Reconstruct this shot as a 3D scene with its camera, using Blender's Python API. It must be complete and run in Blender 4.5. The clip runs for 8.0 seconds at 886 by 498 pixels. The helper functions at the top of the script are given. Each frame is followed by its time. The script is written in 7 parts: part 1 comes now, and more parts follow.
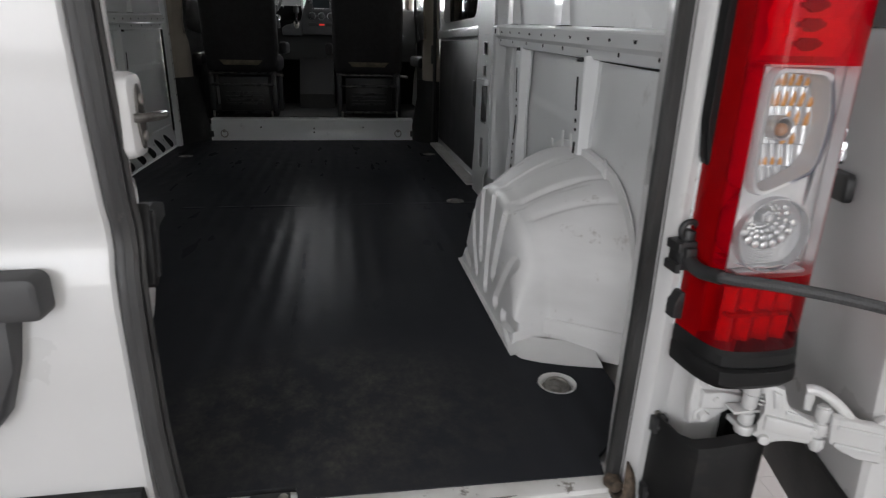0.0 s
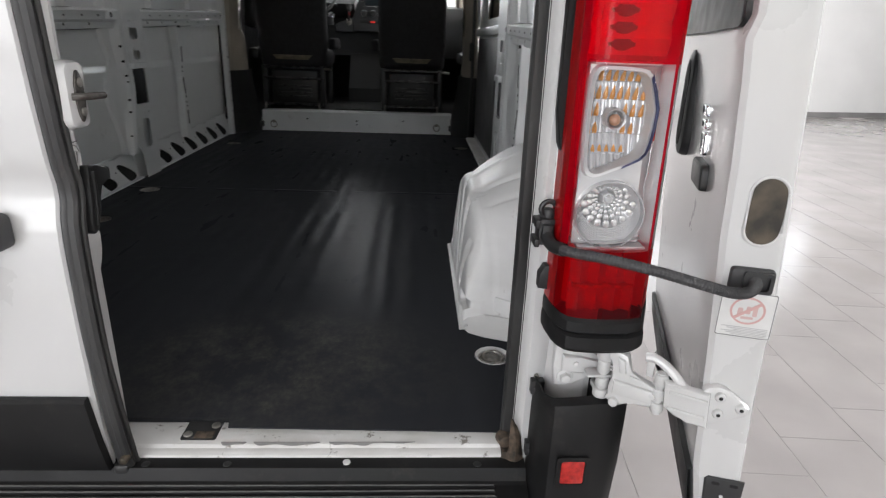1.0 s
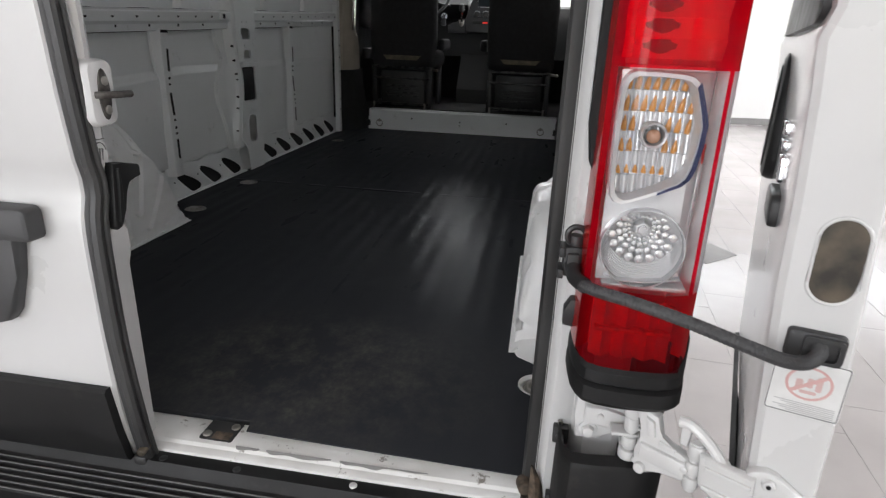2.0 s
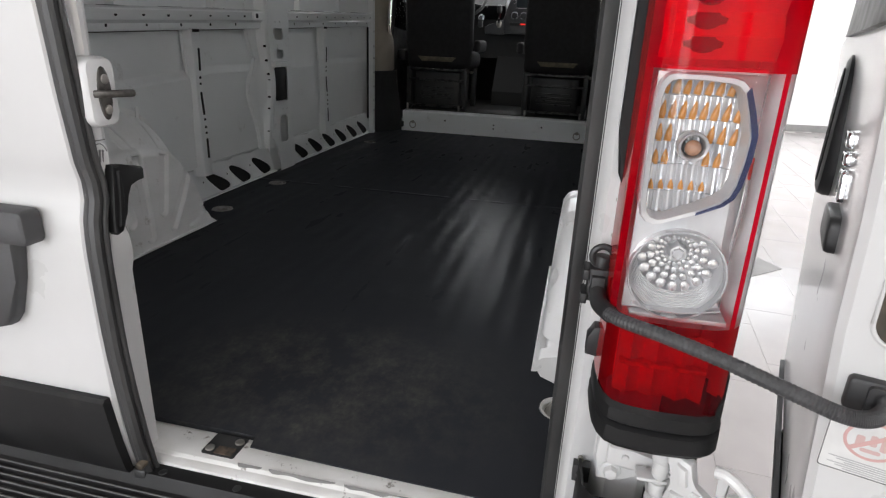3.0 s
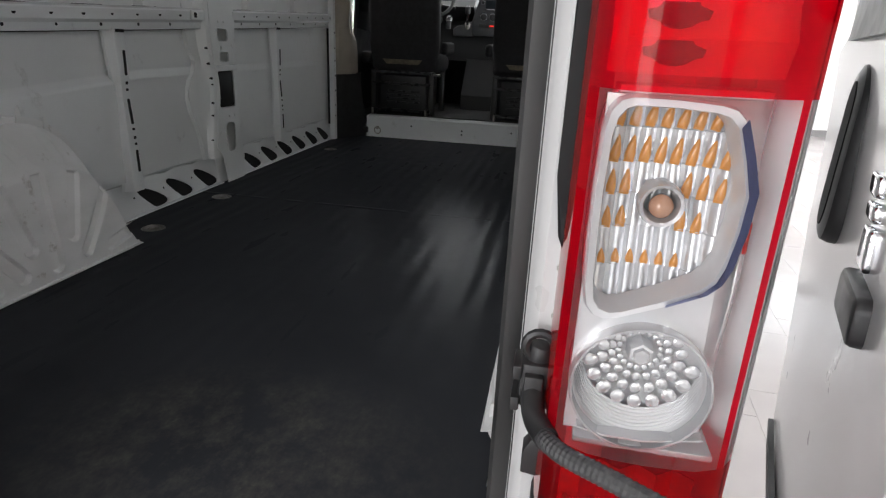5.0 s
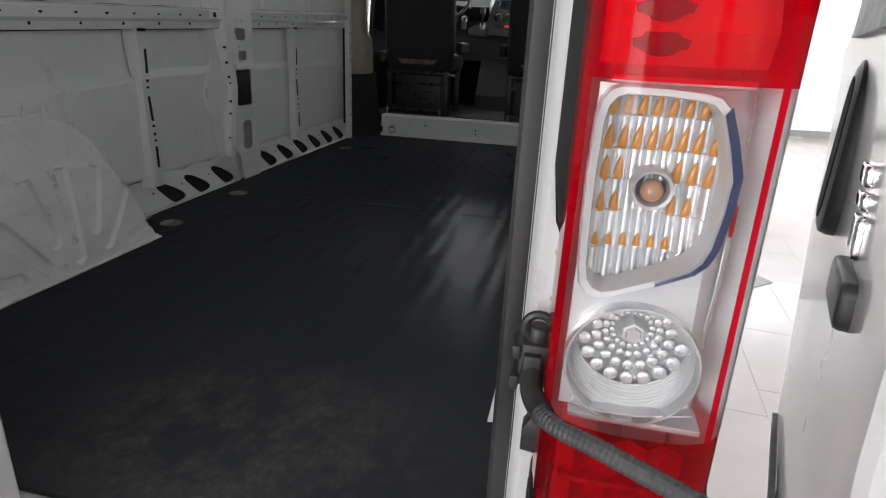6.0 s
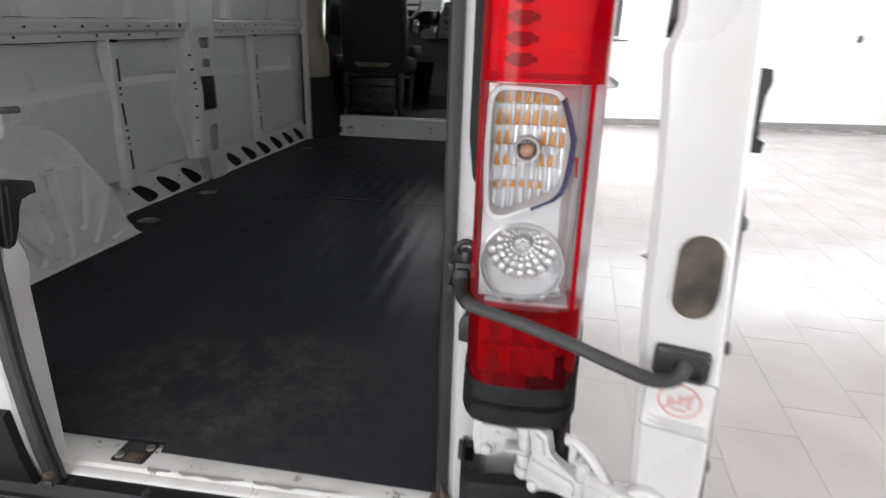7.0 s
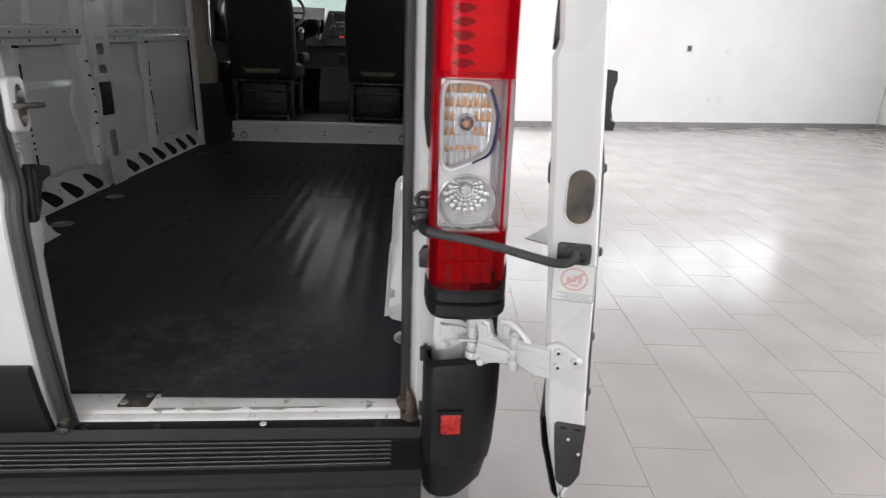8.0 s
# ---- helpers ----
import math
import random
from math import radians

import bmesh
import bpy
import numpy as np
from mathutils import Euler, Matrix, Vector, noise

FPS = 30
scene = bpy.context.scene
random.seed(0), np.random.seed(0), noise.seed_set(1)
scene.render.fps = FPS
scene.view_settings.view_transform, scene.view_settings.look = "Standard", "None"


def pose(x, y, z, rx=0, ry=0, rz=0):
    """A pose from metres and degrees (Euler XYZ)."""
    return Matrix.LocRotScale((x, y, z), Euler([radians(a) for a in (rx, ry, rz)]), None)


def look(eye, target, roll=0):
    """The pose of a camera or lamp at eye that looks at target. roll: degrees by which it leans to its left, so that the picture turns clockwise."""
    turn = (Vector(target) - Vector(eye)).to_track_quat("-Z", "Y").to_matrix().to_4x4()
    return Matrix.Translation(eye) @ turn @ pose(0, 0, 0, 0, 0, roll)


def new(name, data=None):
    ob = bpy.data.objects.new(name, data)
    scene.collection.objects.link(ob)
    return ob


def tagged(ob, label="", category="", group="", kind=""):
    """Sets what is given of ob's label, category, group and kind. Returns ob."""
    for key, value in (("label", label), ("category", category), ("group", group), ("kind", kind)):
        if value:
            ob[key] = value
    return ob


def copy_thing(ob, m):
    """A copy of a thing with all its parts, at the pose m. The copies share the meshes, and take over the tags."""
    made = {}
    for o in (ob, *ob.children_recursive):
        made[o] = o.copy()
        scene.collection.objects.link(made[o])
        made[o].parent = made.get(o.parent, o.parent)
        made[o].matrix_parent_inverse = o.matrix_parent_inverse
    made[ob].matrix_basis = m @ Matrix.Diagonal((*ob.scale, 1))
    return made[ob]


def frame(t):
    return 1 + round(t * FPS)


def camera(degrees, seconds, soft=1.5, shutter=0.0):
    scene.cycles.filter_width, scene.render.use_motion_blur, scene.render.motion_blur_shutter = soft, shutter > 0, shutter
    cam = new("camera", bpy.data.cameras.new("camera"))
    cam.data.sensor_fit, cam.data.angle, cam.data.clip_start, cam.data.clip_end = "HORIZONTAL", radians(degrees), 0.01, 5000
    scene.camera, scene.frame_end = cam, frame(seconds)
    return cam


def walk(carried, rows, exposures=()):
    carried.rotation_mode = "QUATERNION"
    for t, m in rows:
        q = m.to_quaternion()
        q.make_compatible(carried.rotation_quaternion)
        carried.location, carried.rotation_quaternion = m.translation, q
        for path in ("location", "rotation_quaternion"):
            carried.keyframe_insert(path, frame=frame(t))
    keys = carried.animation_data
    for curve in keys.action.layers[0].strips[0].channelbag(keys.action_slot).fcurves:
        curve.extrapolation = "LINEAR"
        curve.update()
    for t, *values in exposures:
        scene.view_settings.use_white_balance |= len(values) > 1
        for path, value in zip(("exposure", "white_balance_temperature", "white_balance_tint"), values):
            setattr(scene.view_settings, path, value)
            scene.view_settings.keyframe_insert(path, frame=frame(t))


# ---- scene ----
cam = camera(74.9, 8.0, soft=1.2, shutter=0.4)
PATH = [
    (0, (0.259, -0.769, 1.285), (0.577, 1.092, 0.627), 1.4),
    (0.5, (0.383, -0.852, 1.295), (0.676, 1.011, 0.63), 1.5),
    (1, (0.529, -0.939, 1.293), (0.623, 0.942, 0.621), 2.0),
    (1.5, (0.618, -0.898, 1.297), (0.514, 0.981, 0.622), 2.2),
    (2, (0.678, -0.833, 1.297), (0.388, 1.025, 0.615), 2.2),
    (3.5, (0.695, -0.713, 1.29), (0.285, 1.123, 0.61), 2.5),
    (4, (0.687, -0.649, 1.289), (0.303, 1.193, 0.612), 2.5),
    (4.5, (0.714, -0.558, 1.292), (0.363, 1.292, 0.619), 2.6),
    (5, (0.736, -0.513, 1.298), (0.401, 1.341, 0.626), 2.7),
    (6.5, (0.779, -0.604, 1.291), (0.38, 1.237, 0.619), 2.8),
    (7, (0.814, -0.791, 1.311), (0.559, 1.078, 0.646), 1.8),
    (7.5, (0.812, -1.035, 1.304), (0.831, 0.858, 0.658), 1.8),
    (8, (0.704, -1.132, 1.308), (0.845, 0.76, 0.676), 2.0),
]
walk(cam, [(t, look(eye, target, roll)) for t, eye, target, roll in PATH],
     exposures=((0.0, -0.30), (0.5, -0.10), (1.5, 0.0), (3.5, 0.28), (4.5, 0.34), (5.2, 0.32), (6.5, 0.26), (7.4, 0.14), (8.0, -0.06)))

# ---- light and world ----
world = bpy.data.worlds.new("world")
scene.world = world
world.use_nodes = True
sky = world.node_tree.nodes.new("ShaderNodeTexSky")
sky.sky_type = "NISHITA"
sky.sun_disc = False
sky.sun_elevation, sky.sun_rotation = radians(40), radians(150)
world.node_tree.links.new(sky.outputs[0], world.node_tree.nodes["Background"].inputs[0])
world.node_tree.nodes["Background"].inputs[1].default_value = 0.12

# daylight through assumed glazing in front of the van, and through added, unseen windows beside and behind it
FRONT_WINDOWS = [(4.7, 8.4)]
WALL_A, WALL_B = Vector((-8.0, 8.75, 0)), Vector((12.0, 12.282, 0))
along = (WALL_B - WALL_A).normalized()
away = Vector((-along.y, along.x, 0))


def daylight(at, towards, width, power):
    data = bpy.data.lights.new("window_daylight", "AREA")
    data.shape, data.size, data.size_y = "RECTANGLE", width - 0.1, 3.4
    data.energy, data.color = power, (0.97, 0.97, 1.0)
    new("window_daylight", data).matrix_world = look(at, towards)


for s0, s1 in FRONT_WINDOWS:
    c = WALL_A + along * ((s0 + s1) / 2) + Vector((0, 0, 1.95))
    daylight(c - away * 0.02, c - away * 3, s1 - s0, 1400.0)
RIBBON = (10.3, 18.4, 2.75, 4.15)
c = WALL_A + along * ((RIBBON[0] + RIBBON[1]) / 2) + Vector((0, 0, (RIBBON[2] + RIBBON[3]) / 2))
ribbon = bpy.data.lights.new("ribbon_daylight", "AREA")
ribbon.shape, ribbon.size, ribbon.size_y = "RECTANGLE", RIBBON[1] - RIBBON[0], RIBBON[3] - RIBBON[2]
ribbon.energy, ribbon.color = 170.0, (0.95, 0.98, 1.0)
new("ribbon_daylight", ribbon).matrix_world = look(c + away * 0.15, c - away * 3)
# unseen side windows, added to brighten the load bay's left wall
ADDED_SIDE_WINDOWS = [(-3.1, 0.7), (1.2, 5.0)]
for y0, y1 in ADDED_SIDE_WINDOWS:
    c = Vector((13.28 - 0.095 * ((y0 + y1) / 2 + 1.0), (y0 + y1) / 2, 1.95))
    daylight(c, c - Vector((3, 0.285, 0)), y1 - y0, 580.0)
# unseen south windows, added and powered to light the load bay from behind
ADDED_SOUTH_WINDOWS = [(-5.6, -2.0), (-0.6, 3.0), (3.5, 7.1)]
for x0, x1 in ADDED_SOUTH_WINDOWS:
    c = Vector(((x0 + x1) / 2, -7.98, 1.95))
    daylight(c, c + Vector((0, 3, 0)), x1 - x0, (290.0, 42.0, 28.0)[ADDED_SOUTH_WINDOWS.index((x0, x1))])


# ---- materials ----
def shader(name, colour, rough=0.5, metal=0.0, coat=0.0, spec=0.5):
    m = bpy.data.materials.new(name)
    m.use_nodes = True
    b = m.node_tree.nodes["Principled BSDF"]
    b.inputs["Base Color"].default_value = (*colour, 1)
    b.inputs["Roughness"].default_value = rough
    b.inputs["Metallic"].default_value = metal
    b.inputs["Coat Weight"].default_value = coat
    b.inputs["Coat Roughness"].default_value = 0.08
    b.inputs["Specular IOR Level"].default_value = spec
    return m


def vary(m, dark, light, scale, lo=0.35, hi=0.65, detail=6.0, stretch=(1, 1, 1), rough=None, bump=0.0, bump_scale=200.0, bump_dist=0.002, second=None):
    """Colour between two tones by object-space noise, with optional roughness range, fine relief and a second, larger stain."""
    t = m.node_tree
    n, l = t.nodes, t.links
    b = n["Principled BSDF"]
    co = n.new("ShaderNodeTexCoord")
    mp = n.new("ShaderNodeMapping")
    mp.inputs["Scale"].default_value = stretch
    l.new(co.outputs["Object"], mp.inputs["Vector"])
    tex = n.new("ShaderNodeTexNoise")
    tex.inputs["Scale"].default_value = scale
    tex.inputs["Detail"].default_value = detail
    l.new(mp.outputs[0], tex.inputs["Vector"])
    ramp = n.new("ShaderNodeValToRGB")
    ramp.color_ramp.elements[0].position, ramp.color_ramp.elements[1].position = lo, hi
    ramp.color_ramp.elements[0].color, ramp.color_ramp.elements[1].color = (*dark, 1), (*light, 1)
    l.new(tex.outputs["Fac"], ramp.inputs[0])
    out = ramp.outputs[0]
    if second:
        tone, sc, a, c = second
        tex2 = n.new("ShaderNodeTexNoise")
        tex2.inputs["Scale"].default_value = sc
        tex2.inputs["Detail"].default_value = 8.0
        tex2.inputs["Roughness"].default_value = 0.7
        l.new(co.outputs["Object"], tex2.inputs["Vector"])
        r2 = n.new("ShaderNodeMapRange")
        r2.inputs["From Min"].default_value, r2.inputs["From Max"].default_value = a, c
        l.new(tex2.outputs["Fac"], r2.inputs["Value"])
        mix = n.new("ShaderNodeMix")
        mix.data_type = "RGBA"
        l.new(r2.outputs[0], mix.inputs["Factor"])
        l.new(out, mix.inputs["A"])
        mix.inputs["B"].default_value = (*tone, 1)
        out = mix.outputs["Result"]
    l.new(out, b.inputs["Base Color"])
    if rough:
        mr = n.new("ShaderNodeMapRange")
        mr.inputs["From Min"].default_value, mr.inputs["From Max"].default_value = 0.3, 0.7
        mr.inputs["To Min"].default_value, mr.inputs["To Max"].default_value = rough
        l.new(tex.outputs["Fac"], mr.inputs["Value"])
        l.new(mr.outputs[0], b.inputs["Roughness"])
    if bump:
        bt = n.new("ShaderNodeTexNoise")
        bt.inputs["Scale"].default_value = bump_scale
        bt.inputs["Detail"].default_value = 3.0
        l.new(co.outputs["Object"], bt.inputs["Vector"])
        bn = n.new("ShaderNodeBump")
        bn.inputs["Strength"].default_value, bn.inputs["Distance"].default_value = bump, bump_dist
        l.new(bt.outputs["Fac"], bn.inputs["Height"])
        l.new(bn.outputs[0], b.inputs["Normal"])
    return m


def clear_shell(name, tint, gloss=0.04):
    """A thin see-through plastic or glass: tinted transmission with a glossy surface by Fresnel."""
    m = bpy.data.materials.new(name)
    m.use_nodes = True
    n, l = m.node_tree.nodes, m.node_tree.links
    n.remove(n["Principled BSDF"])
    tr = n.new("ShaderNodeBsdfTransparent")
    tr.inputs[0].default_value = (*tint, 1)
    gl = n.new("ShaderNodeBsdfGlossy")
    gl.inputs["Color"].default_value = (1, 1, 1, 1)
    gl.inputs["Roughness"].default_value = gloss
    fr = n.new("ShaderNodeFresnel")
    fr.inputs["IOR"].default_value = 1.28
    mix = n.new("ShaderNodeMixShader")
    l.new(fr.outputs[0], mix.inputs[0])
    l.new(tr.outputs[0], mix.inputs[1])
    l.new(gl.outputs[0], mix.inputs[2])
    l.new(mix.outputs[0], n["Material Output"].inputs["Surface"])
    return m


def lamp_material(name, colour, strength):
    m = bpy.data.materials.new(name)
    m.use_nodes = True
    n, l = m.node_tree.nodes, m.node_tree.links
    n.remove(n["Principled BSDF"])
    em = n.new("ShaderNodeEmission")
    em.inputs[0].default_value, em.inputs[1].default_value = (*colour, 1), strength
    l.new(em.outputs[0], n["Material Output"].inputs["Surface"])
    return m


PAINT = vary(shader("white_paint", (0.8, 0.8, 0.8), 0.3, coat=0.6), (0.615, 0.615, 0.61), (0.66, 0.66, 0.66), 3.0, rough=(0.24, 0.36))
INNER = vary(shader("inner_white_paint", (0.7, 0.7, 0.7), 0.42, coat=0.45), (0.79, 0.80, 0.80), (0.84, 0.85, 0.85), 2.5, rough=(0.34, 0.5), bump=0.05, bump_scale=60, second=((0.50, 0.49, 0.47), 9.0, 0.62, 0.8))
ARCH = vary(shader("scuffed_white_paint", (0.74, 0.73, 0.72), 0.4), (0.76, 0.755, 0.745), (0.84, 0.835, 0.83), 4.0, rough=(0.34, 0.5), second=((0.36, 0.32, 0.28), 12.0, 0.61, 0.74), stretch=(1, 1, 3))
SILL = vary(shader("worn_sill_paint", (0.75, 0.74, 0.72), 0.42), (0.62, 0.61, 0.585), (0.78, 0.775, 0.765), 7.0, second=((0.24, 0.22, 0.20), 26.0, 0.605, 0.66), rough=(0.3, 0.5))
def rubber_mat():
    """Black grained rubber: faint lengthwise waves, a crosswise ridge, dusty scuffs near the rear."""
    m = shader("black_rubber_mat", (0.016, 0.016, 0.017), 0.4, spec=0.004)
    n, l = m.node_tree.nodes, m.node_tree.links
    b = n["Principled BSDF"]
    co = n.new("ShaderNodeTexCoord")

    def noise(scale, detail, stretch=(1, 1, 1), rough=0.55):
        mp = n.new("ShaderNodeMapping")
        mp.inputs["Scale"].default_value = stretch
        l.new(co.outputs["Object"], mp.inputs["Vector"])
        t = n.new("ShaderNodeTexNoise")
        t.inputs["Scale"].default_value, t.inputs["Detail"].default_value = scale, detail
        t.inputs["Roughness"].default_value = rough
        l.new(mp.outputs[0], t.inputs["Vector"])
        return t.outputs["Fac"]

    def span(value, a, c, lo=0.0, hi=1.0, kind="LINEAR"):
        r = n.new("ShaderNodeMapRange")
        r.interpolation_type = kind
        for key, v in (("From Min", a), ("From Max", c), ("To Min", lo), ("To Max", hi)):
            r.inputs[key].default_value = v
        l.new(value, r.inputs["Value"])
        return r.outputs[0]

    def calc(op, p, q):
        c = n.new("ShaderNodeMath")
        c.operation = op
        for k, v in enumerate((p, q)):
            if isinstance(v, float):
                c.inputs[k].default_value = v
            else:
                l.new(v, c.inputs[k])
        return c.outputs[0]

    # dusty area behind the sill, broken up by coarse and fine noise
    away_from = n.new("ShaderNodeVectorMath")
    away_from.operation = "DISTANCE"
    flat = n.new("ShaderNodeMapping")
    flat.inputs["Scale"].default_value = (1.0, 1.45, 0.0)
    l.new(co.outputs["Object"], flat.inputs["Vector"])
    l.new(flat.outputs[0], away_from.inputs[0])
    away_from.inputs[1].default_value = (0.19, 0.43, 0.0)
    patch = span(away_from.outputs["Value"], 0.10, 0.56, 1.0, 0.0, "SMOOTHSTEP")
    coarse = span(noise(10.0, 8.0, (1, 0.8, 1), 0.72), 0.42, 0.66)
    fine = span(noise(85.0, 6.0, (1.0, 0.7, 1.0), 0.75), 0.30, 0.72)
    dust = calc("MULTIPLY", calc("MULTIPLY", span(patch, 0.0, 1.0, 0.0, 0.78), coarse), calc("ADD", calc("MULTIPLY", fine, 0.85), 0.15))
    base = n.new("ShaderNodeMix")
    base.data_type = "RGBA"
    l.new(noise(2.5, 3.0), base.inputs["Factor"])
    base.inputs["A"].default_value, base.inputs["B"].default_value = (0.0330, 0.0348, 0.0400, 1), (0.0440, 0.0460, 0.0520, 1)
    mix = n.new("ShaderNodeMix")
    mix.data_type = "RGBA"
    l.new(dust, mix.inputs["Factor"])
    l.new(base.outputs["Result"], mix.inputs["A"])
    mix.inputs["B"].default_value = (0.140, 0.130, 0.108, 1)
    l.new(mix.outputs["Result"], b.inputs["Base Color"])
    streak = noise(2.0, 2.0, (7.0, 0.9, 1.0))
    blotch = noise(9.0, 5.0)
    l.new(calc("ADD", span(streak, 0.2, 0.8, 0.25, 0.34), calc("ADD", span(blotch, 0.2, 0.8, -0.01, 0.02), calc("MULTIPLY", dust, 0.25))), b.inputs["Roughness"])
    wave = n.new("ShaderNodeTexWave")
    wave.bands_direction = "X"
    wave.inputs["Scale"].default_value = 0.314 / 0.078
    wave.inputs["Distortion"].default_value, wave.inputs["Detail"].default_value = 0.6, 0.0
    wave.inputs["Detail Scale"].default_value = 0.6
    l.new(co.outputs["Object"], wave.inputs["Vector"])
    axes = n.new("ShaderNodeSeparateXYZ")
    l.new(co.outputs["Object"], axes.inputs[0])
    cross = noise(5.0, 2.0, (0.6, 3.4, 1.0))
    ridge = calc("MULTIPLY", span(calc("ABSOLUTE", calc("SUBTRACT", axes.outputs["Y"], 2.02), 0.0), 0.0, 0.022, 1.0, 0.0, "SMOOTHSTEP"), span(noise(7.0, 2.0), 0.40, 0.60, 0.0, 2.2))
    low = n.new("ShaderNodeBump")
    low.inputs["Strength"].default_value, low.inputs["Distance"].default_value = 0.9, 0.0017
    l.new(calc("ADD", calc("MULTIPLY", wave.outputs["Fac"], span(noise(2.6, 2.0, (1.8, 1.1, 1.0)), 0.36, 0.66, 0.2, 1.6, "SMOOTHSTEP")), calc("ADD", calc("ADD", calc("MULTIPLY", streak, 0.12), calc("MULTIPLY", cross, 0.30)), ridge)), low.inputs["Height"])
    grain = n.new("ShaderNodeBump")
    grain.inputs["Strength"].default_value, grain.inputs["Distance"].default_value = 0.05, 0.0014
    l.new(noise(150.0, 2.0), grain.inputs["Height"])
    l.new(low.outputs[0], grain.inputs["Normal"])
    l.new(grain.outputs[0], b.inputs["Normal"])
    return m


MAT = rubber_mat()
BUMPER = vary(shader("black_bumper_plastic", (0.03, 0.03, 0.03), 0.5, spec=0.28), (0.009, 0.009, 0.0095), (0.015, 0.015, 0.0155), 8.0, rough=(0.42, 0.6), bump=0.15, bump_scale=900, bump_dist=0.0006, second=((0.034, 0.032, 0.029), 14.0, 0.56, 0.80))
# rib tops: worn dusty grey, paled further for the light their edges catch
RIB = vary(shader("worn_grey_catchlight_plastic", (0.06, 0.06, 0.06), 0.4), (0.085, 0.085, 0.085), (0.15, 0.148, 0.14), 16.0, rough=(0.30, 0.45))
GREYTRIM = vary(shader("dark_grey_plastic", (0.07, 0.07, 0.07), 0.5), (0.042, 0.042, 0.044), (0.060, 0.060, 0.062), 10.0, rough=(0.42, 0.55), bump=0.12, bump_scale=900, bump_dist=0.0005)
BLACK = vary(shader("black_plastic", (0.015, 0.015, 0.015), 0.4), (0.020, 0.020, 0.021), (0.032, 0.032, 0.033), 20.0, rough=(0.34, 0.5))
RUBBER = vary(shader("grey_rubber_seal", (0.08, 0.08, 0.08), 0.5), (0.026, 0.026, 0.027), (0.055, 0.055, 0.055), 18.0, rough=(0.34, 0.55), stretch=(1, 1, 0.25), second=((0.12, 0.11, 0.095), 25.0, 0.64, 0.80))
DARKSEAL = vary(shader("black_rubber_seal", (0.03, 0.03, 0.03), 0.45), (0.02, 0.02, 0.02), (0.05, 0.05, 0.05), 18.0, rough=(0.34, 0.55), stretch=(1, 1, 0.25))
# near-black for sheets and discs that stand in for shade inside openings
SHADE_BLACK = shader("shade_black", (0.01, 0.01, 0.01), 0.9)
DARKSTEEL = vary(shader("dark_worn_steel", (0.12, 0.11, 0.10), 0.4, metal=0.5), (0.055, 0.050, 0.046), (0.16, 0.15, 0.14), 60.0, rough=(0.30, 0.50))
STEEL = vary(shader("zinc_steel", (0.45, 0.43, 0.40), 0.35, metal=0.8), (0.26, 0.245, 0.22), (0.44, 0.42, 0.39), 40.0, rough=(0.32, 0.55))
RUST = vary(shader("rusty_dirty_steel", (0.2, 0.14, 0.09), 0.7), (0.022, 0.017, 0.013), (0.13, 0.095, 0.068), 70.0, rough=(0.55, 0.85))
WAX = vary(shader("brown_wax_film", (0.2, 0.16, 0.11), 0.5), (0.028, 0.024, 0.019), (0.115, 0.092, 0.064), 22.0, rough=(0.3, 0.6))
CHROME = shader("chrome", (0.82, 0.83, 0.85), 0.06, metal=1.0)
SATIN = shader("satin_reflector", (0.66, 0.66, 0.67), 0.30, metal=0.35)
AMBER = vary(shader("amber_filter", (0.62, 0.24, 0.05), 0.25, coat=0.5), (0.55, 0.22, 0.05), (0.74, 0.34, 0.09), 180.0)
BULB = shader("amber_bulb_glass", (0.46, 0.25, 0.16), 0.15, coat=0.6)
# chrome with a bluish reflection put into its base colour
BLUE_REFLECTION = shader("blue_reflection_chrome", (0.16, 0.20, 0.44), 0.16, metal=0.9)
BOWL = shader("bright_reflector", (0.68, 0.68, 0.69), 0.22, metal=0.5)
BEZEL = shader("pale_silver_bezel", (0.72, 0.72, 0.73), 0.22, metal=0.2)
FACE = vary(shader("silver_lamp_face", (0.80, 0.80, 0.81), 0.2, metal=0.4), (0.66, 0.66, 0.67), (0.78, 0.78, 0.79), 20.0, rough=(0.14, 0.26), bump=0.5, bump_scale=26, bump_dist=0.004)
REDREFL = vary(shader("pale_lamp_reflector", (0.9, 0.9, 0.9), 0.3), (0.86, 0.86, 0.86), (0.92, 0.92, 0.92), 30.0)
def red_lens(name, colour, body, share):
    """Moulded red plastic: partly see-through, partly lit up in its own colour by its prisms."""
    m = clear_shell(name, colour)
    n, l = m.node_tree.nodes, m.node_tree.links
    n["Fresnel"].inputs["IOR"].default_value = 1.2
    glow = n.new("ShaderNodeBsdfDiffuse")
    glow.inputs["Color"].default_value = (*body, 1)
    mix = n.new("ShaderNodeMixShader")
    mix.inputs[0].default_value = share
    clear = n["Transparent BSDF"]
    out = clear.outputs[0].links[0].to_socket
    l.new(clear.outputs[0], mix.inputs[1])
    l.new(glow.outputs[0], mix.inputs[2])
    l.new(mix.outputs[0], out)
    return m


REDLENS = red_lens("red_lens", (0.95, 0.004, 0.032), (0.80, 0.002, 0.022), 0.24)
FOGRED = red_lens("fog_red_lens", (0.76, 0.007, 0.022), (0.45, 0.002, 0.011), 0.10)
DEEPRED = red_lens("deep_red_lens", (0.80, 0.02, 0.03), (0.30, 0.004, 0.010), 0.3)
EMITTER = shader("dark_red_emitter", (0.060, 0.006, 0.008), 0.4)
CLEARLENS = clear_shell("clear_lens", (0.96, 0.96, 0.96))
GLASS = clear_shell("window_glass", (0.94, 0.96, 0.95))
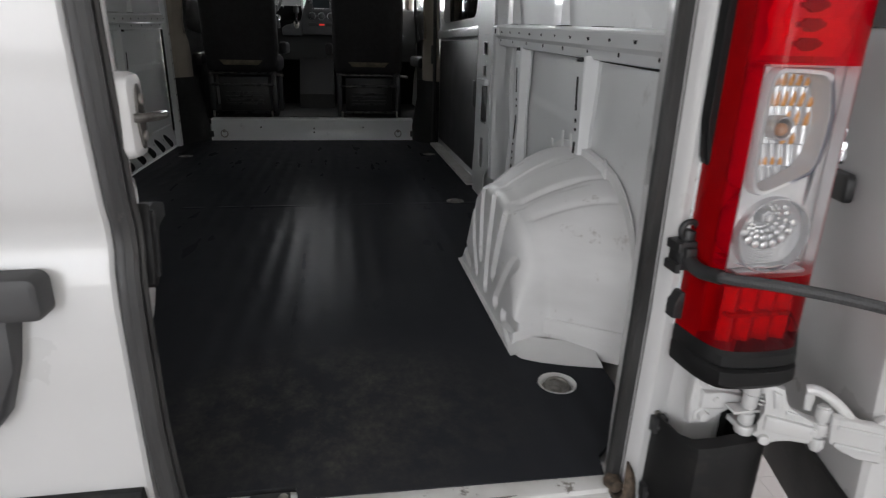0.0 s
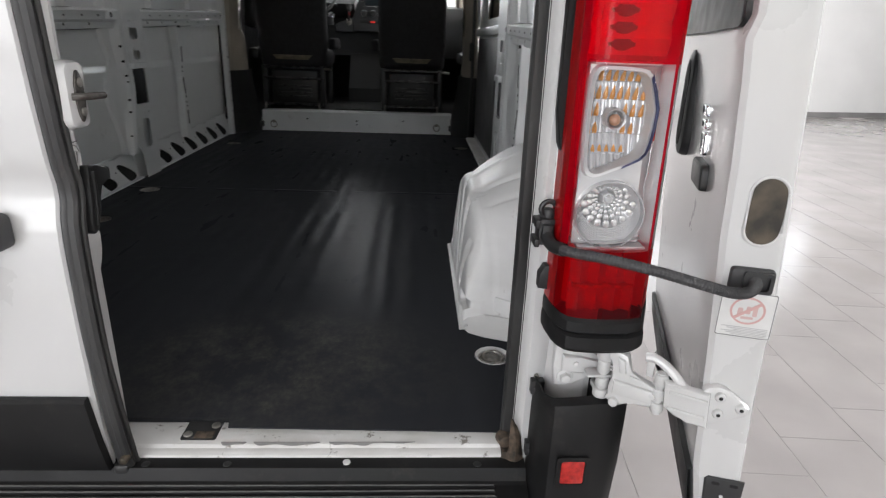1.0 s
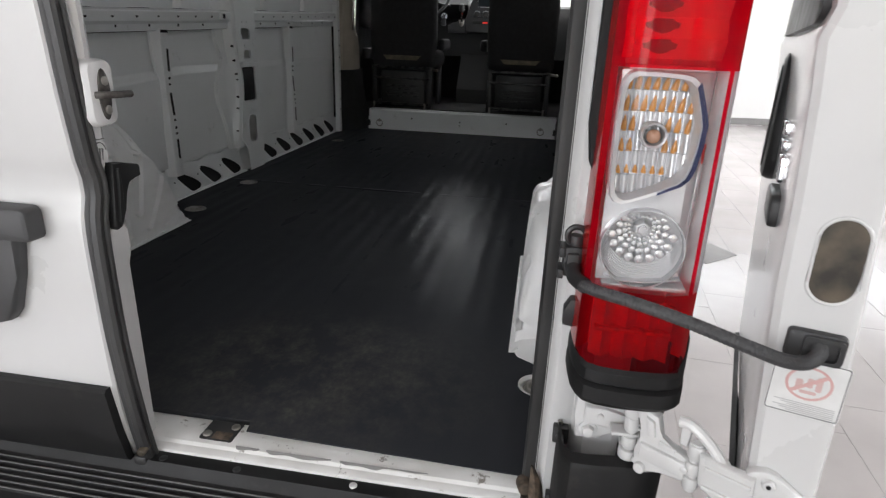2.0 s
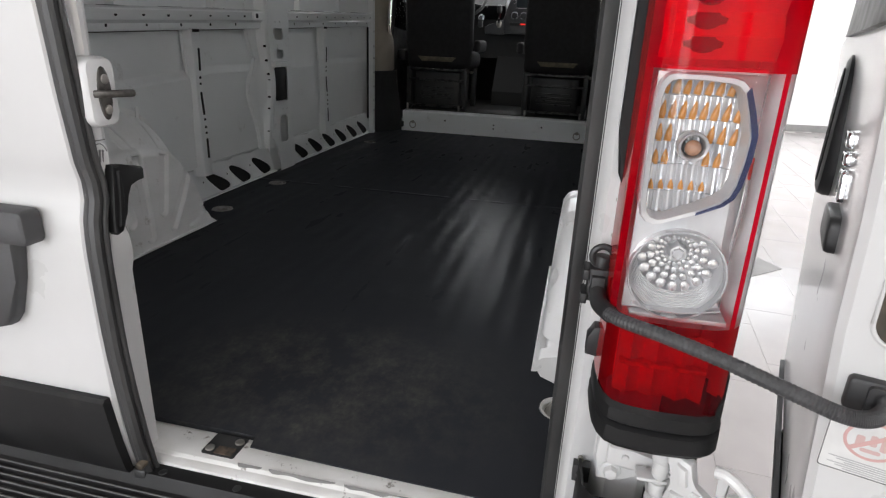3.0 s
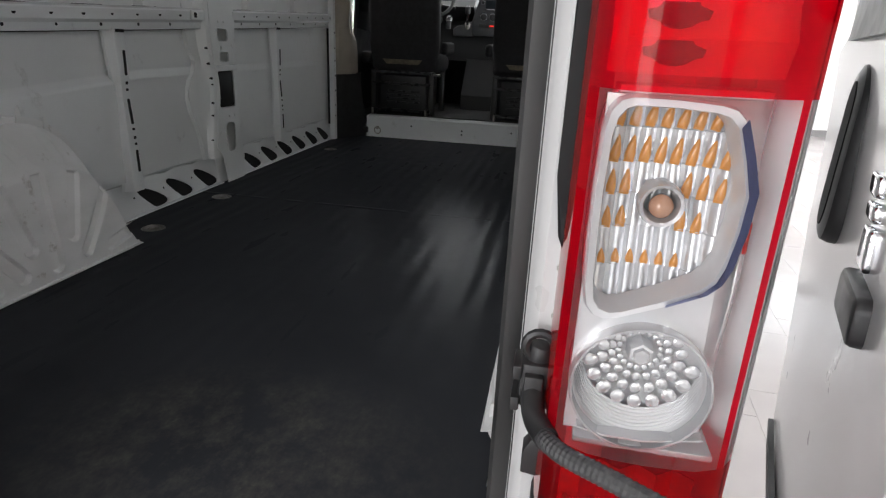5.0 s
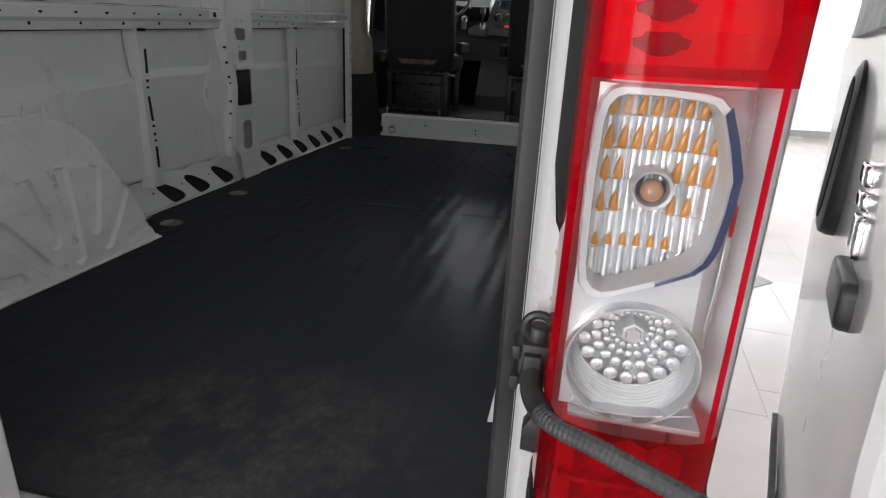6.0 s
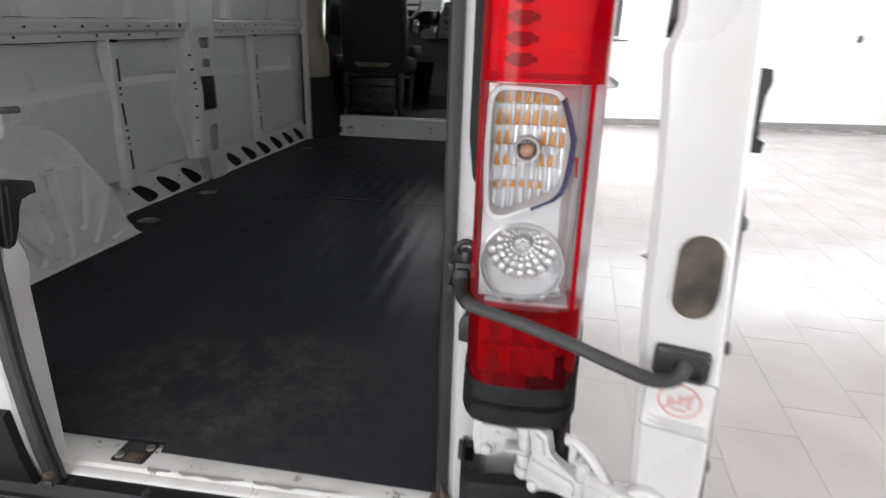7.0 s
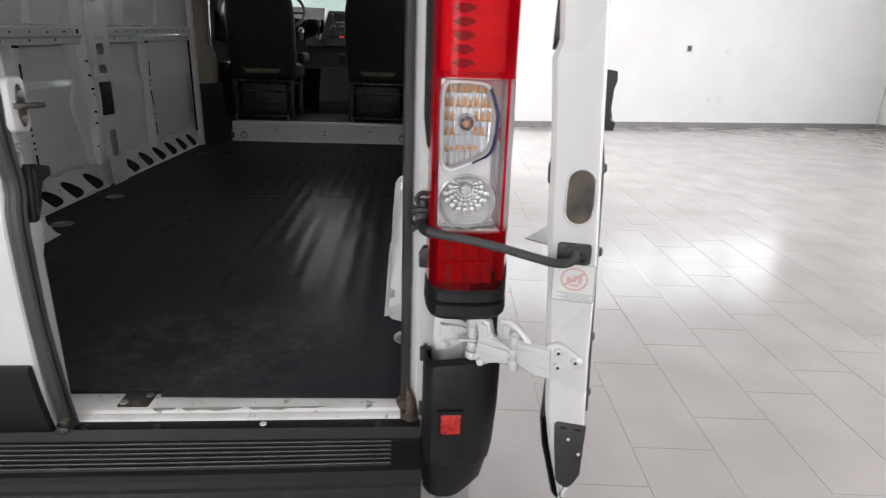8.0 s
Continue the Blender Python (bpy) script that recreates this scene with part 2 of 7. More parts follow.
TINT = clear_shell("tinted_glass", (0.55, 0.57, 0.57))
BEADGLASS = shader("bead_lens", (0.80, 0.80, 0.81), 0.14, metal=0.55)
REFLEX = vary(shader("red_reflector", (0.45, 0.02, 0.015), 0.25, coat=0.35), (0.30, 0.008, 0.007), (0.55, 0.022, 0.016), 120.0)
FABRIC = vary(shader("black_seat_fabric", (0.012, 0.012, 0.013), 0.8), (0.019, 0.018, 0.0205), (0.027, 0.026, 0.030), 30.0, bump=0.3, bump_scale=700, bump_dist=0.001)
BEIGE = vary(shader("beige_pillar_trim", (0.42, 0.37, 0.30), 0.55), (0.36, 0.32, 0.26), (0.44, 0.39, 0.32), 6.0, bump=0.1, bump_scale=500, bump_dist=0.0006)
FOAM = vary(shader("dusty_foam", (0.28, 0.23, 0.16), 0.8), (0.15, 0.125, 0.09), (0.25, 0.21, 0.15), 30.0)
GLOSSBLACK = vary(shader("black_enamel", (0.02, 0.02, 0.02), 0.2), (0.020, 0.020, 0.021), (0.032, 0.032, 0.034), 25.0, rough=(0.22, 0.36))
DASH = vary(shader("dark_dashboard_plastic", (0.03, 0.03, 0.032), 0.5), (0.006, 0.006, 0.007), (0.010, 0.010, 0.011), 12.0, rough=(0.4, 0.55))
DASHGREY = vary(shader("grey_dashboard_plastic", (0.16, 0.165, 0.17), 0.45), (0.048, 0.049, 0.052), (0.066, 0.068, 0.072), 12.0)
CARPET = vary(shader("dark_cab_mat", (0.03, 0.03, 0.03), 0.7), (0.010, 0.010, 0.0105), (0.022, 0.022, 0.0225), 9.0, bump=0.3, bump_scale=300)
WALLPAINT = vary(shader("white_wall_paint", (0.82, 0.82, 0.81), 0.6), (0.73, 0.73, 0.72), (0.77, 0.77, 0.76), 1.2, bump=0.04, bump_scale=140)
BASE = vary(shader("grey_baseboard", (0.22, 0.21, 0.21), 0.5), (0.19, 0.185, 0.185), (0.24, 0.235, 0.23), 5.0)
GROUT = vary(shader("grey_grout", (0.36, 0.34, 0.33), 0.8), (0.33, 0.315, 0.305), (0.40, 0.38, 0.37), 30.0)
LABELWHITE = vary(shader("white_label", (0.72, 0.72, 0.71), 0.45), (0.66, 0.66, 0.65), (0.76, 0.76, 0.75), 30.0)
LABELRED = shader("label_red_print", (0.62, 0.38, 0.36), 0.5)
LABELGREY = shader("label_pale_grey_print", (0.44, 0.44, 0.44), 0.5)
LABELPALE = shader("label_faded_print", (0.60, 0.42, 0.40), 0.5)
LABELBLACK = shader("label_grey_print", (0.16, 0.16, 0.16), 0.5)
BOARD = vary(shader("dark_grey_board", (0.06, 0.06, 0.063), 0.5), (0.052, 0.052, 0.055), (0.07, 0.07, 0.073), 6.0, rough=(0.42, 0.55), bump=0.2, bump_scale=500, bump_dist=0.0006)
TYRE = vary(shader("tyre_rubber", (0.02, 0.02, 0.02), 0.75), (0.015, 0.015, 0.015), (0.03, 0.03, 0.03), 14.0)
PANEL_LIGHT = lamp_material("led_panel_glow", (1.0, 0.950, 0.925), 2.2)
SCREEN = shader("radio_screen", (0.02, 0.025, 0.03), 0.12)
HAZARD = lamp_material("red_indicator_glow", (1.0, 0.06, 0.05), 0.5)


def tile_material():
    m = shader("grey_porcelain_tile", (0.5, 0.49, 0.48), 0.25)
    n, l = m.node_tree.nodes, m.node_tree.links
    b = n["Principled BSDF"]
    info, geo = n.new("ShaderNodeObjectInfo"), n.new("ShaderNodeNewGeometry")
    add = n.new("ShaderNodeMath")
    l.new(info.outputs["Random"], add.inputs[0])
    l.new(geo.outputs["Random Per Island"], add.inputs[1])
    tone = n.new("ShaderNodeMapRange")
    tone.inputs["From Max"].default_value = 2.0
    tone.inputs["To Min"].default_value, tone.inputs["To Max"].default_value = 0.965, 1.035
    l.new(add.outputs[0], tone.inputs["Value"])
    tex = n.new("ShaderNodeTexNoise")
    tex.inputs["Scale"].default_value, tex.inputs["Detail"].default_value = 2.2, 9.0
    l.new(geo.outputs["Position"], tex.inputs["Vector"])
    ramp = n.new("ShaderNodeValToRGB")
    ramp.color_ramp.elements[0].position, ramp.color_ramp.elements[1].position = 0.3, 0.72
    ramp.color_ramp.elements[0].color, ramp.color_ramp.elements[1].color = (0.330, 0.307, 0.302, 1), (0.400, 0.374, 0.366, 1)
    l.new(tex.outputs["Fac"], ramp.inputs[0])
    mul = n.new("ShaderNodeMix")
    mul.data_type, mul.blend_type = "RGBA", "MULTIPLY"
    mul.inputs["Factor"].default_value = 1.0
    l.new(ramp.outputs[0], mul.inputs["A"])
    l.new(tone.outputs[0], mul.inputs["B"])
    l.new(mul.outputs["Result"], b.inputs["Base Color"])
    mr = n.new("ShaderNodeMapRange")
    mr.inputs["To Min"].default_value, mr.inputs["To Max"].default_value = 0.13, 0.21
    l.new(tex.outputs["Fac"], mr.inputs["Value"])
    l.new(mr.outputs[0], b.inputs["Roughness"])
    return m


TILE = tile_material()


# ---- mesh helpers ----
def finish(name, bm, material, angle=32):
    bmesh.ops.recalc_face_normals(bm, faces=bm.faces)
    me = bpy.data.meshes.new(name)
    bm.to_mesh(me)
    bm.free()
    for p in me.polygons:
        p.use_smooth = True
    me.set_sharp_from_angle(angle=radians(angle))
    for m in material if isinstance(material, (list, tuple)) else (material,):
        me.materials.append(m)
    return me


def part(name, bm, material, parent=None, label="", angle=32):
    """Links a bmesh as one mesh object, under a thing or a part."""
    ob = new(name, finish(name, bm, material, angle))
    if parent:
        ob.parent = parent
    if label:
        ob["label"] = label
    return ob


def thing(name, at, label, category, group="", kind=""):
    ob = new(name)
    ob.matrix_world = Matrix.Translation(at)
    ob.empty_display_size = 0.1
    return tagged(ob, label, category, group, kind)


def box(lo, hi, bevel=0.004, bm=None, m=None, seg=2):
    bm = bm or bmesh.new()
    lo, hi = Vector(lo), Vector(hi)
    c, s = (lo + hi) / 2, hi - lo
    mat = Matrix.Translation(c) @ Matrix.Diagonal((*s, 1))
    made = bmesh.ops.create_cube(bm, size=1, matrix=(m @ mat) if m else mat)
    if bevel:
        edges = list({e for v in made["verts"] for e in v.link_edges})
        bmesh.ops.bevel(bm, geom=edges, offset=min(bevel, 0.45 * min(s)), segments=seg, affect="EDGES", profile=0.5)
    return bm


def cyl(p, q, r, r2=None, seg=20, bm=None, bevel=0.0):
    bm = bm or bmesh.new()
    p, q = Vector(p), Vector(q)
    m = Matrix.Translation((p + q) / 2) @ (q - p).to_track_quat("Z", "Y").to_matrix().to_4x4()
    made = bmesh.ops.create_cone(bm, cap_ends=True, segments=seg, radius1=r, radius2=r if r2 is None else r2, depth=(q - p).length, matrix=m)
    if bevel:
        rims = list({e for v in made["verts"] for e in v.link_edges if any(len(f.verts) > 4 for f in e.link_faces)})
        bmesh.ops.bevel(bm, geom=rims, offset=bevel, segments=2, affect="EDGES", profile=0.5)
    return bm


def smooth_path(points, steps=8):
    """Catmull-Rom through the points."""
    pts = [Vector(p) for p in points]
    pts = [2 * pts[0] - pts[1], *pts, 2 * pts[-1] - pts[-2]]
    out = []
    for a, b, c, d in zip(pts, pts[1:], pts[2:], pts[3:]):
        for k in range(steps):
            t = k / steps
            out.append(0.5 * (2 * b + (c - a) * t + (2 * a - 5 * b + 4 * c - d) * t * t + (3 * b - a - 3 * c + d) * t ** 3))
    return out + [pts[-2]]


def sweep(path, section, bm=None, up=(0, 0, 1), closed=True, scale=None):
    """Sweeps a 2D section (side, up) along a path."""
    bm = bm or bmesh.new()
    up = Vector(up)
    rings = []
    for i, p in enumerate(path):
        d = (path[min(i + 1, len(path) - 1)] - path[max(i - 1, 0)]).normalized()
        side = d.cross(up)
        side = side.normalized() if side.length > 1e-4 else Vector((1, 0, 0))
        top = side.cross(d).normalized()
        k = scale(i) if scale else 1.0
        rings.append([bm.verts.new(p + k * (a * side + b * top)) for a, b in section])
    n = len(section)
    for r, s in zip(rings, rings[1:]):
        for j in range(n if closed else n - 1):
            bm.faces.new((r[j], r[(j + 1) % n], s[(j + 1) % n], s[j]))
    if closed:
        bm.faces.new(rings[0])
        bm.faces.new(rings[-1][::-1])
    return bm


def disc_section(r, n=10):
    return [(r * math.cos(2 * math.pi * k / n), r * math.sin(2 * math.pi * k / n)) for k in range(n)]


def tube(points, r, steps=6, n=10, bm=None, up=(0, 0, 1), scale=None):
    return sweep(smooth_path(points, steps) if steps > 1 else [Vector(p) for p in points], disc_section(r, n), bm, up, True, scale)


def sheet(rows, thick=0.0, bm=None, closed=False):
    """A surface through rows of points; thick gives it depth."""
    bm = bm or bmesh.new()
    vs = [[bm.verts.new(p) for p in r] for r in rows]
    faces = []
    for a, b in zip(vs, vs[1:]):
        k = len(a)
        for j in range(k if closed else k - 1):
            faces.append(bm.faces.new((a[j], a[(j + 1) % k], b[(j + 1) % k], b[j])))
    if thick:
        bmesh.ops.recalc_face_normals(bm, faces=faces)
        bmesh.ops.solidify(bm, geom=faces, thickness=thick)
    return bm


def prism(points, place, depth, bevel=0.0, bm=None):
    """A polygon, given in 2D, raised by depth. place(a, b, h) gives the point in the world."""
    bm = bm or bmesh.new()
    lower = [bm.verts.new(place(a, b, 0.0)) for a, b in points]
    upper = [bm.verts.new(place(a, b, depth)) for a, b in points]
    n = len(points)
    top = bm.faces.new(upper)
    bm.faces.new(lower[::-1])
    for j in range(n):
        bm.faces.new((lower[j], lower[(j + 1) % n], upper[(j + 1) % n], upper[j]))
    if bevel:
        bmesh.ops.bevel(bm, geom=list(top.edges), offset=bevel, segments=2, affect="EDGES", profile=0.5)
    return bm


def plate(outer, holes, place, depth, bm=None):
    """A plate with real holes: 2D outlines, raised by depth."""
    bm = bm or bmesh.new()
    sides = []
    edges = []
    for loop in (outer, *holes):
        lv = [bm.verts.new(place(a, b, depth)) for a, b in loop]
        edges += [bm.edges.new((lv[j], lv[(j + 1) % len(lv)])) for j in range(len(lv))]
        sides.append((loop, lv))
    p0, p1, p2 = (Vector(place(*q, depth)) for q in ((0, 0), (1, 0), (0, 1)))
    bmesh.ops.triangle_fill(bm, use_beauty=True, use_dissolve=False, edges=edges, normal=(p1 - p0).cross(p2 - p0))
    for loop, lv in sides:
        back = [bm.verts.new(place(a, b, 0.0)) for a, b in loop]
        for j in range(len(lv)):
            k = (j + 1) % len(lv)
            bm.faces.new((lv[j], lv[k], back[k], back[j]))
    return bm


def rounded(a0, b0, a1, b1, r, n=4):
    pts = []
    for ca, cb, start in ((a1 - r, b1 - r, 0), (a0 + r, b1 - r, 90), (a0 + r, b0 + r, 180), (a1 - r, b0 + r, 270)):
        for k in range(n + 1):
            t = radians(start + 90 * k / n)
            pts.append((ca + r * math.cos(t), cb + r * math.sin(t)))
    return pts


def ring(a, b, r, n=12, squash=1.0):
    return [(a + r * math.cos(2 * math.pi * k / n), b + squash * r * math.sin(2 * math.pi * k / n)) for k in range(n)]


# ---- the showroom ----
ROOM_H = 4.4


def wall_run(name, a, b, out, label):
    a, b = Vector(a), Vector(b)
    bm = bmesh.new()
    lo = [a, b, b + out * 0.2, a + out * 0.2]
    prism([(p.x, p.y) for p in lo], lambda x, y, h: (x, y, h), ROOM_H, bm=bm)
    return tagged(part(name, bm, WALLPAINT), label, "wall", kind="structure")


CORNERS = [WALL_A, WALL_B, Vector((13.6, -8.0, 0)), Vector((-9.5, -8.0, 0))]
north_len = (WALL_B - WALL_A).length


def on_north(s, z, h):
    return tuple(WALL_A + along * s + away * h + Vector((0, 0, z)))


tagged(part("wall_north", plate([(0.0, 0.0), (north_len, 0.0), (north_len, ROOM_H), (0.0, ROOM_H)], [[(s0, 0.2), (s1, 0.2), (s1, 3.7), (s0, 3.7)] for s0, s1 in FRONT_WINDOWS] + [[(RIBBON[0], RIBBON[2]), (RIBBON[1], RIBBON[2]), (RIBBON[1], RIBBON[3]), (RIBBON[0], RIBBON[3])]], lambda s, z, h: on_north(s, z, 0.2 - h), 0.2), WALLPAINT),
       "plain white painted showroom wall above a grey baseboard", "wall", kind="structure")
for k, (s0, s1) in enumerate(FRONT_WINDOWS):
    pane = tagged(part("window_%d" % (k + 1), plate([(s0, 0.2), (s1, 0.2), (s1, 3.7), (s0, 3.7)], [[(s0 + 0.06, 0.26), (s1 - 0.06, 0.26), (s1 - 0.06, 3.64), (s0 + 0.06, 3.64)]], lambda s, z, h: on_north(s, z, 0.14 - h), 0.06), BASE), "assumed tall showroom window in a grey frame", "window", kind="structure")
    part("pane", prism([(s0 + 0.06, 0.26), (s1 - 0.06, 0.26), (s1 - 0.06, 3.64), (s0 + 0.06, 3.64)], lambda s, z, h: on_north(s, z, 0.12 - h), 0.01), GLASS, pane).visible_shadow = False
ribbon_lights = []
for row in range(3):
    for col in range(5):
        w, h = (RIBBON[1] - RIBBON[0]) / 5, (RIBBON[3] - RIBBON[2]) / 3
        s0, z0 = RIBBON[0] + col * w, RIBBON[2] + row * h
        ribbon_lights.append([(s0 + 0.03, z0 + 0.05), (s0 + w - 0.03, z0 + 0.05), (s0 + w - 0.03, z0 + h - 0.05), (s0 + 0.03, z0 + h - 0.05)])
tagged(part("window_2", plate([(RIBBON[0], RIBBON[2]), (RIBBON[1], RIBBON[2]), (RIBBON[1], RIBBON[3]), (RIBBON[0], RIBBON[3])], ribbon_lights, lambda s, z, h: on_north(s, z, 0.12 - h), 0.06), BASE), "high ribbon window with grey glazing bars", "window", kind="structure")
tagged(part("wall_east", plate([(-8.2, 0.0), (12.4, 0.0), (12.4, ROOM_H), (-8.2, ROOM_H)], [[(y0, 0.2), (y1, 0.2), (y1, 3.7), (y0, 3.7)] for y0, y1 in ADDED_SIDE_WINDOWS], lambda a, b, h: (13.3 - 0.095 * (a + 1.0) + 0.2 - h, a, b), 0.2), WALLPAINT),
       "plain white painted showroom side wall", "wall", kind="structure")
# frames and panes for the added side windows
for k, (y0, y1) in enumerate(ADDED_SIDE_WINDOWS):
    pane = tagged(part("window_%d" % (k + 3), plate([(y0, 0.2), (y1, 0.2), (y1, 3.7), (y0, 3.7)], [[(y0 + 0.06, 0.26), (y1 - 0.06, 0.26), (y1 - 0.06, 3.64), (y0 + 0.06, 3.64)]], lambda a, b, h: (13.3 - 0.095 * (a + 1.0) + 0.14 - h, a, b), 0.06), BASE), "assumed tall showroom window in a grey frame", "window", kind="structure")
    part("pane", prism([(y0 + 0.06, 0.26), (y1 - 0.06, 0.26), (y1 - 0.06, 3.64), (y0 + 0.06, 3.64)], lambda a, b, h: (13.3 - 0.095 * (a + 1.0) + 0.12 - h, a, b), 0.01), GLASS, pane).visible_shadow = False
tagged(part("wall_south", plate([(-9.5, 0.0), (13.8, 0.0), (13.8, ROOM_H), (-9.5, ROOM_H)], [[(x0, 0.2), (x1, 0.2), (x1, 3.7), (x0, 3.7)] for x0, x1 in ADDED_SOUTH_WINDOWS], lambda a, b, h: (a, -8.2 + h, b), 0.2), WALLPAINT),
       "plain white painted showroom back wall", "wall", kind="structure")
# frames and panes for the added south windows
for k, (x0, x1) in enumerate(ADDED_SOUTH_WINDOWS):
    pane = tagged(part("window_%d" % (k + 5), plate([(x0, 0.2), (x1, 0.2), (x1, 3.7), (x0, 3.7)], [[(x0 + 0.06, 0.26), (x1 - 0.06, 0.26), (x1 - 0.06, 3.64), (x0 + 0.06, 3.64)]], lambda a, b, h: (a, -8.14 + h, b), 0.06), BASE), "assumed tall showroom window in a grey frame", "window", kind="structure")
    part("pane", prism([(x0 + 0.06, 0.26), (x1 - 0.06, 0.26), (x1 - 0.06, 3.64), (x0 + 0.06, 3.64)], lambda a, b, h: (a, -8.12 + h, b), 0.01), GLASS, pane).visible_shadow = False
wall_run("wall_west", CORNERS[3], CORNERS[0], Vector((-1, 0, 0)), "plain white painted showroom side wall")
tagged(part("ceiling", prism([(-10, -8.4), (14.2, -8.4), (13, 13.0), (-9, 9.6)], lambda x, y, h: (x, y, ROOM_H + h), 0.15), WALLPAINT),
       "white painted flat showroom ceiling", "ceiling", kind="structure")
base_bm = bmesh.new()
inward = -away
for h0, h1, d in ((0.0, 0.10, 0.016), (0.10, 0.115, 0.010)):
    prism([(0.0, h0), (north_len, h0), (north_len, h1), (0.0, h1)],
          lambda s, z, h: tuple(WALL_A + along * s + inward * (h + 0.0) + Vector((0, 0, z))), d, bm=base_bm)
tagged(part("baseboard", base_bm, BASE), "dark grey skirting along the white wall", "baseboard", kind="structure")
east_in = Vector((-1, -0.07, 0)).normalized()
CORNERS[1], CORNERS[2] = Vector((12.03, 12.28, 0)), Vector((13.99, -8.2, 0))
ed = (CORNERS[2] - CORNERS[1])
tagged(part("baseboard", prism([(0.02, 0.0), (ed.length, 0.0), (ed.length, 0.11), (0.02, 0.11)],
       lambda s, z, h: tuple(CORNERS[1] + ed.normalized() * s + east_in * h + Vector((0, 0, z))), 0.016), BASE),
       "dark grey skirting along the white side wall", "baseboard", kind="structure")


def socket(s, z, w=0.08, h=0.12, dark=False):
    c = WALL_A + along * s + Vector((0, 0, z))
    put = lambda a, b, d: tuple(c + along * a + Vector((0, 0, b)) + inward * d)
    ob = thing("wall_socket", c, "small white plastic outlet plate on the white wall", "wall socket", "wall sockets")
    inv = ob.matrix_world.inverted()
    loc = lambda a, b, d: tuple(inv @ Vector(put(a, b, d)))
    part("cover", prism(rounded(-w / 2, -h / 2, w / 2, h / 2, 0.012), loc, 0.008, 0.002), LABELWHITE, ob)
    part("outlet", prism(rounded(-0.30 * w, -0.30 * h, 0.30 * w, 0.30 * h, 0.008), lambda a, b, d: loc(a, b, d + 0.008), 0.002), GREYTRIM if dark else LABELWHITE, ob)


def on_wall(x):
    return (x - WALL_A.x) / along.x


socket(on_wall(6.66), 1.63, 0.17, 0.19, True)
socket(on_wall(7.62), 1.60, 0.12, 0.12)
socket(on_wall(7.35), 0.617, 0.10, 0.14)
socket(on_wall(7.59), 0.617, 0.15, 0.14)

# ceiling light panels
def light_panel(x, y):
    ob = thing("ceiling_light", (x, y, ROOM_H), "long white glowing panel light set under the ceiling", "ceiling light", "ceiling lights")
    part("frame", plate(rounded(-0.32, -1.25, 0.32, 1.25, 0.02), [rounded(-0.29, -1.22, 0.29, 1.22, 0.02)], lambda a, b, h: (a, b, -0.05 + 0.05 * (1 - h)), 1.0), WALLPAINT, ob)
    part("diffuser", prism(rounded(-0.288, -1.218, 0.288, 1.218, 0.02), lambda a, b, h: (a, b, -0.03 + h), 0.012), PANEL_LIGHT, ob)
    return ob


first_panel = light_panel(-5.4, -6.2)
for ix in range(6):
    for iy in range(4):
        if ix or iy:
            copy_thing(first_panel, Matrix.Translation((-5.4 + 3.1 * ix, -6.2 + 3.5 * iy, ROOM_H)))

# ---- the van ----
van = thing("cargo_van", (0, 0, 0), "white cargo van, open rear door, empty bare-metal load bay", "van")
FLOOR = 0.55
ROOF = 2.42


def wall_x(y):
    return 0.915 + 0.0205 * y


def skin_off(y):
    """Depth of the wall between its inner ribs and its outer skin."""
    return min(0.052, max(0.006, 0.016 + 0.045 * (y - 0.5)))


def rail_low(y):
    return 1.238 + 0.0336 * y


def rail_high(y):
    return 1.307 + 0.038 * y


def on_side(s, off=0.0):
    """Places (y, z, depth) on the load bay's side wall: depth grows inwards."""
    return lambda a, b, h: (s * (wall_x(a) + off - h), a, b)


# load floor mat with a cut-out for each wheel arch
ARCH_IN = {-1: -0.722, 1: 0.664}
ARCH_SHIFT = {-1: 0.065, 1: 0.0}
AY0, AY1 = 0.50, 1.19


def mat_edge(s, y):
    return s * (wall_x(y) + 0.012)


mat_outline = [(-0.70, 0.086), (0.152, 0.082), (0.158, 0.052), (0.709, 0.040), (0.720, 0.09), (0.80, 0.16), (0.86, 0.32), (0.864, 0.392), (0.774, 0.418), (0.715, 0.440), (0.676, 0.465), (0.658, 0.505), (ARCH_IN[1] - 0.012, 0.60), (ARCH_IN[1] - 0.002, AY1 - 0.06), (0.75, AY1 + 0.03), (0.90, AY1 + 0.12),
               (mat_edge(1, 1.6), 1.6), (mat_edge(1, 4.14), 4.14), (mat_edge(-1, 4.14), 4.14), (mat_edge(-1, 1.6), 1.6), (-0.90, AY1 + 0.18), (-0.76, AY1 + 0.10), (ARCH_IN[-1] + 0.004, AY1 + 0.03), (ARCH_IN[-1] + 0.012, 0.60), (-0.71, 0.52), (-0.90, 0.43), (-0.88, 0.2)]


TIE = [(-0.818, 1.97), (0.728, 0.345), (-0.80, 1.44), (0.80, 2.06), (-0.83, 3.42), (0.86, 3.45)]
mat_bm = plate(mat_outline, [ring(x, y, 0.047, 20) for x, y in TIE], lambda a, b, h: (a, b, FLOOR - 0.012 + 0.012 * h - 0.0036 * max(0.0, b - 0.4)), 1.0)
part("floor_mat", mat_bm, MAT, van, "black leather-grain rubber mat with dusty scuffs")
part("subfloor", box((-0.86, 0.02, FLOOR - 0.09), (0.86, 4.20, FLOOR - 0.034), 0.004), INNER, van)


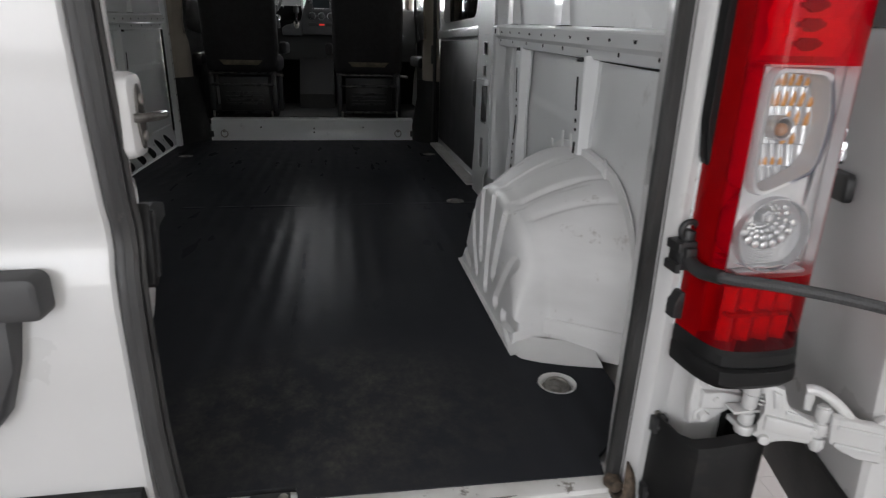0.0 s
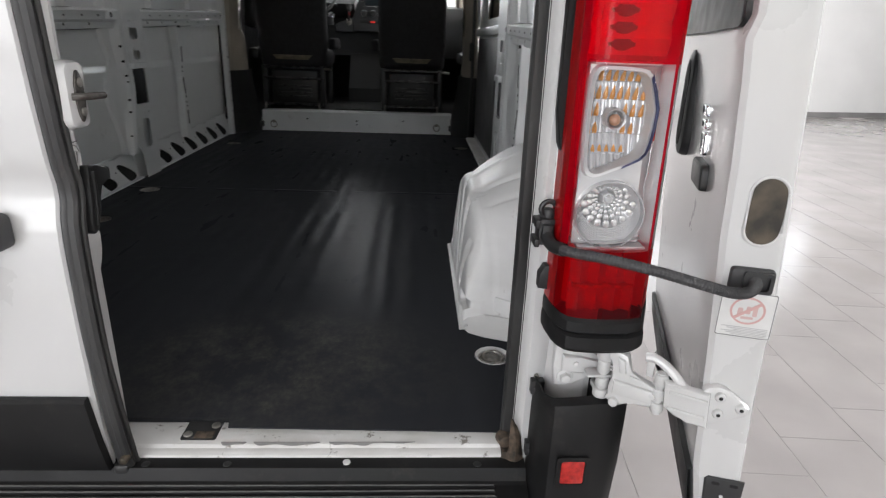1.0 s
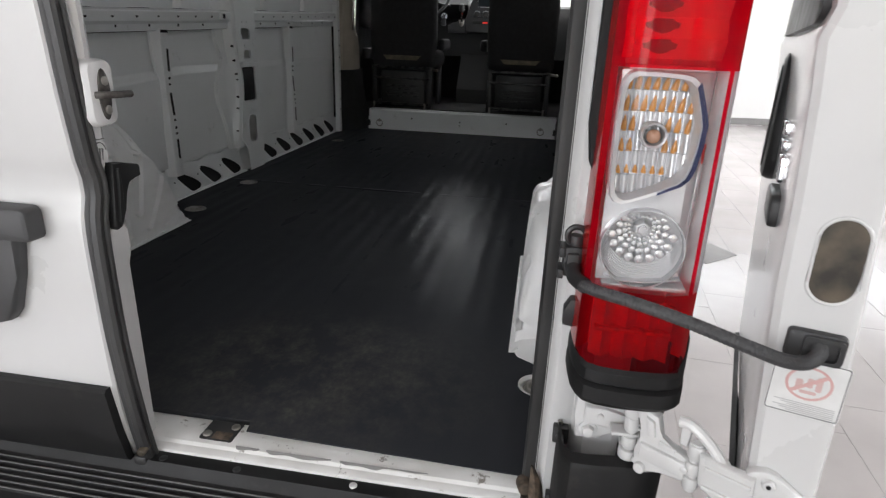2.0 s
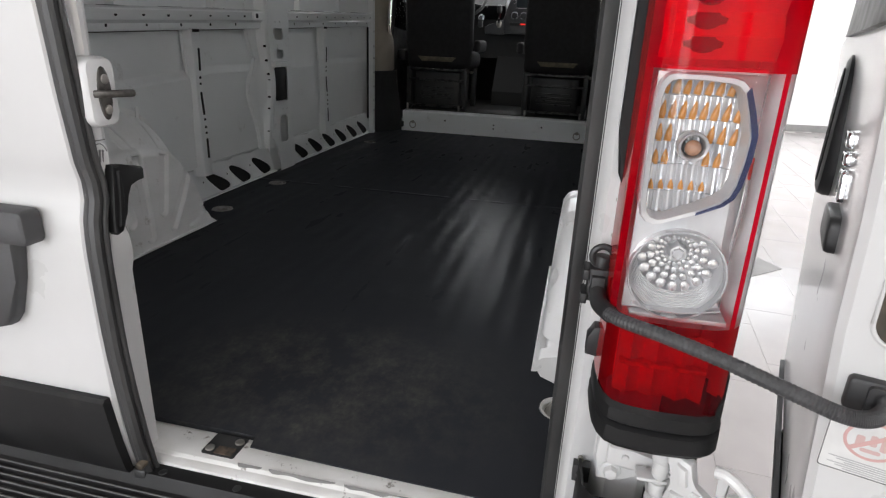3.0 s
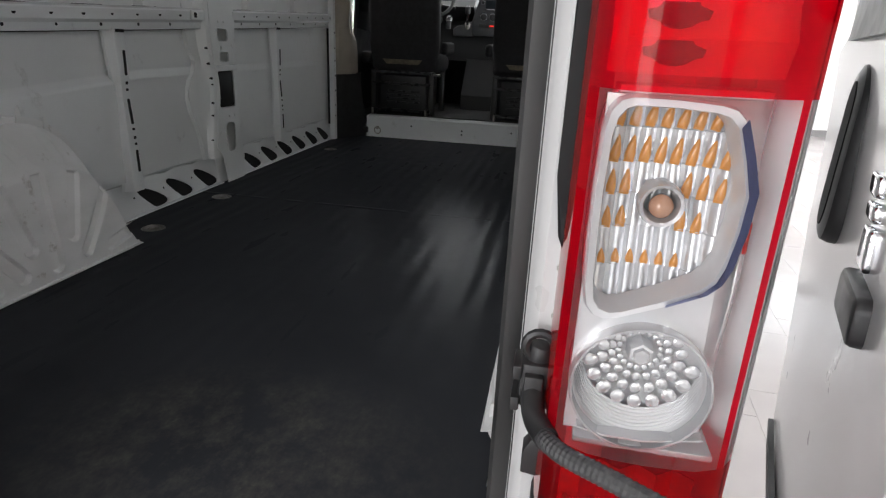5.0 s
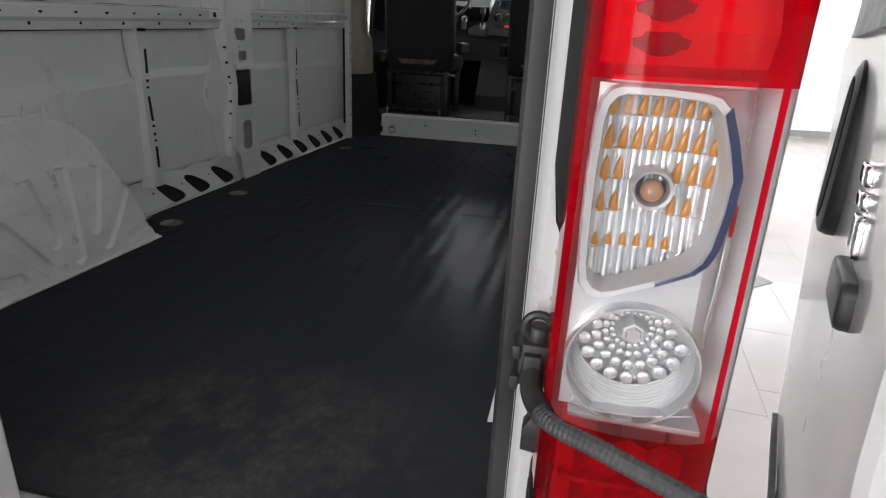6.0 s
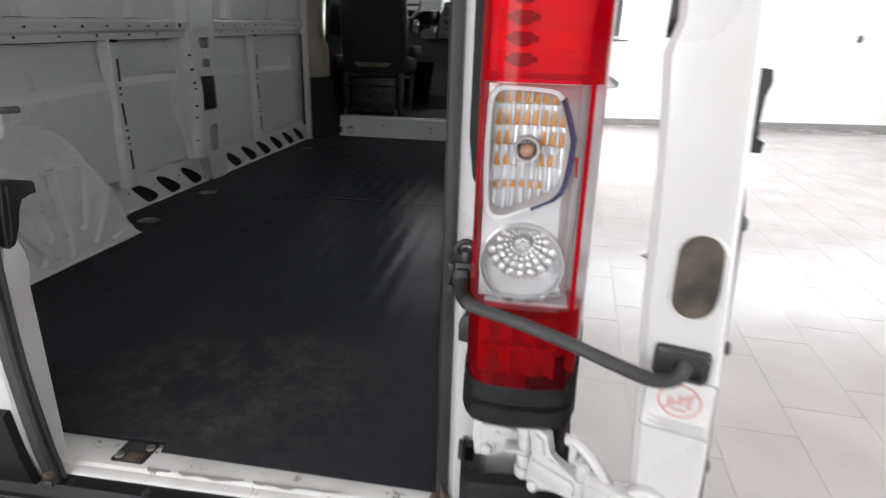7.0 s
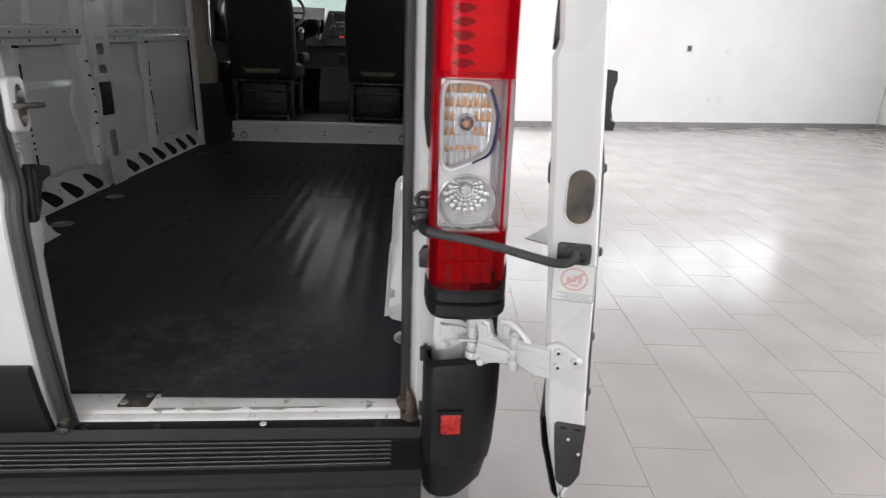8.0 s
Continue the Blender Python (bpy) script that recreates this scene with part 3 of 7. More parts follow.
def tie_down(x, y):
    z = FLOOR - 0.0036 * max(0.0, y - 0.4)
    turn_round = [2 * math.pi * k / 24 for k in range(24)]
    ob = part("tie_down_ring", sheet([[(x + r * math.cos(t), y + r * math.sin(t), z + h) for t in turn_round]
              for r, h in ((0.043, -0.006), (0.037, -0.014), (0.024, -0.022), (0.001, -0.023))], closed=True), STEEL, van, "pressed cup with a white rim and a steel lashing ring")
    part("rim", sheet([[(x + r * math.cos(t), y + r * math.sin(t), z + h) for t in turn_round] for r, h in ((0.0445, -0.010), (0.0448, 0.0010), (0.0435, 0.0016), (0.0365 if y < 1 else 0.0415, -0.004), (0.035 if y < 1 else 0.0405, -0.013))], closed=True), SILL if y < 1 else STEEL, ob, "pressed rim")
    part("ring", tube([(x + 0.025 * math.cos(t), y + 0.022 * math.sin(t), z - 0.006 + 0.006 * math.sin(t)) for t in [2 * math.pi * k / 14 for k in range(15)]], 0.0042, 2, 8), STEEL, ob, "zinc-plated steel ring")
    part("bolt", cyl((x, y, z - 0.022), (x, y, z - 0.012), 0.012, seg=6, bevel=0.001), STEEL, ob)


for tx, ty in TIE:
    tie_down(tx, ty)

# sill and step
sill_rows = []
for k in range(25):
    x = -0.72 + 1.446 * k / 24
    bow = -0.004 * (1 - (x / 0.75) ** 2)
    sill_rows.append([(x, y + bow, z) for y, z in ((0.10, 0.528), (0.066, 0.543), (0.026, 0.5435), (0.014, 0.540), (0.009, 0.534), (0.000, 0.533), (-0.005, 0.530), (-0.009, 0.522), (-0.010, 0.50))])
part("door_sill", sheet(sill_rows, -0.004), SILL, van, "white painted sill with chipped and worn paint")
for x0, x1 in ((0.158, 0.206), (0.220, 0.349), (0.366, 0.535)):
    n = 14
    top, low = [], []
    for k in range(n + 1):
        f = k / n
        x = x0 + (x1 - x0) * f
        w = min(1.0, 8 * f + 0.35, 6 * (1 - f) + 0.25) * (0.8 + 0.2 * math.sin(90 * x)) * (0.45 if x > 0.44 else 1.0)
        bow = -0.004 * (1 - (x / 0.75) ** 2)
        top.append((x, 0.0140 + bow, 0.5472))
        low.append((x, 0.0140 - 0.0065 * w + bow, 0.5472 - 0.0043 * w))
    part("adhesive_strip", sheet([top, low], 0.0012), BASE, van, "torn grey strip of old adhesive on the sill")
keeper = part("door_keeper_plate", plate(rounded(0.0755, 0.016, 0.1445, 0.073, 0.005), [], lambda a, b, h: (a, b, 0.544 + h), 0.004), BLACK, van, "black steel keeper plate with two screws")
for sx, sy in ((0.087, 0.030), (0.133, 0.058)):
    part("screw", cyl((sx, sy, 0.547), (sx, sy, 0.552), 0.009, seg=14, bevel=0.002), STEEL, keeper)
part("worn_pad", box((0.101, 0.019, 0.5475), (0.137, 0.040, 0.550), 0.001), RUST, keeper)

bump_profile = [(0.0, 0.526), (-0.019, 0.530), (-0.041, 0.528), (-0.052, 0.507)]
for k in range(6):
    y = -0.059 - 0.0125 * k
    z = 0.5035 - 0.0010 * k
    bump_profile += [(y, z), (y - 0.0014, z + 0.0042), (y - 0.0056, z + 0.0042), (y - 0.0070, z - 0.0002)]
bump_profile += [(-0.142, 0.496), (-0.151, 0.487), (-0.154, 0.474), (-0.161, 0.4695), (-0.167, 0.453), (-0.166, 0.40), (-0.154, 0.329), (-0.07, 0.296)]


def bumper_row(x, ribbed):
    bow = -0.008 * (1 - min(1, abs(x) / 0.78) ** 2)
    pts = []
    for i, (y, z) in enumerate(bump_profile):
        if not ribbed and 4 <= i < 28:
            z = 0.5045 + (y + 0.050) * 0.09
        pts.append((x, y + bow * min(1.0, max(0.0, -(y + 0.050) / 0.06)), z))
    return pts


xs = [(-0.748, False), (-0.70, False), (-0.6925, True)] + [(-0.69 + 1.374 * k / 20, True) for k in range(21)] + [(0.687, False), (0.748, False)]
bumper = part("rear_bumper", sheet([bumper_row(x, r) for x, r in xs], 0.004), BUMPER, van, "black plastic step bumper with ribbed tread and dust")
for k in range(6):
    y, z = -0.0625 - 0.0125 * k, 0.5078 - 0.0010 * k
    run = [-0.69 + 1.374 * j / 20 for j in range(21)]
    bows = [-0.008 * (1 - min(1, abs(x) / 0.78) ** 2) * min(1.0, -(y + 0.050) / 0.06) for x in run]
    part("tread_rib", sheet([[(x, y + b + d, z + h) for x, b in zip(run, bows)] for d, h in ((0.0019, -0.0004), (0.0013, 0.0008), (-0.0010, 0.0009), (-0.0019, -0.0004))]), RIB, bumper, "worn dusty top of a tread rib, paled as if catching light")
for x in (0.03, 0.18, 0.655):
    part("push_clip", cyl((x, -0.031, 0.523), (x, -0.031, 0.5300), 0.008, seg=12, bevel=0.001), BLACK, bumper)
part("push_clip", cyl((0.404, -0.027, 0.523), (0.404, -0.027, 0.5315), 0.0075, seg=12, bevel=0.001), LABELWHITE, bumper, "white plastic clip head")


# corner bumper pieces
def corner_line(s):
    return [(0.752, -0.005), (0.752, -0.060), (0.756, -0.100), (0.768, -0.122), (0.795, -0.132), (0.840, -0.132), (0.875, -0.122), (0.900, -0.098), (0.914, -0.055), (0.922, 0.02), (0.934, 0.16), (0.948, 0.34)]


CORNER_Z = [(0.722, -0.020, 0.0), (0.716, -0.003, 0.0), (0.706, 0.0, 0.0), (0.600, 0.0, -0.001), (0.500, 0.0, -0.007), (0.492, 0.0, -0.009), (0.486, -0.004, -0.011), (0.478, -0.004, -0.012), (0.440, -0.003, -0.022), (0.410, -0.008, -0.040), (0.396, -0.030, -0.06)]


def corner_rows(s):
    rows = []
    for z, inset, lean in CORNER_Z:
        r = []
        for i, (x, y) in enumerate(corner_line(s)):
            k = min(1.0, max(0.0, (x - 0.775) / 0.1))
            top = 0.018 * math.sin(min(1.0, max(0.0, (x - 0.752) / 0.16)) * math.pi) if z > 0.70 else 0.0
            r.append((s * (x + (inset * 0.5 + lean) * k), y - inset * (1 if y < -0.05 else 0), z + top))
        rows.append(r)
    return rows


for s in (-1, 1):
    c = part("bumper_corner", sheet(corner_rows(s), 0.004), BUMPER, van, "black plastic corner bumper with a red reflector")
    x = s * 0.806
    # dark upright behind the hinge, joining corner bumper and lamp
    upright = [(0.840, -0.060), (0.846, -0.068), (0.870, -0.070), (0.893, -0.060), (0.906, -0.036), (0.914, 0.010)]
    part("corner_upright", sheet([[(s * px, py, z) for px, py in upright] for z in (0.690, 0.76, 0.83, 0.905)], 0.003), BUMPER, c, "black plastic upright behind the hinge")
    part("reflector_recess", plate(rounded(-0.029, -0.032, 0.029, 0.032, 0.006), [rounded(-0.021, -0.024, 0.021, 0.024, 0.005)], lambda a, b, h: (x + a, -0.1345 - h, 0.600 + b), 0.004), BUMPER, c)
    part("reflector", prism(rounded(-0.0205, -0.0235, 0.0205, 0.0235, 0.004), lambda a, b, h: (x + a, -0.1325 - h, 0.600 + b), 0.006, 0.002), REFLEX, c, "red square safety reflector")
    for z in (0.702, 0.566):
        part("bumper_clip", box((s * 0.757 - 0.012, -0.034, z - 0.014), (s * 0.757 + 0.012, -0.018, z + 0.014), 0.001), BLACK, c)
        part("screw", cyl((s * 0.755, -0.034, z), (s * 0.755, -0.038, z), 0.006, seg=10, bevel=0.001), GREYTRIM, c)

# outer shell: sides, roof, front
def side_line(y):
    if y < 0.16:
        return 0.885 + (wall_x(0.16) + skin_off(0.16) + 0.004 - 0.885) * max(0.0, (y + 0.10) / 0.26) ** 0.7
    return wall_x(y) + skin_off(y) + 0.004 + 0.024 * min(1.0, (y - 0.16) / 0.4)


def tumble(z):
    return 0.16 * max(0.0, (z - 1.15) / 1.3) ** 1.6


def shell_x(y, z):
    return side_line(y) - tumble(z) - 0.35 * max(0.0, 0.64 - z) * (1 if y < 0.9 else 0.3)


ys_side = [-0.045, 0.0, 0.06, 0.12, 0.2, 0.35, 0.6, 1.0, 1.6, 2.4, 3.2, 4.0, 4.36]
zs_side = [0.30, 0.45, 0.60, 0.80, 1.0, 1.06, 1.10, 1.25, 1.45, 1.7, 2.0, 2.25, 2.40, 2.47]
for s in (-1, 1):
    part("body_side", sheet([[(s * (shell_x(y, z) - (0.012 if 1.03 < z < 1.09 and y > 0.5 else 0)), y, z) for y in ys_side] for z in zs_side], 0.0), PAINT, van, "white painted outer side panel")
part("roof", sheet([[(-0.99 + 0.09 + (1.80) * k / 14, y, 2.47 + 0.035 * math.sin(math.pi * k / 14)) for k in range(15)] for y in (-0.04, 0.3, 1.2, 2.4, 3.6, 4.6, 4.95)], 0.02), PAINT, van, "white painted steel roof")
part("headliner", sheet([[(-0.93 + 1.86 * k / 10, y, ROOF - 0.01) for k in range(11)] for y in (0.02, 1.0, 2.0, 3.0, 4.2)], 0.01), INNER, van, "bare white painted inner roof panel")
for k in range(5):
    y = 0.6 + 0.8 * k
    part("roof_bow", box((-0.92, y - 0.05, ROOF - 0.06), (0.92, y + 0.05, ROOF - 0.025), 0.01), INNER, van)

# side wall of the load bay, one for each side
def teardrop(y0, s_len, z0, z1):
    """A leaf-shaped opening: blunt and low towards the front, narrow and high towards the rear."""
    h = z1 - z0
    return [(y0 + s_len * a, z0 + h * b) for a, b in ((0.06, 0.98), (0.02, 0.90), (0.03, 0.78), (0.16, 0.52), (0.34, 0.22), (0.46, 0.06), (0.58, 0.0), (0.80, 0.02), (0.93, 0.06), (0.99, 0.14), (0.99, 0.24), (0.90, 0.40), (0.70, 0.62), (0.45, 0.84), (0.25, 0.96), (0.14, 1.0))]


def load_bay_side(s):
    # pressed outer skin with a step at mid height, deep over the wheel arch and shallow further on
    def fold(y):
        return 0.005 if s > 0 else 0.006 if y > 2.2 else 0.010 + 0.016 * max(0.0, min(1.0, (1.62 - y) / 0.10))

    def skin_row(z, near):
        rows = []
        for y in [0.12 + 3.83 * k / 76 for k in range(77)]:
            mid = 1.078 + 0.055 * min(0.70, max(0.0, y - 1.05))
            zz = mid + z if near else z
            q = max(0.0, min(1.0, (mid + 0.018 - zz) / 0.036))
            q = q * q * (3 - 2 * q) if y < 1.6 else q
            step = fold(y) * q
            rows.append((s * (wall_x(y) + skin_off(y) - step * min(1.0, max(0.0, 1.6 * (y - 0.7))) - (tumble(zz) if zz > 1.3 else 0.0)), y, zz))
        return rows

    zs = [(z, False) for z in (0.695, 0.72, 0.76, 0.81, 0.86, 0.91, 0.95)] + [(z, True) for z in (-0.05, -0.030, -0.019, -0.0178, -0.009, 0.0, 0.009, 0.0178, 0.019, 0.030, 0.05)] + [(z, False) for z in (1.22, 1.3, 1.45, 1.7, 2.0, 2.3, ROOF)]
    if s < 0:
        part("side_skin", sheet([skin_row(*z) for z in zs], -0.003), INNER, van, "white pressed steel inside of the outer panel")
    else:
        part("side_skin", sheet([[p for p in skin_row(*z) if p[1] < 2.5] for z in zs], -0.003), INNER, van, "white pressed steel inside of the outer panel")
    part("quarter_skin", sheet([[(s * (wall_x(y) + skin_off(y) - 0.004), y, z) for y in (0.12, 0.4, 0.8, 1.2, 1.38)] for z in (0.50, 0.58, 0.67)], -0.003), INNER, van)
    # hat-section posts with slots
    posts = [(0.86, 0.09), (1.575, 0.09)] + ([(2.975, 0.085)] if s < 0 else [])
    for yc, w in posts:
        z1 = rail_low(yc) + 0.005
        rows = []
        for k in range(15):
            z = 0.655 + (z1 - 0.655) * k / 14
            bow = 0.030 * math.exp(-((z - 1.03) / 0.13) ** 2)
            lift = 0.042 - 0.008 * math.exp(-((z - 1.03) / 0.10) ** 2)
            rows.append([(s * (wall_x(yc) + min(0.040, skin_off(yc) - 0.004) - d), yc + a + bow * c, z) for a, d, c in
                         ((-w * 0.56, 0.0, 0.7), (-w * 0.44, 0.004, 0.7), (-w * 0.34, lift * 0.92, 0.4), (-w * 0.29, lift, 0.3), (w * 0.30, lift, 0.1), (w * 0.36, lift * 0.92, 0), (w * 0.42, 0.004, 0), (w * 0.60, 0.0, 0))])
        post = part("wall_post", sheet(rows, -0.002), INNER, van, "white pressed steel wall post with narrow slots")
        for z0, z2 in ((1.12, 1.215), (1.085, 1.097), (1.06, 1.07), (0.93, 1.03), (0.905, 0.915), (0.87, 0.882), (0.845, 0.855), (0.735, 0.825)):
            part("slot", prism(rounded(-0.0075, z0, 0.0075, min(z2, z1 - 0.03), 0.004, 3), lambda a, b, h: (s * (wall_x(yc) + min(0.040, skin_off(yc) - 0.004) - 0.0405 + 0.008 * math.exp(-((b - 1.03) / 0.10) ** 2) - h), yc + 0.012 + a, b), 0.0022), SHADE_BLACK, post)
        part("top_notch", prism([(yc - 0.022, z1 - 0.016), (yc + 0.026, z1 - 0.016), (yc + 0.024, z1 - 0.004), (yc - 0.020, z1 - 0.004)], lambda a, b, h: (s * (wall_x(yc) + min(0.040, skin_off(yc) - 0.004) - 0.0425 - h), a, b), 0.002), SHADE_BLACK, post)
    # main pillar with lightening holes
    py0, py1 = (2.13, 2.44) if s < 0 else (1.96, 2.36)
    zc0, zc1 = FLOOR - 0.012, ROOF
    holes = [rounded(py0 + 0.12, 1.255, py0 + 0.22, 1.315, 0.02), rounded(py0 + 0.13, 1.155, py0 + 0.22, 1.205, 0.02), rounded(py0 + 0.10, 0.93, py0 + 0.255, 1.115, 0.02), rounded(py0 + 0.14, 0.70, py0 + 0.23, 0.855, 0.03)]
    holes += [ring(py0 + 0.14 + 0.05 * i, 1.345, 0.006, 8) for i in range(2)] + [ring(py0 + 0.15, 1.225, 0.007, 8), ring(py0 + 0.15 + 0.03, 0.885, 0.006, 8), ring(py0 + 0.20 + 0.03, 0.885, 0.006, 8)]
    holes += [rounded(py0 + 0.11, 1.52, py0 + 0.21, 1.62, 0.02), rounded(py0 + 0.11, 1.8, py0 + 0.21, 1.95, 0.02)]
    def edge_y(z):
        return py0 + (0.045 if s < 0 else 0.0) + 0.030 * math.exp(-((z - 1.03) / 0.13) ** 2) - 0.020 * max(0.0, min(1.0, (0.85 - z) / 0.11))

    outer = [(py0 + 0.125, zc0), (py1 - 0.02, zc0), (py1, 0.66), (py1 - 0.03, 0.80), (py1 - 0.035, 1.30), (py1 - 0.01, 1.42), (py1 - 0.02, 1.6), (py1 - 0.02, zc1)]
    outer += [(edge_y(z) + 0.018, z) for z in (zc1, 1.45, 1.25, 1.16, 1.09, 1.03, 0.96, 0.90, 0.82, 0.74)] + [(py0 + 0.10, 0.68)]
    pillar = part("side_pillar", plate(outer, holes, on_side(s, -0.012), 0.004), INNER, van, "white pressed steel pillar with rounded holes")
    # curved rear flank of the pillar, swept in an S above the sill panel
    flank = []
    z_low = 0.685
    for k in range(41):
        z = z_low + (zc1 - z_low) * k / 40
        if s < 0:
            e = py0 - 0.11 * (z - 0.69) + 0.05 * math.exp(-((z - 1.15) / 0.06) ** 2) - 0.06 * math.exp(-((z - 0.98) / 0.13) ** 2)
            e = max(e - 0.015 * max(0.0, min(1.0, (1.134 - z) / 0.036)), py0 - 0.12)
        else:
            e = py0 - 0.155 + 0.030 * math.exp(-((z - 1.17) / 0.10) ** 2) - 0.034 * math.exp(-((z - 0.94) / 0.13) ** 2)
        front = edge_y(z)
        back = 0.052 - fold(e) * max(0.0, min(1.0, (1.134 - z) / 0.036))
        g = [(e, back), (e + 0.006, back - 0.009), (e + 0.014, back - 0.013), (e + 0.45 * (front - e), back - 0.016), (e + 0.72 * (front - e), back - 0.020), (front - 0.014, min(0.010, back - 0.022)), (front - 0.003, -0.006), (front + 0.012, -0.012), (front + 0.040, -0.014)]
        flank.append([(s * (wall_x(y) + d), y, z) for y, d in g])
    part("pillar_flank", sheet(flank, 0.0), INNER, pillar)
    part("pillar_bead", tube([(s * (wall_x(r[1][1]) + abs(r[1][0]) - wall_x(r[1][1]) - 0.004), r[1][1] + 0.004, r[1][2]) for r in flank[:22]], 0.0035, 1, 6), INNER, pillar)
    for z, r in ((1.222, 0.006), (1.150, 0.006), (1.080, 0.006), (1.050, 0.004), (0.960, 0.006), (0.900, 0.005), (0.78, 0.004)) if s < 0 else ():
        part("hole", prism(ring(edge_y(z) - 0.006, z, r, 10), lambda a, b, h: (s * (wall_x(a) + 0.008 - h), a, b), 0.014), SHADE_BLACK, pillar)
    part("pillar_flank", sheet([[(s * (wall_x(y) + d), y, z) for y, d in ((py1 - 0.03, -0.014), (py1 - 0.005, -0.012), (py1 + 0.01, 0.02), (py1 + 0.03, 0.050))] for z in (zc0, 0.8, 1.1, 1.5, zc1)], 0.0), INNER, pillar)
    part("back_panel", box((s * (wall_x(py0) + 0.044) - 0.004, py0 + 0.10, zc0), (s * (wall_x(py0) + 0.044) + 0.004, py1 - 0.01, zc1), 0), INNER, pillar)
    for hole in (holes[0], holes[1], holes[3]):
        part("rim", tube([(s * (wall_x(a) - 0.0165), a, b) for a, b in hole + hole[:1]], 0.003, 1, 6), INNER, pillar)
    part("cover_box", box((s * (wall_x(py0) + 0.004) - 0.012, py0 + 0.102, 0.932), (s * (wall_x(py0) + 0.004) + 0.012, py0 + 0.253, 1.113), 0.012), BUMPER, pillar, "black plastic vent cover")
    part("bracket", prism(rounded(py0 + 0.085, 1.114, py0 + 0.265, 1.142, 0.006), on_side(s, -0.014), 0.022, 0.003), INNER, pillar)
    # rails
    runs = [(0.30, py0 + 0.02)] + ([(py1 - 0.02, 3.90)] if s < 0 else [])
    for y0, y1 in runs:
        n = 12
        rows = []
        for k in range(n + 1):
            y = y0 + (y1 - y0) * k / n
            lo, hi = rail_low(y), rail_high(y)
            mid = lo + 0.42 * (hi - lo)
            rows.append([(s * (wall_x(y) + d), y, z) for z, d in ((lo + 0.010, 0.046), (lo + 0.003, 0.044), (lo - 0.002, 0.014), (lo, 0.008), (lo + 0.005, 0.006), (mid - 0.006, 0.004), (mid, -0.004), (mid + 0.006, -0.012), (hi - 0.004, -0.018), (hi, -0.014), (hi + 0.006, 0.012), (hi + 0.008, 0.055))])
        rail = part("side_rail", sheet(rows, -0.002), INNER, van, "white pressed steel rail with punched holes")
        for first, pitch, f, off, r in ((0.528, 0.1435, 0.76, -0.0145, 0.0085), (0.443, 0.2095, 0.24, 0.0052, 0.0060)):
            for k in range(24):
                y = first + pitch * k
                if y0 + 0.04 < y < y1 - 0.05:
                    z = rail_low(y) + f * (rail_high(y) - rail_low(y))
                    part("hole", prism(ring(y, z, r * (0.8 + 0.35 * random.random()), 10), on_side(s, off), 0.0030), SHADE_BLACK, rail)
        if y1 < py1:
            clip = part("end_bracket", prism(rounded(y1 - 0.115, rail_low(y1) + 0.034, y1 - 0.060, rail_high(y1) - 0.002, 0.006), on_side(s, -0.014), 0.014, 0.003), INNER, rail, "small bracket with a bolt hole")
            part("hole", prism(rounded(y1 - 0.098, rail_low(y1) + 0.044, y1 - 0.076, rail_high(y1) - 0.012, 0.006), on_side(s, -0.0275), 0.0018), SHADE_BLACK, clip)
        # dark strip on the skin, painted in for the shadow line under the rail
        part("rail_shade_line", sheet([[(s * (wall_x(y) + skin_off(y) - 0.0035), y, rail_low(y) + h) for y in [y0 + (y1 - y0) * k / n for k in range(n + 1)]] for h in (-0.008, 0.004)], 0.001), SHADE_BLACK, rail)
        # slotted ledge above the rail
        for k in range(int((y1 - y0) / 0.32)):
            y = y0 + 0.12 + 0.32 * k
            z = rail_high(y) + 0.012
            part("slot", prism([(y, -0.004), (y + 0.05, 0.008), (y + 0.17, 0.010), (y + 0.15, -0.006)], lambda a, b, h: (s * (wall_x(a) + 0.025 + b), a, rail_high(a) + 0.0092 + h), 0.0015), SHADE_BLACK, rail)
        for k in range(1 + int((y1 - y0) / 0.6)):
            y = y0 + 0.25 + 0.62 * k
            if y < y1 - 0.1:
                part("upper_post", sheet([[(s * (wall_x(y) + 0.058 - d), y + a, z) for a, d in ((-0.06, 0.0), (-0.035, 0.045), (0.035, 0.045), (0.06, 0.0))] for z in (rail_high(y) + 0.01, 1.8, 2.2, ROOF)], -0.002), INNER, rail)
    # lower sill panel with teardrop openings
    lower = [(1.36, py0 + 0.10, 3)] + ([(py1 - 0.01, 3.93, 6)] if s < 0 else [])
    for y0, y1, count in lower:
        def leaning(a, b, h, s=s):
            return (s * (wall_x(a) + 0.018 + 0.036 * (b - 0.53) / 0.15 - h), a, b)
        starts = [1.60, 1.80, 2.02] if count == 3 else [2.505 + 0.2285 * i for i in range(count)]
        span = 0.185 if count == 3 else 0.20
        holes = [teardrop(ys, span, 0.548 - 0.003 * (ys - 1.5), 0.652) for ys in starts]
        outline = [(y0, FLOOR - 0.012)]
        outline += [(y1, FLOOR - 0.012 - 0.003 * (y1 - 0.4)), (y1, 0.68)]
        for ys in starts[::-1]:
            outline += [(ys + 0.10, 0.690), (ys + 0.02, 0.676)]
        outline += [(y0, 0.68)]
        p = part("lower_side_panel", plate(outline, holes, leaning, 0.004), INNER, van, "white pressed steel sill panel with teardrop openings")
        # dark sheet put in for the shade behind the teardrop openings
        part("shade_sheet", sheet([[leaning(y, z, -0.006) for y in (y0, y1)] for z in (0.53, 0.672)], 0.001), SHADE_BLACK, p)
        part("lip", tube([leaning(y0 + (y1 - y0) * k / 8, 0.688, 0.004) for k in range(9)], 0.0035, 1, 6), INNER, p)
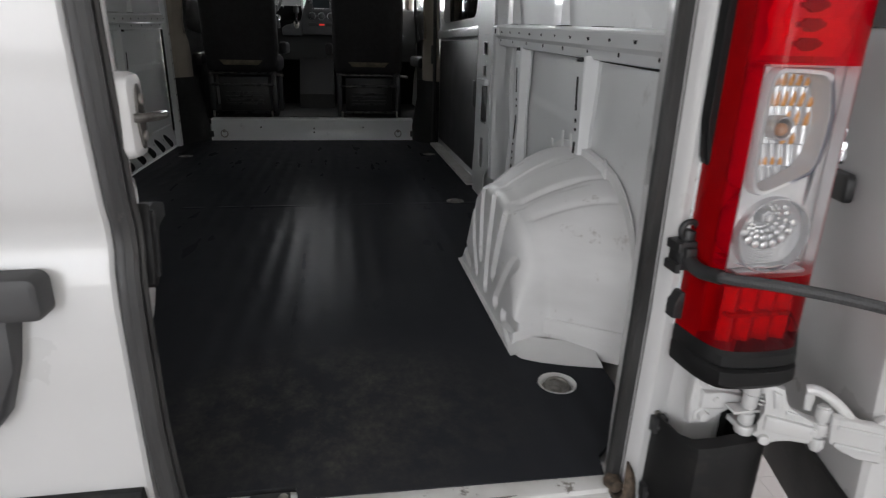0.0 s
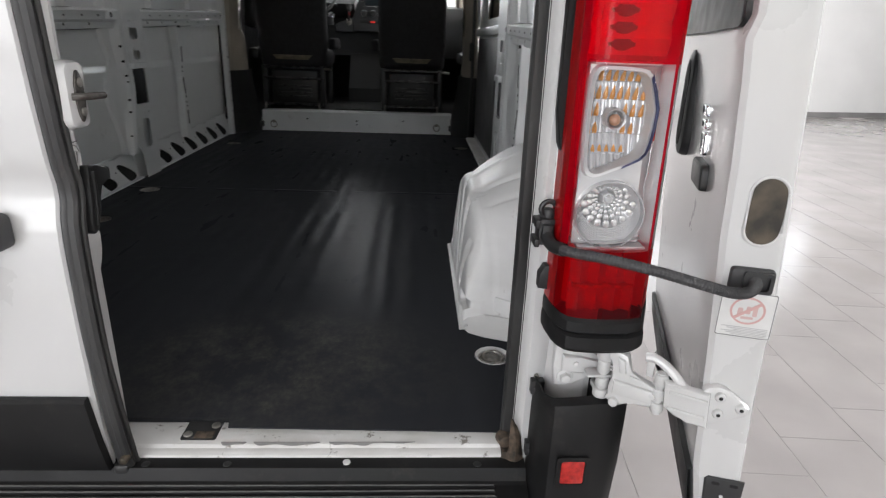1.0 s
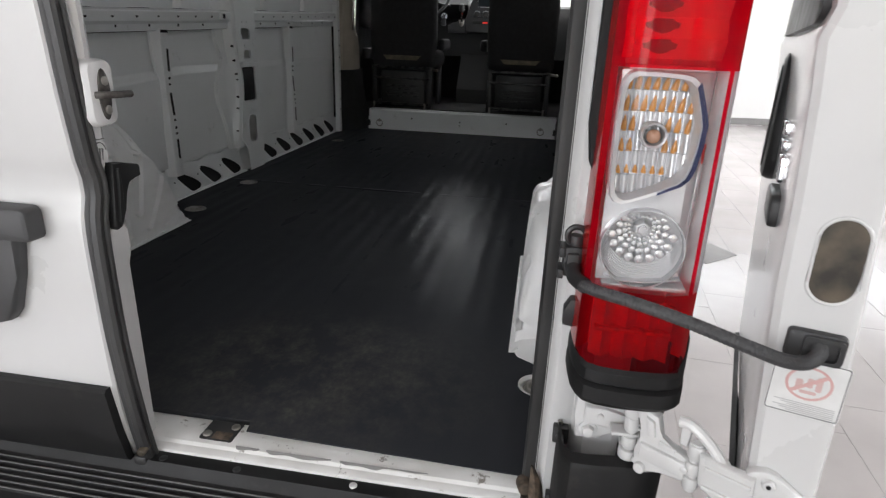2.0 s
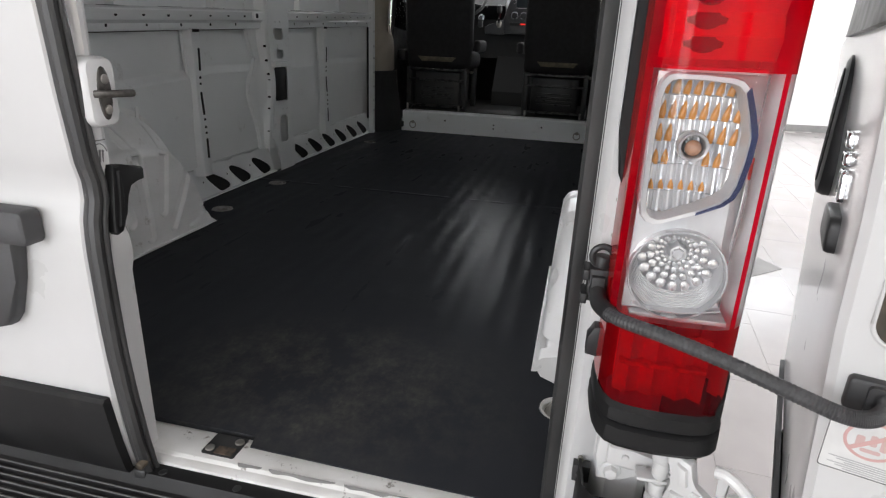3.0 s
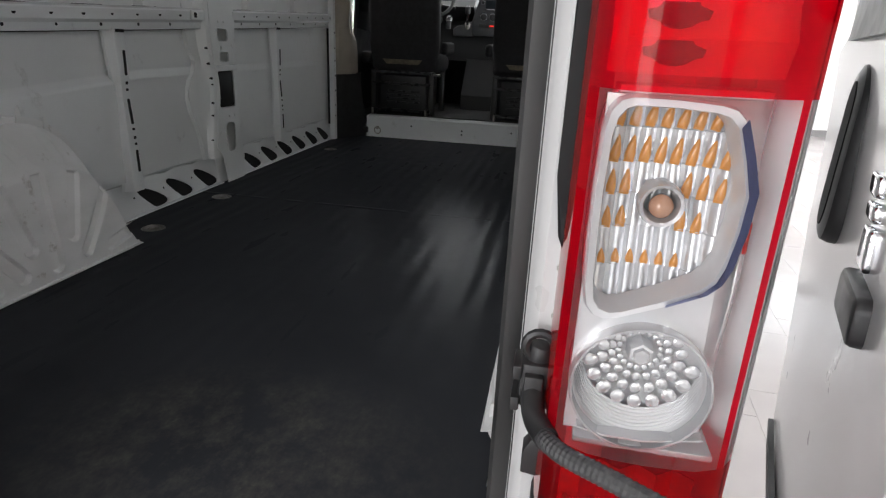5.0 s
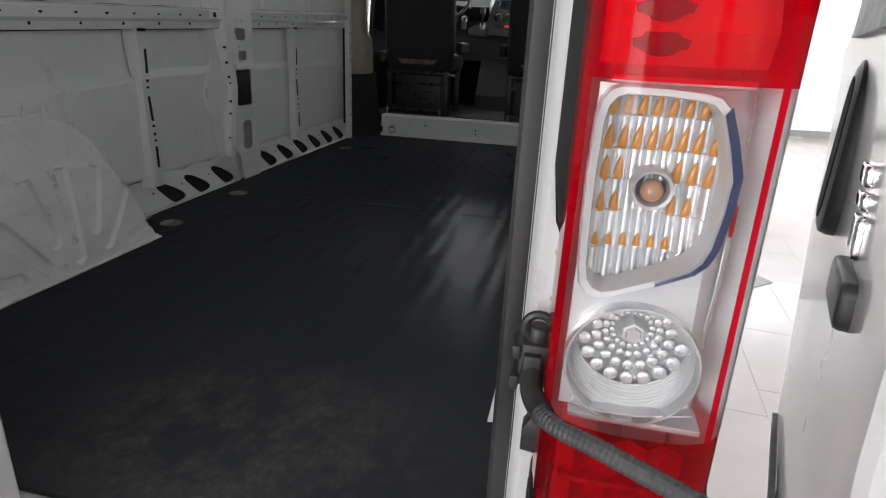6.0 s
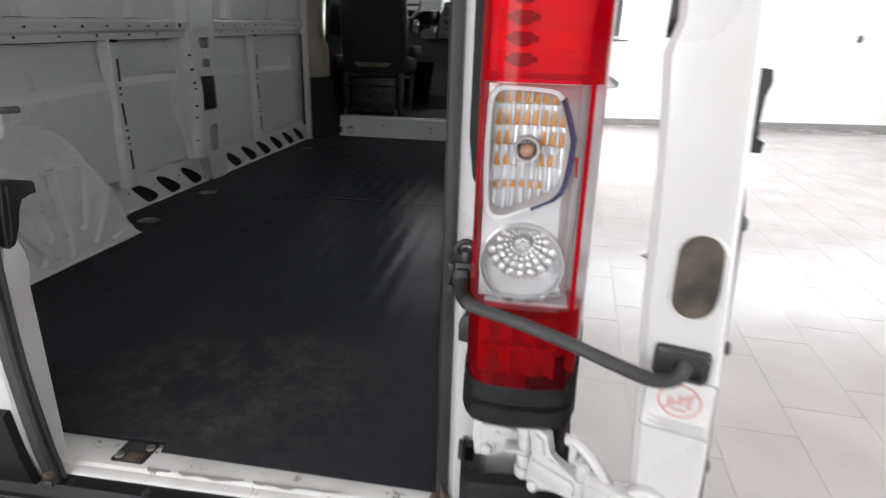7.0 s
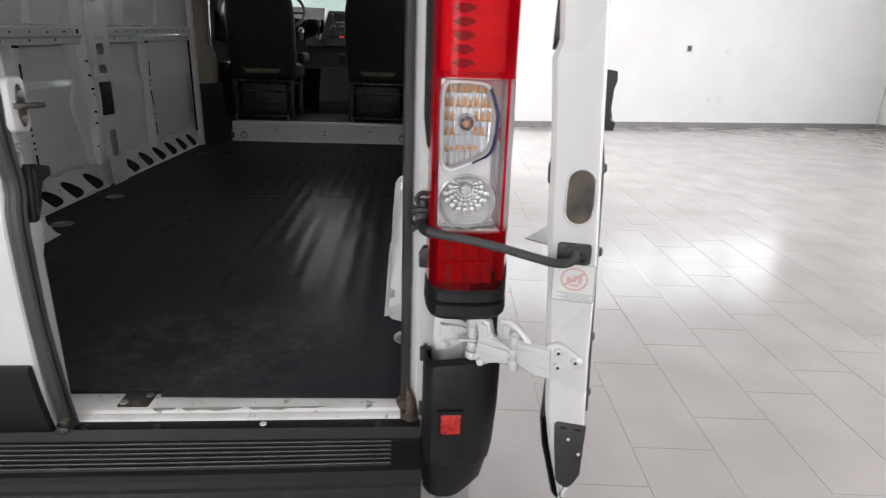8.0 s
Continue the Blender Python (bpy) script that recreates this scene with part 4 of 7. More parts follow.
        for ys in starts:
            part("hole", prism(ring(ys - 0.022, 0.618, 0.0045, 8), leaning, 0.0052), SHADE_BLACK, p)
        for loop in holes:
            part("rim", tube([leaning(a, b, 0.004) for a, b in loop + loop[:1]], 0.003, 2, 6), INNER, p)
        part("flange", sheet([[(s * (wall_x(y) + d), y, z - 0.0036 * (y - 0.4)) for y in (y0, (y0 + y1) / 2, y1)] for d, z in ((0.016, FLOOR + 0.006), (-0.002, FLOOR + 0.005), (-0.004, FLOOR + 0.001))], 0.002), INNER, p)


for s in (-1, 1):
    load_bay_side(s)


# wheel arches
ARCH_INNER = [(0.515, 0.545), (0.525, 0.66), (0.545, 0.76), (0.590, 0.838), (0.67, 0.882), (0.76, 0.902), (0.86, 0.906), (0.95, 0.893), (1.02, 0.862), (1.085, 0.790), (1.135, 0.69), (1.175, 0.60), (1.200, 0.545)]
ARCH_WALL = [(0.400, 0.545), (0.412, 0.68), (0.445, 0.80), (0.51, 0.895), (0.61, 0.958), (0.74, 0.985), (0.88, 0.997), (1.00, 0.996), (1.10, 0.960), (1.185, 0.880), (1.255, 0.74), (1.300, 0.62), (1.320, 0.545)]
FLUTES = [((0.777, 0.601), (0.665, 0.755)), ((0.821, 0.67), (0.768, 0.855)), ((0.899, 0.597), (0.895, 0.885)), ((0.979, 0.673), (1.030, 0.873)), ((1.022, 0.607), (1.150, 0.790)), ((1.126, 0.593), (1.225, 0.613)), ((0.615, 0.606), (0.688, 0.595))]


def along_profile(pts, t):
    f = t * (len(pts) - 1)
    i = min(int(f), len(pts) - 2)
    p0, p1, p2, p3 = (Vector((*pts[max(0, min(len(pts) - 1, i + k))], 0)) for k in (-1, 0, 1, 2))
    u = f - i
    q = 0.5 * (2 * p1 + (p2 - p0) * u + (2 * p0 - 5 * p1 + 4 * p2 - p3) * u * u + (3 * p1 - p0 - 3 * p2 + p3) * u ** 3)
    return q.x, q.y


def flute_depth(y, z):
    p = Vector((y, z, 0))
    best = 1.0
    for a, c in FLUTES:
        a, c = Vector((*a, 0)), Vector((*c, 0))
        k = max(0.0, min(1.0, (p - a).dot(c - a) / (c - a).length_squared))
        best = min(best, (p - a - (c - a) * k).length)
    k = max(0.0, min(1.0, (0.023 - best) / 0.005))
    return k * k * (3 - 2 * k)


def wheel_arch(s):
    xin, sh = abs(ARCH_IN[s]), ARCH_SHIFT[s]
    pressed = lambda y, z: flute_depth(y + (0.075 if s > 0 else 0.0), z)
    n = 280
    rows = []
    for k in range(n + 1):
        t = k / n
        yi, zi = along_profile(ARCH_INNER, t)
        yw, zw = along_profile(ARCH_WALL, t)
        yi, yw = yi + sh, yw + sh
        base_y = 0.515 + sh + (1.200 - 0.515) * (0.5 - 0.5 * math.cos(math.pi * t))
        wide = 1.0 - max(0.0, min(1.0, (t - 0.12) / 0.25))
        line = []
        for q in range(73):
            f = 0.915 * q / 72
            y, z = base_y + (yi - base_y) * f, 0.545 + (zi - 0.545) * f
            line.append((s * (xin + 0.016 * f * f + 0.034 * wide * max(0.0, (f - 0.55) / 0.365) ** 2 + 0.014 * pressed(y, z)), y, z))
        for f, d in ((0.950, 0.019), (0.976, 0.026), (0.992, 0.036), (1.0, 0.050)):
            y, z = base_y + (yi - base_y) * f, 0.545 + (zi - 0.545) * f
            line.append((s * (xin + d + wide * (0.034 + 0.3 * (d - 0.019))), y, z - 0.005 * pressed(y, z - 0.03)))
        x_wall = wall_x(yw) + 0.006
        edge = 0.050 + wide * 0.0433
        for v in (0.05, 0.12, 0.25, 0.4, 0.55, 0.7, 0.8, 0.9, 1.0):
            e = math.sin(0.5 * math.pi * v) ** 0.9
            dent = 0.006 * pressed(yi, zi - 0.02) * max(0.0, min(1.0, 3.2 - 4 * v))
            seam = 0.005 * (math.exp(-((t - 0.29) / 0.006) ** 2) + math.exp(-((t - 0.36) / 0.006) ** 2))
            y, z = yi + (yw - yi) * v, zi + (zw - zi) * e
            line.append((s * (xin + edge + (x_wall - xin - edge) * v), y, z - dent - seam))
        out = 0.014 * (1 if t > 0.5 else -1)
        line.append((s * (wall_x(yw) + 0.008), yw + out, zw + 0.018))
        line.append((s * (wall_x(yw) + min(0.05, skin_off(yw) - 0.005)), yw + out, zw + 0.020))
        rows.append(line)
    ob = part("wheel_arch", sheet(rows), ARCH, van, "white painted wheel arch with stamped flutes and scuffs", angle=40)
    part("foot_flange", sheet([[(s * (xin - d), y, FLOOR + h) for y in (AY0 + sh - 0.02, 0.7, 0.9, 1.1, AY1 + sh + 0.01)] for d, h in ((-0.01, 0.012), (0.0, 0.004), (0.012, 0.0025))], 0.0015), ARCH, ob)
    rear = [(s * x, y, z) for x, y, z in ((xin - 0.010, AY0 + sh + 0.05, 0), (xin - 0.007, AY0 + sh + 0.005, 0), (xin + 0.011, AY0 + sh - 0.038, 0), (xin + 0.054, AY0 + sh - 0.062, 0), (xin + 0.11, AY0 + sh - 0.084, 0), (xin + 0.20, AY0 + sh - 0.108, 0))]
    part("rear_flange", sheet([[(x, y + dy, FLOOR + h) for x, y, _ in rear] for dy, h in ((0.08, 0.030), (0.03, 0.010), (0.01, 0.005), (0.0, 0.0025))], 0.0015), ARCH, ob)
    for yc, z in ((0.93 + sh, 0.995), (1.00 + sh, 0.994), (1.10 + sh, 0.955), (0.66 + sh, 0.965)):
        part("tab", prism([(yc - 0.014, z), (yc - 0.007, z + 0.050), (yc + 0.004, z + 0.052), (yc + 0.014, z)], lambda a, b, h: (s * (wall_x(a) + 0.004 - h), a, b), 0.003, 0.001), ARCH, ob)
    strap = []
    for zz, lift in ((0.590, 0.0), (0.592, 0.004), (0.612, 0.0045), (0.630, 0.004), (0.632, 0.0)):
        t = 0.083 * (zz - 0.545) / 0.115
        y_in, y_wall = along_profile(ARCH_INNER, t)[0] + sh, along_profile(ARCH_WALL, t)[0] + sh
        strap.append([(s * (xin + 0.0933 + (0.925 - xin - 0.0933) * v), y_in + (y_wall - y_in) * v - 0.001 - lift, zz) for v in (-0.15, 0.0, 0.25, 0.5, 0.75, 0.95)])
    part("weld_strap", sheet(strap, 0.0), ARCH, ob)


for s in (-1, 1):
    wheel_arch(s)

# ---- rear door surround, one pillar on each side ----
ZS = [0.515, 0.53, 0.56, 0.60, 0.66, 0.74, 0.84, 0.95, 1.10, 1.30, 1.55, 1.80, 2.05, 2.25, 2.32]
for s in (-1, 1):
    rows = []
    for z in ZS:
        b = -0.012 * min(1.0, max(0.0, (z - 0.55) / 0.35))
        rows.append([(s * x, y + b * (1 if y < 0.05 else 0), z) for x, y in ((0.93, 0.30), (0.86, 0.20), (0.79, 0.135), (0.748, 0.105), (0.729, 0.075), (0.725, 0.045), (0.725, 0.020), (0.729, 0.012), (0.732, 0.006), (0.735, -0.004), (0.741, -0.010), (0.752, -0.010), (0.772, -0.008), (0.79, 0.0), (0.83, 0.012), (0.86, 0.02), (0.88, 0.03))])
    pillar = part("rear_pillar", sheet(rows, 0.002), PAINT, van, "white painted rear door pillar with a rubber seal")
    # weather seal
    seal_path = [Vector((s * 0.7155, 0.026 - 0.012 * min(1.0, max(0.0, (z - 0.55) / 0.35)), z)) for z in [0.535 + 1.76 * k / 30 for k in range(31)]]
    section = [(-0.0115, -0.010), (-0.004, -0.013), (0.007, -0.013), (0.0115, -0.006), (0.0115, 0.004), (0.004, 0.012), (-0.011, 0.010)]
    part("door_seal", sweep(seal_path, section, up=(0, 1, 0)), DARKSEAL, pillar, "dark grey rubber door seal")
    part("seal_lip", sweep([p + Vector((s * 0.0125, -0.011, 0)) for p in seal_path], [(-0.002, -0.004), (0.002, -0.004), (0.002, 0.004), (-0.002, 0.004)], up=(0, 1, 0)), DARKSEAL, pillar)
    # worn foot of the pillar
    foot_rows = []
    for z, xl, xr in ((0.506, 0.704, 0.750), (0.520, 0.708, 0.748), (0.535, 0.712, 0.745), (0.555, 0.716, 0.742), (0.582, 0.716, 0.738), (0.604, 0.716, 0.730), (0.622, 0.716, 0.720)):
        foot_rows.append([(s * (xl + (xr - xl) * f), -0.0165 - 0.010 * math.sin(math.pi * f) * (1 if z < 0.6 else 0.5) - 0.008 * (z < 0.515), z) for f in (0.0, 0.25, 0.5, 0.75, 1.0)])
    part("pillar_foot", sheet(foot_rows, 0.003), RUST, pillar, "rusty dirty corner of the sill")
    part("seal_end", cyl((s * 0.709, 0.018, 0.558), (s * 0.711, -0.008, 0.560), 0.016, 0.012, seg=18, bevel=0.003), RUST, pillar, "dirty brown end of the seal")
    part("seal_end", box((min(s * 0.704, s * 0.728), -0.016, 0.508), (max(s * 0.704, s * 0.728), 0.012, 0.545), 0.004), RUST, pillar)
    for z in (1.115, 1.068, 0.945, 0.72):
        part("screw", cyl((s * 0.755, -0.020, z), (s * 0.755, -0.0245, z), 0.0045, seg=10), STEEL, pillar)
    # black trim strip beside the lamp
    trim = [(0.748, 1.150), (0.764, 1.112), (0.772, 1.112), (0.772, 1.66), (0.742, 1.66), (0.742, 1.20)]
    part("trim_strip", prism([(s * a, b) for a, b in trim], lambda a, b, h: (a, -0.026 - h, b), 0.020, 0.003), BUMPER, pillar, "black plastic trim strip")
    part("trim_clip", prism([(s * a, b) for a, b in ((0.738, 0.905), (0.738, 0.930), (0.746, 0.946), (0.770, 0.948), (0.770, 0.900))], lambda a, b, h: (a, -0.022 - h, b), 0.022, 0.003), BLACK, pillar)
    part("jamb_hole", prism(rounded(s * 0.790 - 0.006, 0.765, s * 0.790 + 0.006, 0.83, 0.005), lambda a, b, h: (a, -0.002 - h, b), 0.003), SHADE_BLACK, pillar)
    # corner skin behind lamp and hinge
    rows = [[(s * x, y, z) for x, y in ((0.770, -0.014), (0.79, -0.045), (0.83, -0.062), (0.87, -0.055), (0.890, -0.02), (0.902, 0.03), (0.914, 0.12))] for z in (0.66, 0.75, 0.88, 1.0, 1.3, 1.66, 1.70, 2.0, 2.32)]
    part("corner_panel", sheet(rows, 0.002), PAINT, pillar)
part("door_header", box((-0.93, -0.02, 2.30), (0.93, 0.12, 2.46), 0.02), PAINT, van, "white painted beam above the rear doors")


# ---- tail lamps ----
LAMP_LINE = [(0.752, -0.030), (0.753, -0.058), (0.756, -0.086), (0.762, -0.107), (0.771, -0.121), (0.786, -0.128), (0.806, -0.131), (0.826, -0.132), (0.846, -0.131), (0.864, -0.129), (0.8800, -0.1225), (0.8862, -0.1175), (0.8945, -0.1060), (0.9025, -0.0800), (0.9090, -0.0300), (0.912, 0.03)]


def lamp_point(s, i, z, push=0.0):
    x, y = LAMP_LINE[i]
    lean = 0.010 * max(0.0, (1.3 - z))
    return (s * (x + lean * max(0.0, (x - 0.76) / 0.14)), y - push, z)


def tail_lamp(s):
    last = len(LAMP_LINE) - 1
    lamp = part("tail_lamp", sheet([[lamp_point(s, i, z, -0.006) for i in (0, 1, 2)] + [(s * 0.775, -0.055, z), (s * 0.83, -0.052, z), (s * 0.875, -0.045, z)] + [lamp_point(s, i, z, -0.003) for i in (13, 14, 15)] for z in (0.887, 1.0, 1.14, 1.275, 1.45, 1.66)], 0.002),
                REDREFL, van, "tall red and clear tail lamp with an amber-flecked indicator")

    def lens(name, z0, z1, i0, i1, mat, label):
        n = max(2, int((z1 - z0) / 0.03))
        rows = []
        for k in range(n + 1):
            z = z0 + (z1 - z0) * k / n
            rows.append([lamp_point(s, i, z) for i in range(i0, i1 + 1)])
        ob = part(name, sheet(rows), mat, lamp, label, angle=60)
        face = ob.data.polygons[len(ob.data.polygons) // 2]
        if face.normal.dot(face.center - Vector((s * 0.82, -0.03, face.center.z))) < 0:
            ob.data.flip_normals()

    lens("top_lens", 1.275, 1.66, 2, 12, REDLENS, "bright red brake lamp lens")
    lens("top_lens_edge", 1.275, 1.66, 12, last, DEEPRED, "dark red lens edge")
    lens("inner_lens_edge", 0.889, 1.66, 0, 2, DEEPRED, "dark red lens edge")
    lens("red_strip", 1.004, 1.275, 2, 3, REDLENS, "red lens strip")
    lens("clear_lens", 1.004, 1.275, 3, 10, CLEARLENS, "clear lens over indicator and reversing lamp")
    lens("outer_red_strip", 1.004, 1.275, 10, 11, REDLENS, "thin red outer strip of the lens")
    lens("clear_edge", 1.004, 1.275, 11, last, CLEARLENS, "clear outer edge of the lens")
    lens("bottom_lens", 0.889, 1.004, 2, 12, FOGRED, "red rear fog lamp lens")
    lens("bottom_lens_edge", 0.889, 1.004, 12, last, DEEPRED, "dark red lens edge")
    X = lambda a: s * a
    # brake lamp interior: stepped shelves and rows of dark arrows
    part("brake_reflector", sheet([[(X(x), y - 0.010 * (k % 2), 1.285 + 0.022 * k) for x, y in ((0.766, -0.088), (0.775, -0.104), (0.80, -0.110), (0.84, -0.110), (0.862, -0.104), (0.878, -0.090))] for k in range(18)], 0.002), REDREFL, lamp, "stepped pale brake lamp reflector")
    for k in range(15):
        z = 1.299 + 0.0215 * k
        x, w = 0.802, 0.0185
        arrow = ((-0.55, 0.0065), (0.55, 0.0065), (0.62, 0.003), (1.0, 0.002), (0.92, -0.003), (0.55, -0.004), (0.45, -0.007), (0.12, -0.0085), (-0.12, -0.0085), (-0.45, -0.007), (-0.55, -0.004), (-0.92, -0.003), (-1.0, 0.002), (-0.62, 0.003))
        part("dark_emitter", prism([(X(x + w * a), z + b) for a, b in arrow], lambda a, b, h: (a, -0.117 - h, b), 0.006, 0.001), EMITTER, lamp)
    part("inner_shelf", box((min(X(0.776), X(0.872)), -0.098, 1.272), (max(X(0.776), X(0.872)), -0.06, 1.2775), 0.001), SATIN, lamp)
    part("inner_shelf", box((min(X(0.776), X(0.882)), -0.112, 1.001), (max(X(0.776), X(0.882)), -0.06, 1.0065), 0.001), SATIN, lamp)
    part("fog_reflector", sheet([[(X(0.772 + 0.0145 * j), -0.100 - 0.010 * (j % 2), 0.897 + 0.012 * k) for j in range(8)] for k in range(8)], 0.001), BOWL, lamp, angle=10)
    part("fog_visor", box((min(X(0.775), X(0.872)), -0.116, 0.938), (max(X(0.775), X(0.872)), -0.098, 0.944), 0.002), REFLEX, lamp)
    # indicator: wide silver bezel, fluted bowl, amber flecks and bulb
    rim = [(0.782, 1.272), (0.812, 1.2718), (0.838, 1.270), (0.848, 1.2675), (0.855, 1.261), (0.864, 1.238), (0.8715, 1.214), (0.8705, 1.188), (0.866, 1.160), (0.861, 1.148), (0.852, 1.140), (0.826, 1.1275), (0.794, 1.1145), (0.784, 1.1125), (0.776, 1.115), (0.7705, 1.122), (0.768, 1.136), (0.7665, 1.17), (0.766, 1.21), (0.767, 1.250), (0.7695, 1.2625), (0.775, 1.2695)]
    mid = (0.818, 1.193)

    def loop(k, y):
        pts = []
        for a, b in rim:
            w = 1 + (k - 1) * (1.0 if a < 0.845 else 1.15)
            back = 0.22 * max(0.0, a - 0.850)
            pts.append((X(mid[0] + (a - mid[0]) * w), y + back, mid[1] + (b - mid[1]) * (1 + (k - 1) * 0.62)))
        return pts

    grow = lambda k: [(a, c) for a, _, c in loop(k, 0.0)]
    part("indicator_bezel", sheet([loop(k, y) for k, y in ((1.0, -0.066), (1.0, -0.106), (0.99, -0.112), (0.968, -0.1165), (0.875, -0.1160), (0.855, -0.111), (0.845, -0.085))], closed=True), BEZEL, lamp, "wide silver bezel round the indicator", angle=50)
    facet = [i for i, (a, b) in enumerate(rim) if a > 0.849 and b < 1.262] + [rim.index((0.826, 1.1275))]
    outer, inner = loop(1.006, -0.1150), loop(0.880, -0.1215)
    # facet coloured blue in place of what the chrome would mirror
    part("bezel_facet", sheet([[outer[i] for i in facet], [inner[i] for i in facet]]), BLUE_REFLECTION, lamp, "polished facet of the bezel, blue reflection in its colour")
    x0, x1 = X(0.775), X(0.862)
    steps = [1.114, 1.143, 1.1445, 1.173, 1.1745, 1.1985, 1.200, 1.2225, 1.224, 1.2475, 1.249, 1.272]
    rows = []
    for i, z in enumerate(steps):
        deep = 0.016 * math.sin(math.pi * (z - 1.10) / 0.185) + (0.004 if i % 2 else -0.001)
        rows.append([(x0 + (x1 - x0) * j / 64, -0.084 + deep * math.sin(math.pi * j / 64) ** 0.6 - 0.0045 * abs(math.sin(8 * math.pi * j / 64)), z) for j in range(65)])
    part("indicator_bowl", sheet(rows), BOWL, lamp, "fluted silver indicator bowl", angle=40)
    fleck = None
    for r, (z, hgt) in enumerate(((1.257, 0.0095), (1.232, 0.0108), (1.2075, 0.0105), (1.181, 0.0092), (1.1505, 0.0066))):
        for j in range(8):
            f = (j + 0.5) / 8
            x = x0 + (x1 - x0) * f
            if abs(x - X(0.816)) < 0.016 and abs(z - 1.197) < 0.020:
                continue
            if r == 4 and f > 0.80 or r == 3 and j == 7:
                continue
            deep = 0.016 * math.sin(math.pi * (z - 1.10) / 0.185)
            y = -0.0880 + deep * math.sin(math.pi * f) ** 0.6
            if fleck is None:
                bm = bmesh.new()
                outline = [(-0.9, -0.85), (-1.0, -0.3), (-0.75, 0.25), (-0.35, 0.8), (0.0, 1.0), (0.35, 0.8), (0.75, 0.25), (1.0, -0.3), (0.9, -0.85)]
                tip = bm.verts.new((0.0, -1.0, -0.2))
                edge = [bm.verts.new((a, 0.0, b)) for a, b in outline]
                half = [bm.verts.new((0.62 * a, -0.85, 0.62 * b)) for a, b in outline]
                for q in range(9):
                    w = (q + 1) % 9
                    bm.faces.new((edge[q], edge[w], half[w], half[q]))
                    bm.faces.new((half[q], half[w], tip))
                fleck = finish("amber_fleck", bm, AMBER, 60)
            ob = new("amber_fleck", fleck)
            ob.parent = lamp
            ob.matrix_basis = Matrix.Translation((x, y, z)) @ Matrix.Rotation(radians((11 - 3 * r + 6 * (f - 0.5)) * s), 4, "Y") @ Matrix.Diagonal((0.0038 if r < 4 else 0.0032, 0.003, hgt, 1))
    part("bulb_ring", sheet([[(X(0.816) + r * math.cos(t), y, 1.196 + r * math.sin(t)) for t in [2 * math.pi * k / 24 for k in range(24)]] for r, y in ((0.0150, -0.060), (0.0165, -0.090), (0.0152, -0.0955), (0.0128, -0.094), (0.0112, -0.088), (0.0105, -0.075))], closed=True), BOWL, lamp)
    bm = bmesh.new()
    bmesh.ops.create_uvsphere(bm, u_segments=16, v_segments=10, radius=0.0088, matrix=Matrix.Translation((X(0.8165), -0.0885, 1.1945)))
    part("bulb", bm, BULB, lamp, "amber glass indicator bulb")
    part("side_reflex", box((min(X(0.872), X(0.878)), -0.094, 1.166), (max(X(0.872), X(0.878)), -0.088, 1.190), 0.001), REFLEX, lamp)
    # silver shell behind the clear part, curling back along the outer edge
    R_CX, R_CZ, R = 0.820, 1.056, 0.0505
    face = [(X(a), b) for a, b in ((0.768, 1.008), (0.876, 1.008), (0.874, 1.272), (0.768, 1.272))]
    part("lamp_face", plate(face, [grow(0.985), [(X(R_CX) + R * math.cos(t), R_CZ + R * math.sin(t)) for t in [2 * math.pi * k / 32 for k in range(32)]]], lambda a, b, h: (a, -0.099 + 0.9 * max(0.0, abs(a) - 0.862) - h, b), 0.003), FACE, lamp, "silver face between the lamps")
    part("side_shell", sheet([[(X(x), y + 0.006 * math.sin(9 * (z - 1.0) / 0.27), z) for x, y in ((0.873, -0.094), (0.880, -0.080), (0.884, -0.060), (0.890, -0.030))] for z in [1.008 + 0.264 * k / 18 for k in range(19)]], 0.001), FACE, lamp, "silver wrapped side of the lamp")
    # reversing lamp: round bowl, rings of beads about a raised hub, frosted lower part
    cx, cz = X(R_CX), R_CZ
    hz = cz + 0.021

    def circ(r, y, dz=0.0):
        return [(cx + r * math.cos(t), y, cz + dz + r * math.sin(t)) for t in [2 * math.pi * k / 40 for k in range(40)]]

    part("reversing_bezel", sheet([circ(0.0520, -0.060), circ(0.0530, -0.111), circ(0.0522, -0.1145), circ(0.0506, -0.1145), circ(0.0498, -0.100)], closed=True), BOWL, lamp, "thin silver rim of the reversing lamp", angle=50)
    part("reversing_bowl", sheet([circ(0.0500, -0.102), circ(0.046, -0.097), circ(0.040, -0.094, 0.003), circ(0.028, -0.088, 0.010), circ(0.014, -0.080, 0.018), circ(0.0005, -0.078, 0.021)], closed=True), SATIN, lamp, "silver reversing lamp bowl", angle=60)
    bead = None
    for r, n_b, y, size in ((0.0160, 18, -0.086, 0.0022), (0.0218, 18, -0.090, 0.0030), (0.0292, 18, -0.095, 0.0040), (0.0385, 18, -0.099, 0.0050)):
        for k in range(n_b):
            t = 2 * math.pi * (k + 0.5) / n_b
            px, pz = cx + r * math.cos(t), hz + r * math.sin(t)
            if math.hypot(px - cx, pz - cz) > 0.0455:
                continue
            if bead is None:
                bm = bmesh.new()
                bmesh.ops.create_uvsphere(bm, u_segments=10, v_segments=7, radius=1.0)
                bead = finish("bead", bm, BEADGLASS)
            ob = new("bead", bead)
            ob.parent = lamp
            ob.matrix_basis = Matrix.Translation((px, y, pz)) @ Matrix.Rotation(math.pi / 2 - t, 4, "Y") @ Matrix.Diagonal((size * 1.12, size * 0.5, size * 1.25, 1))
    part("lamp_hub", cyl((cx, -0.076, hz), (cx, -0.096, hz), 0.0112, 0.0095, seg=6, bevel=0.001), SATIN, lamp)
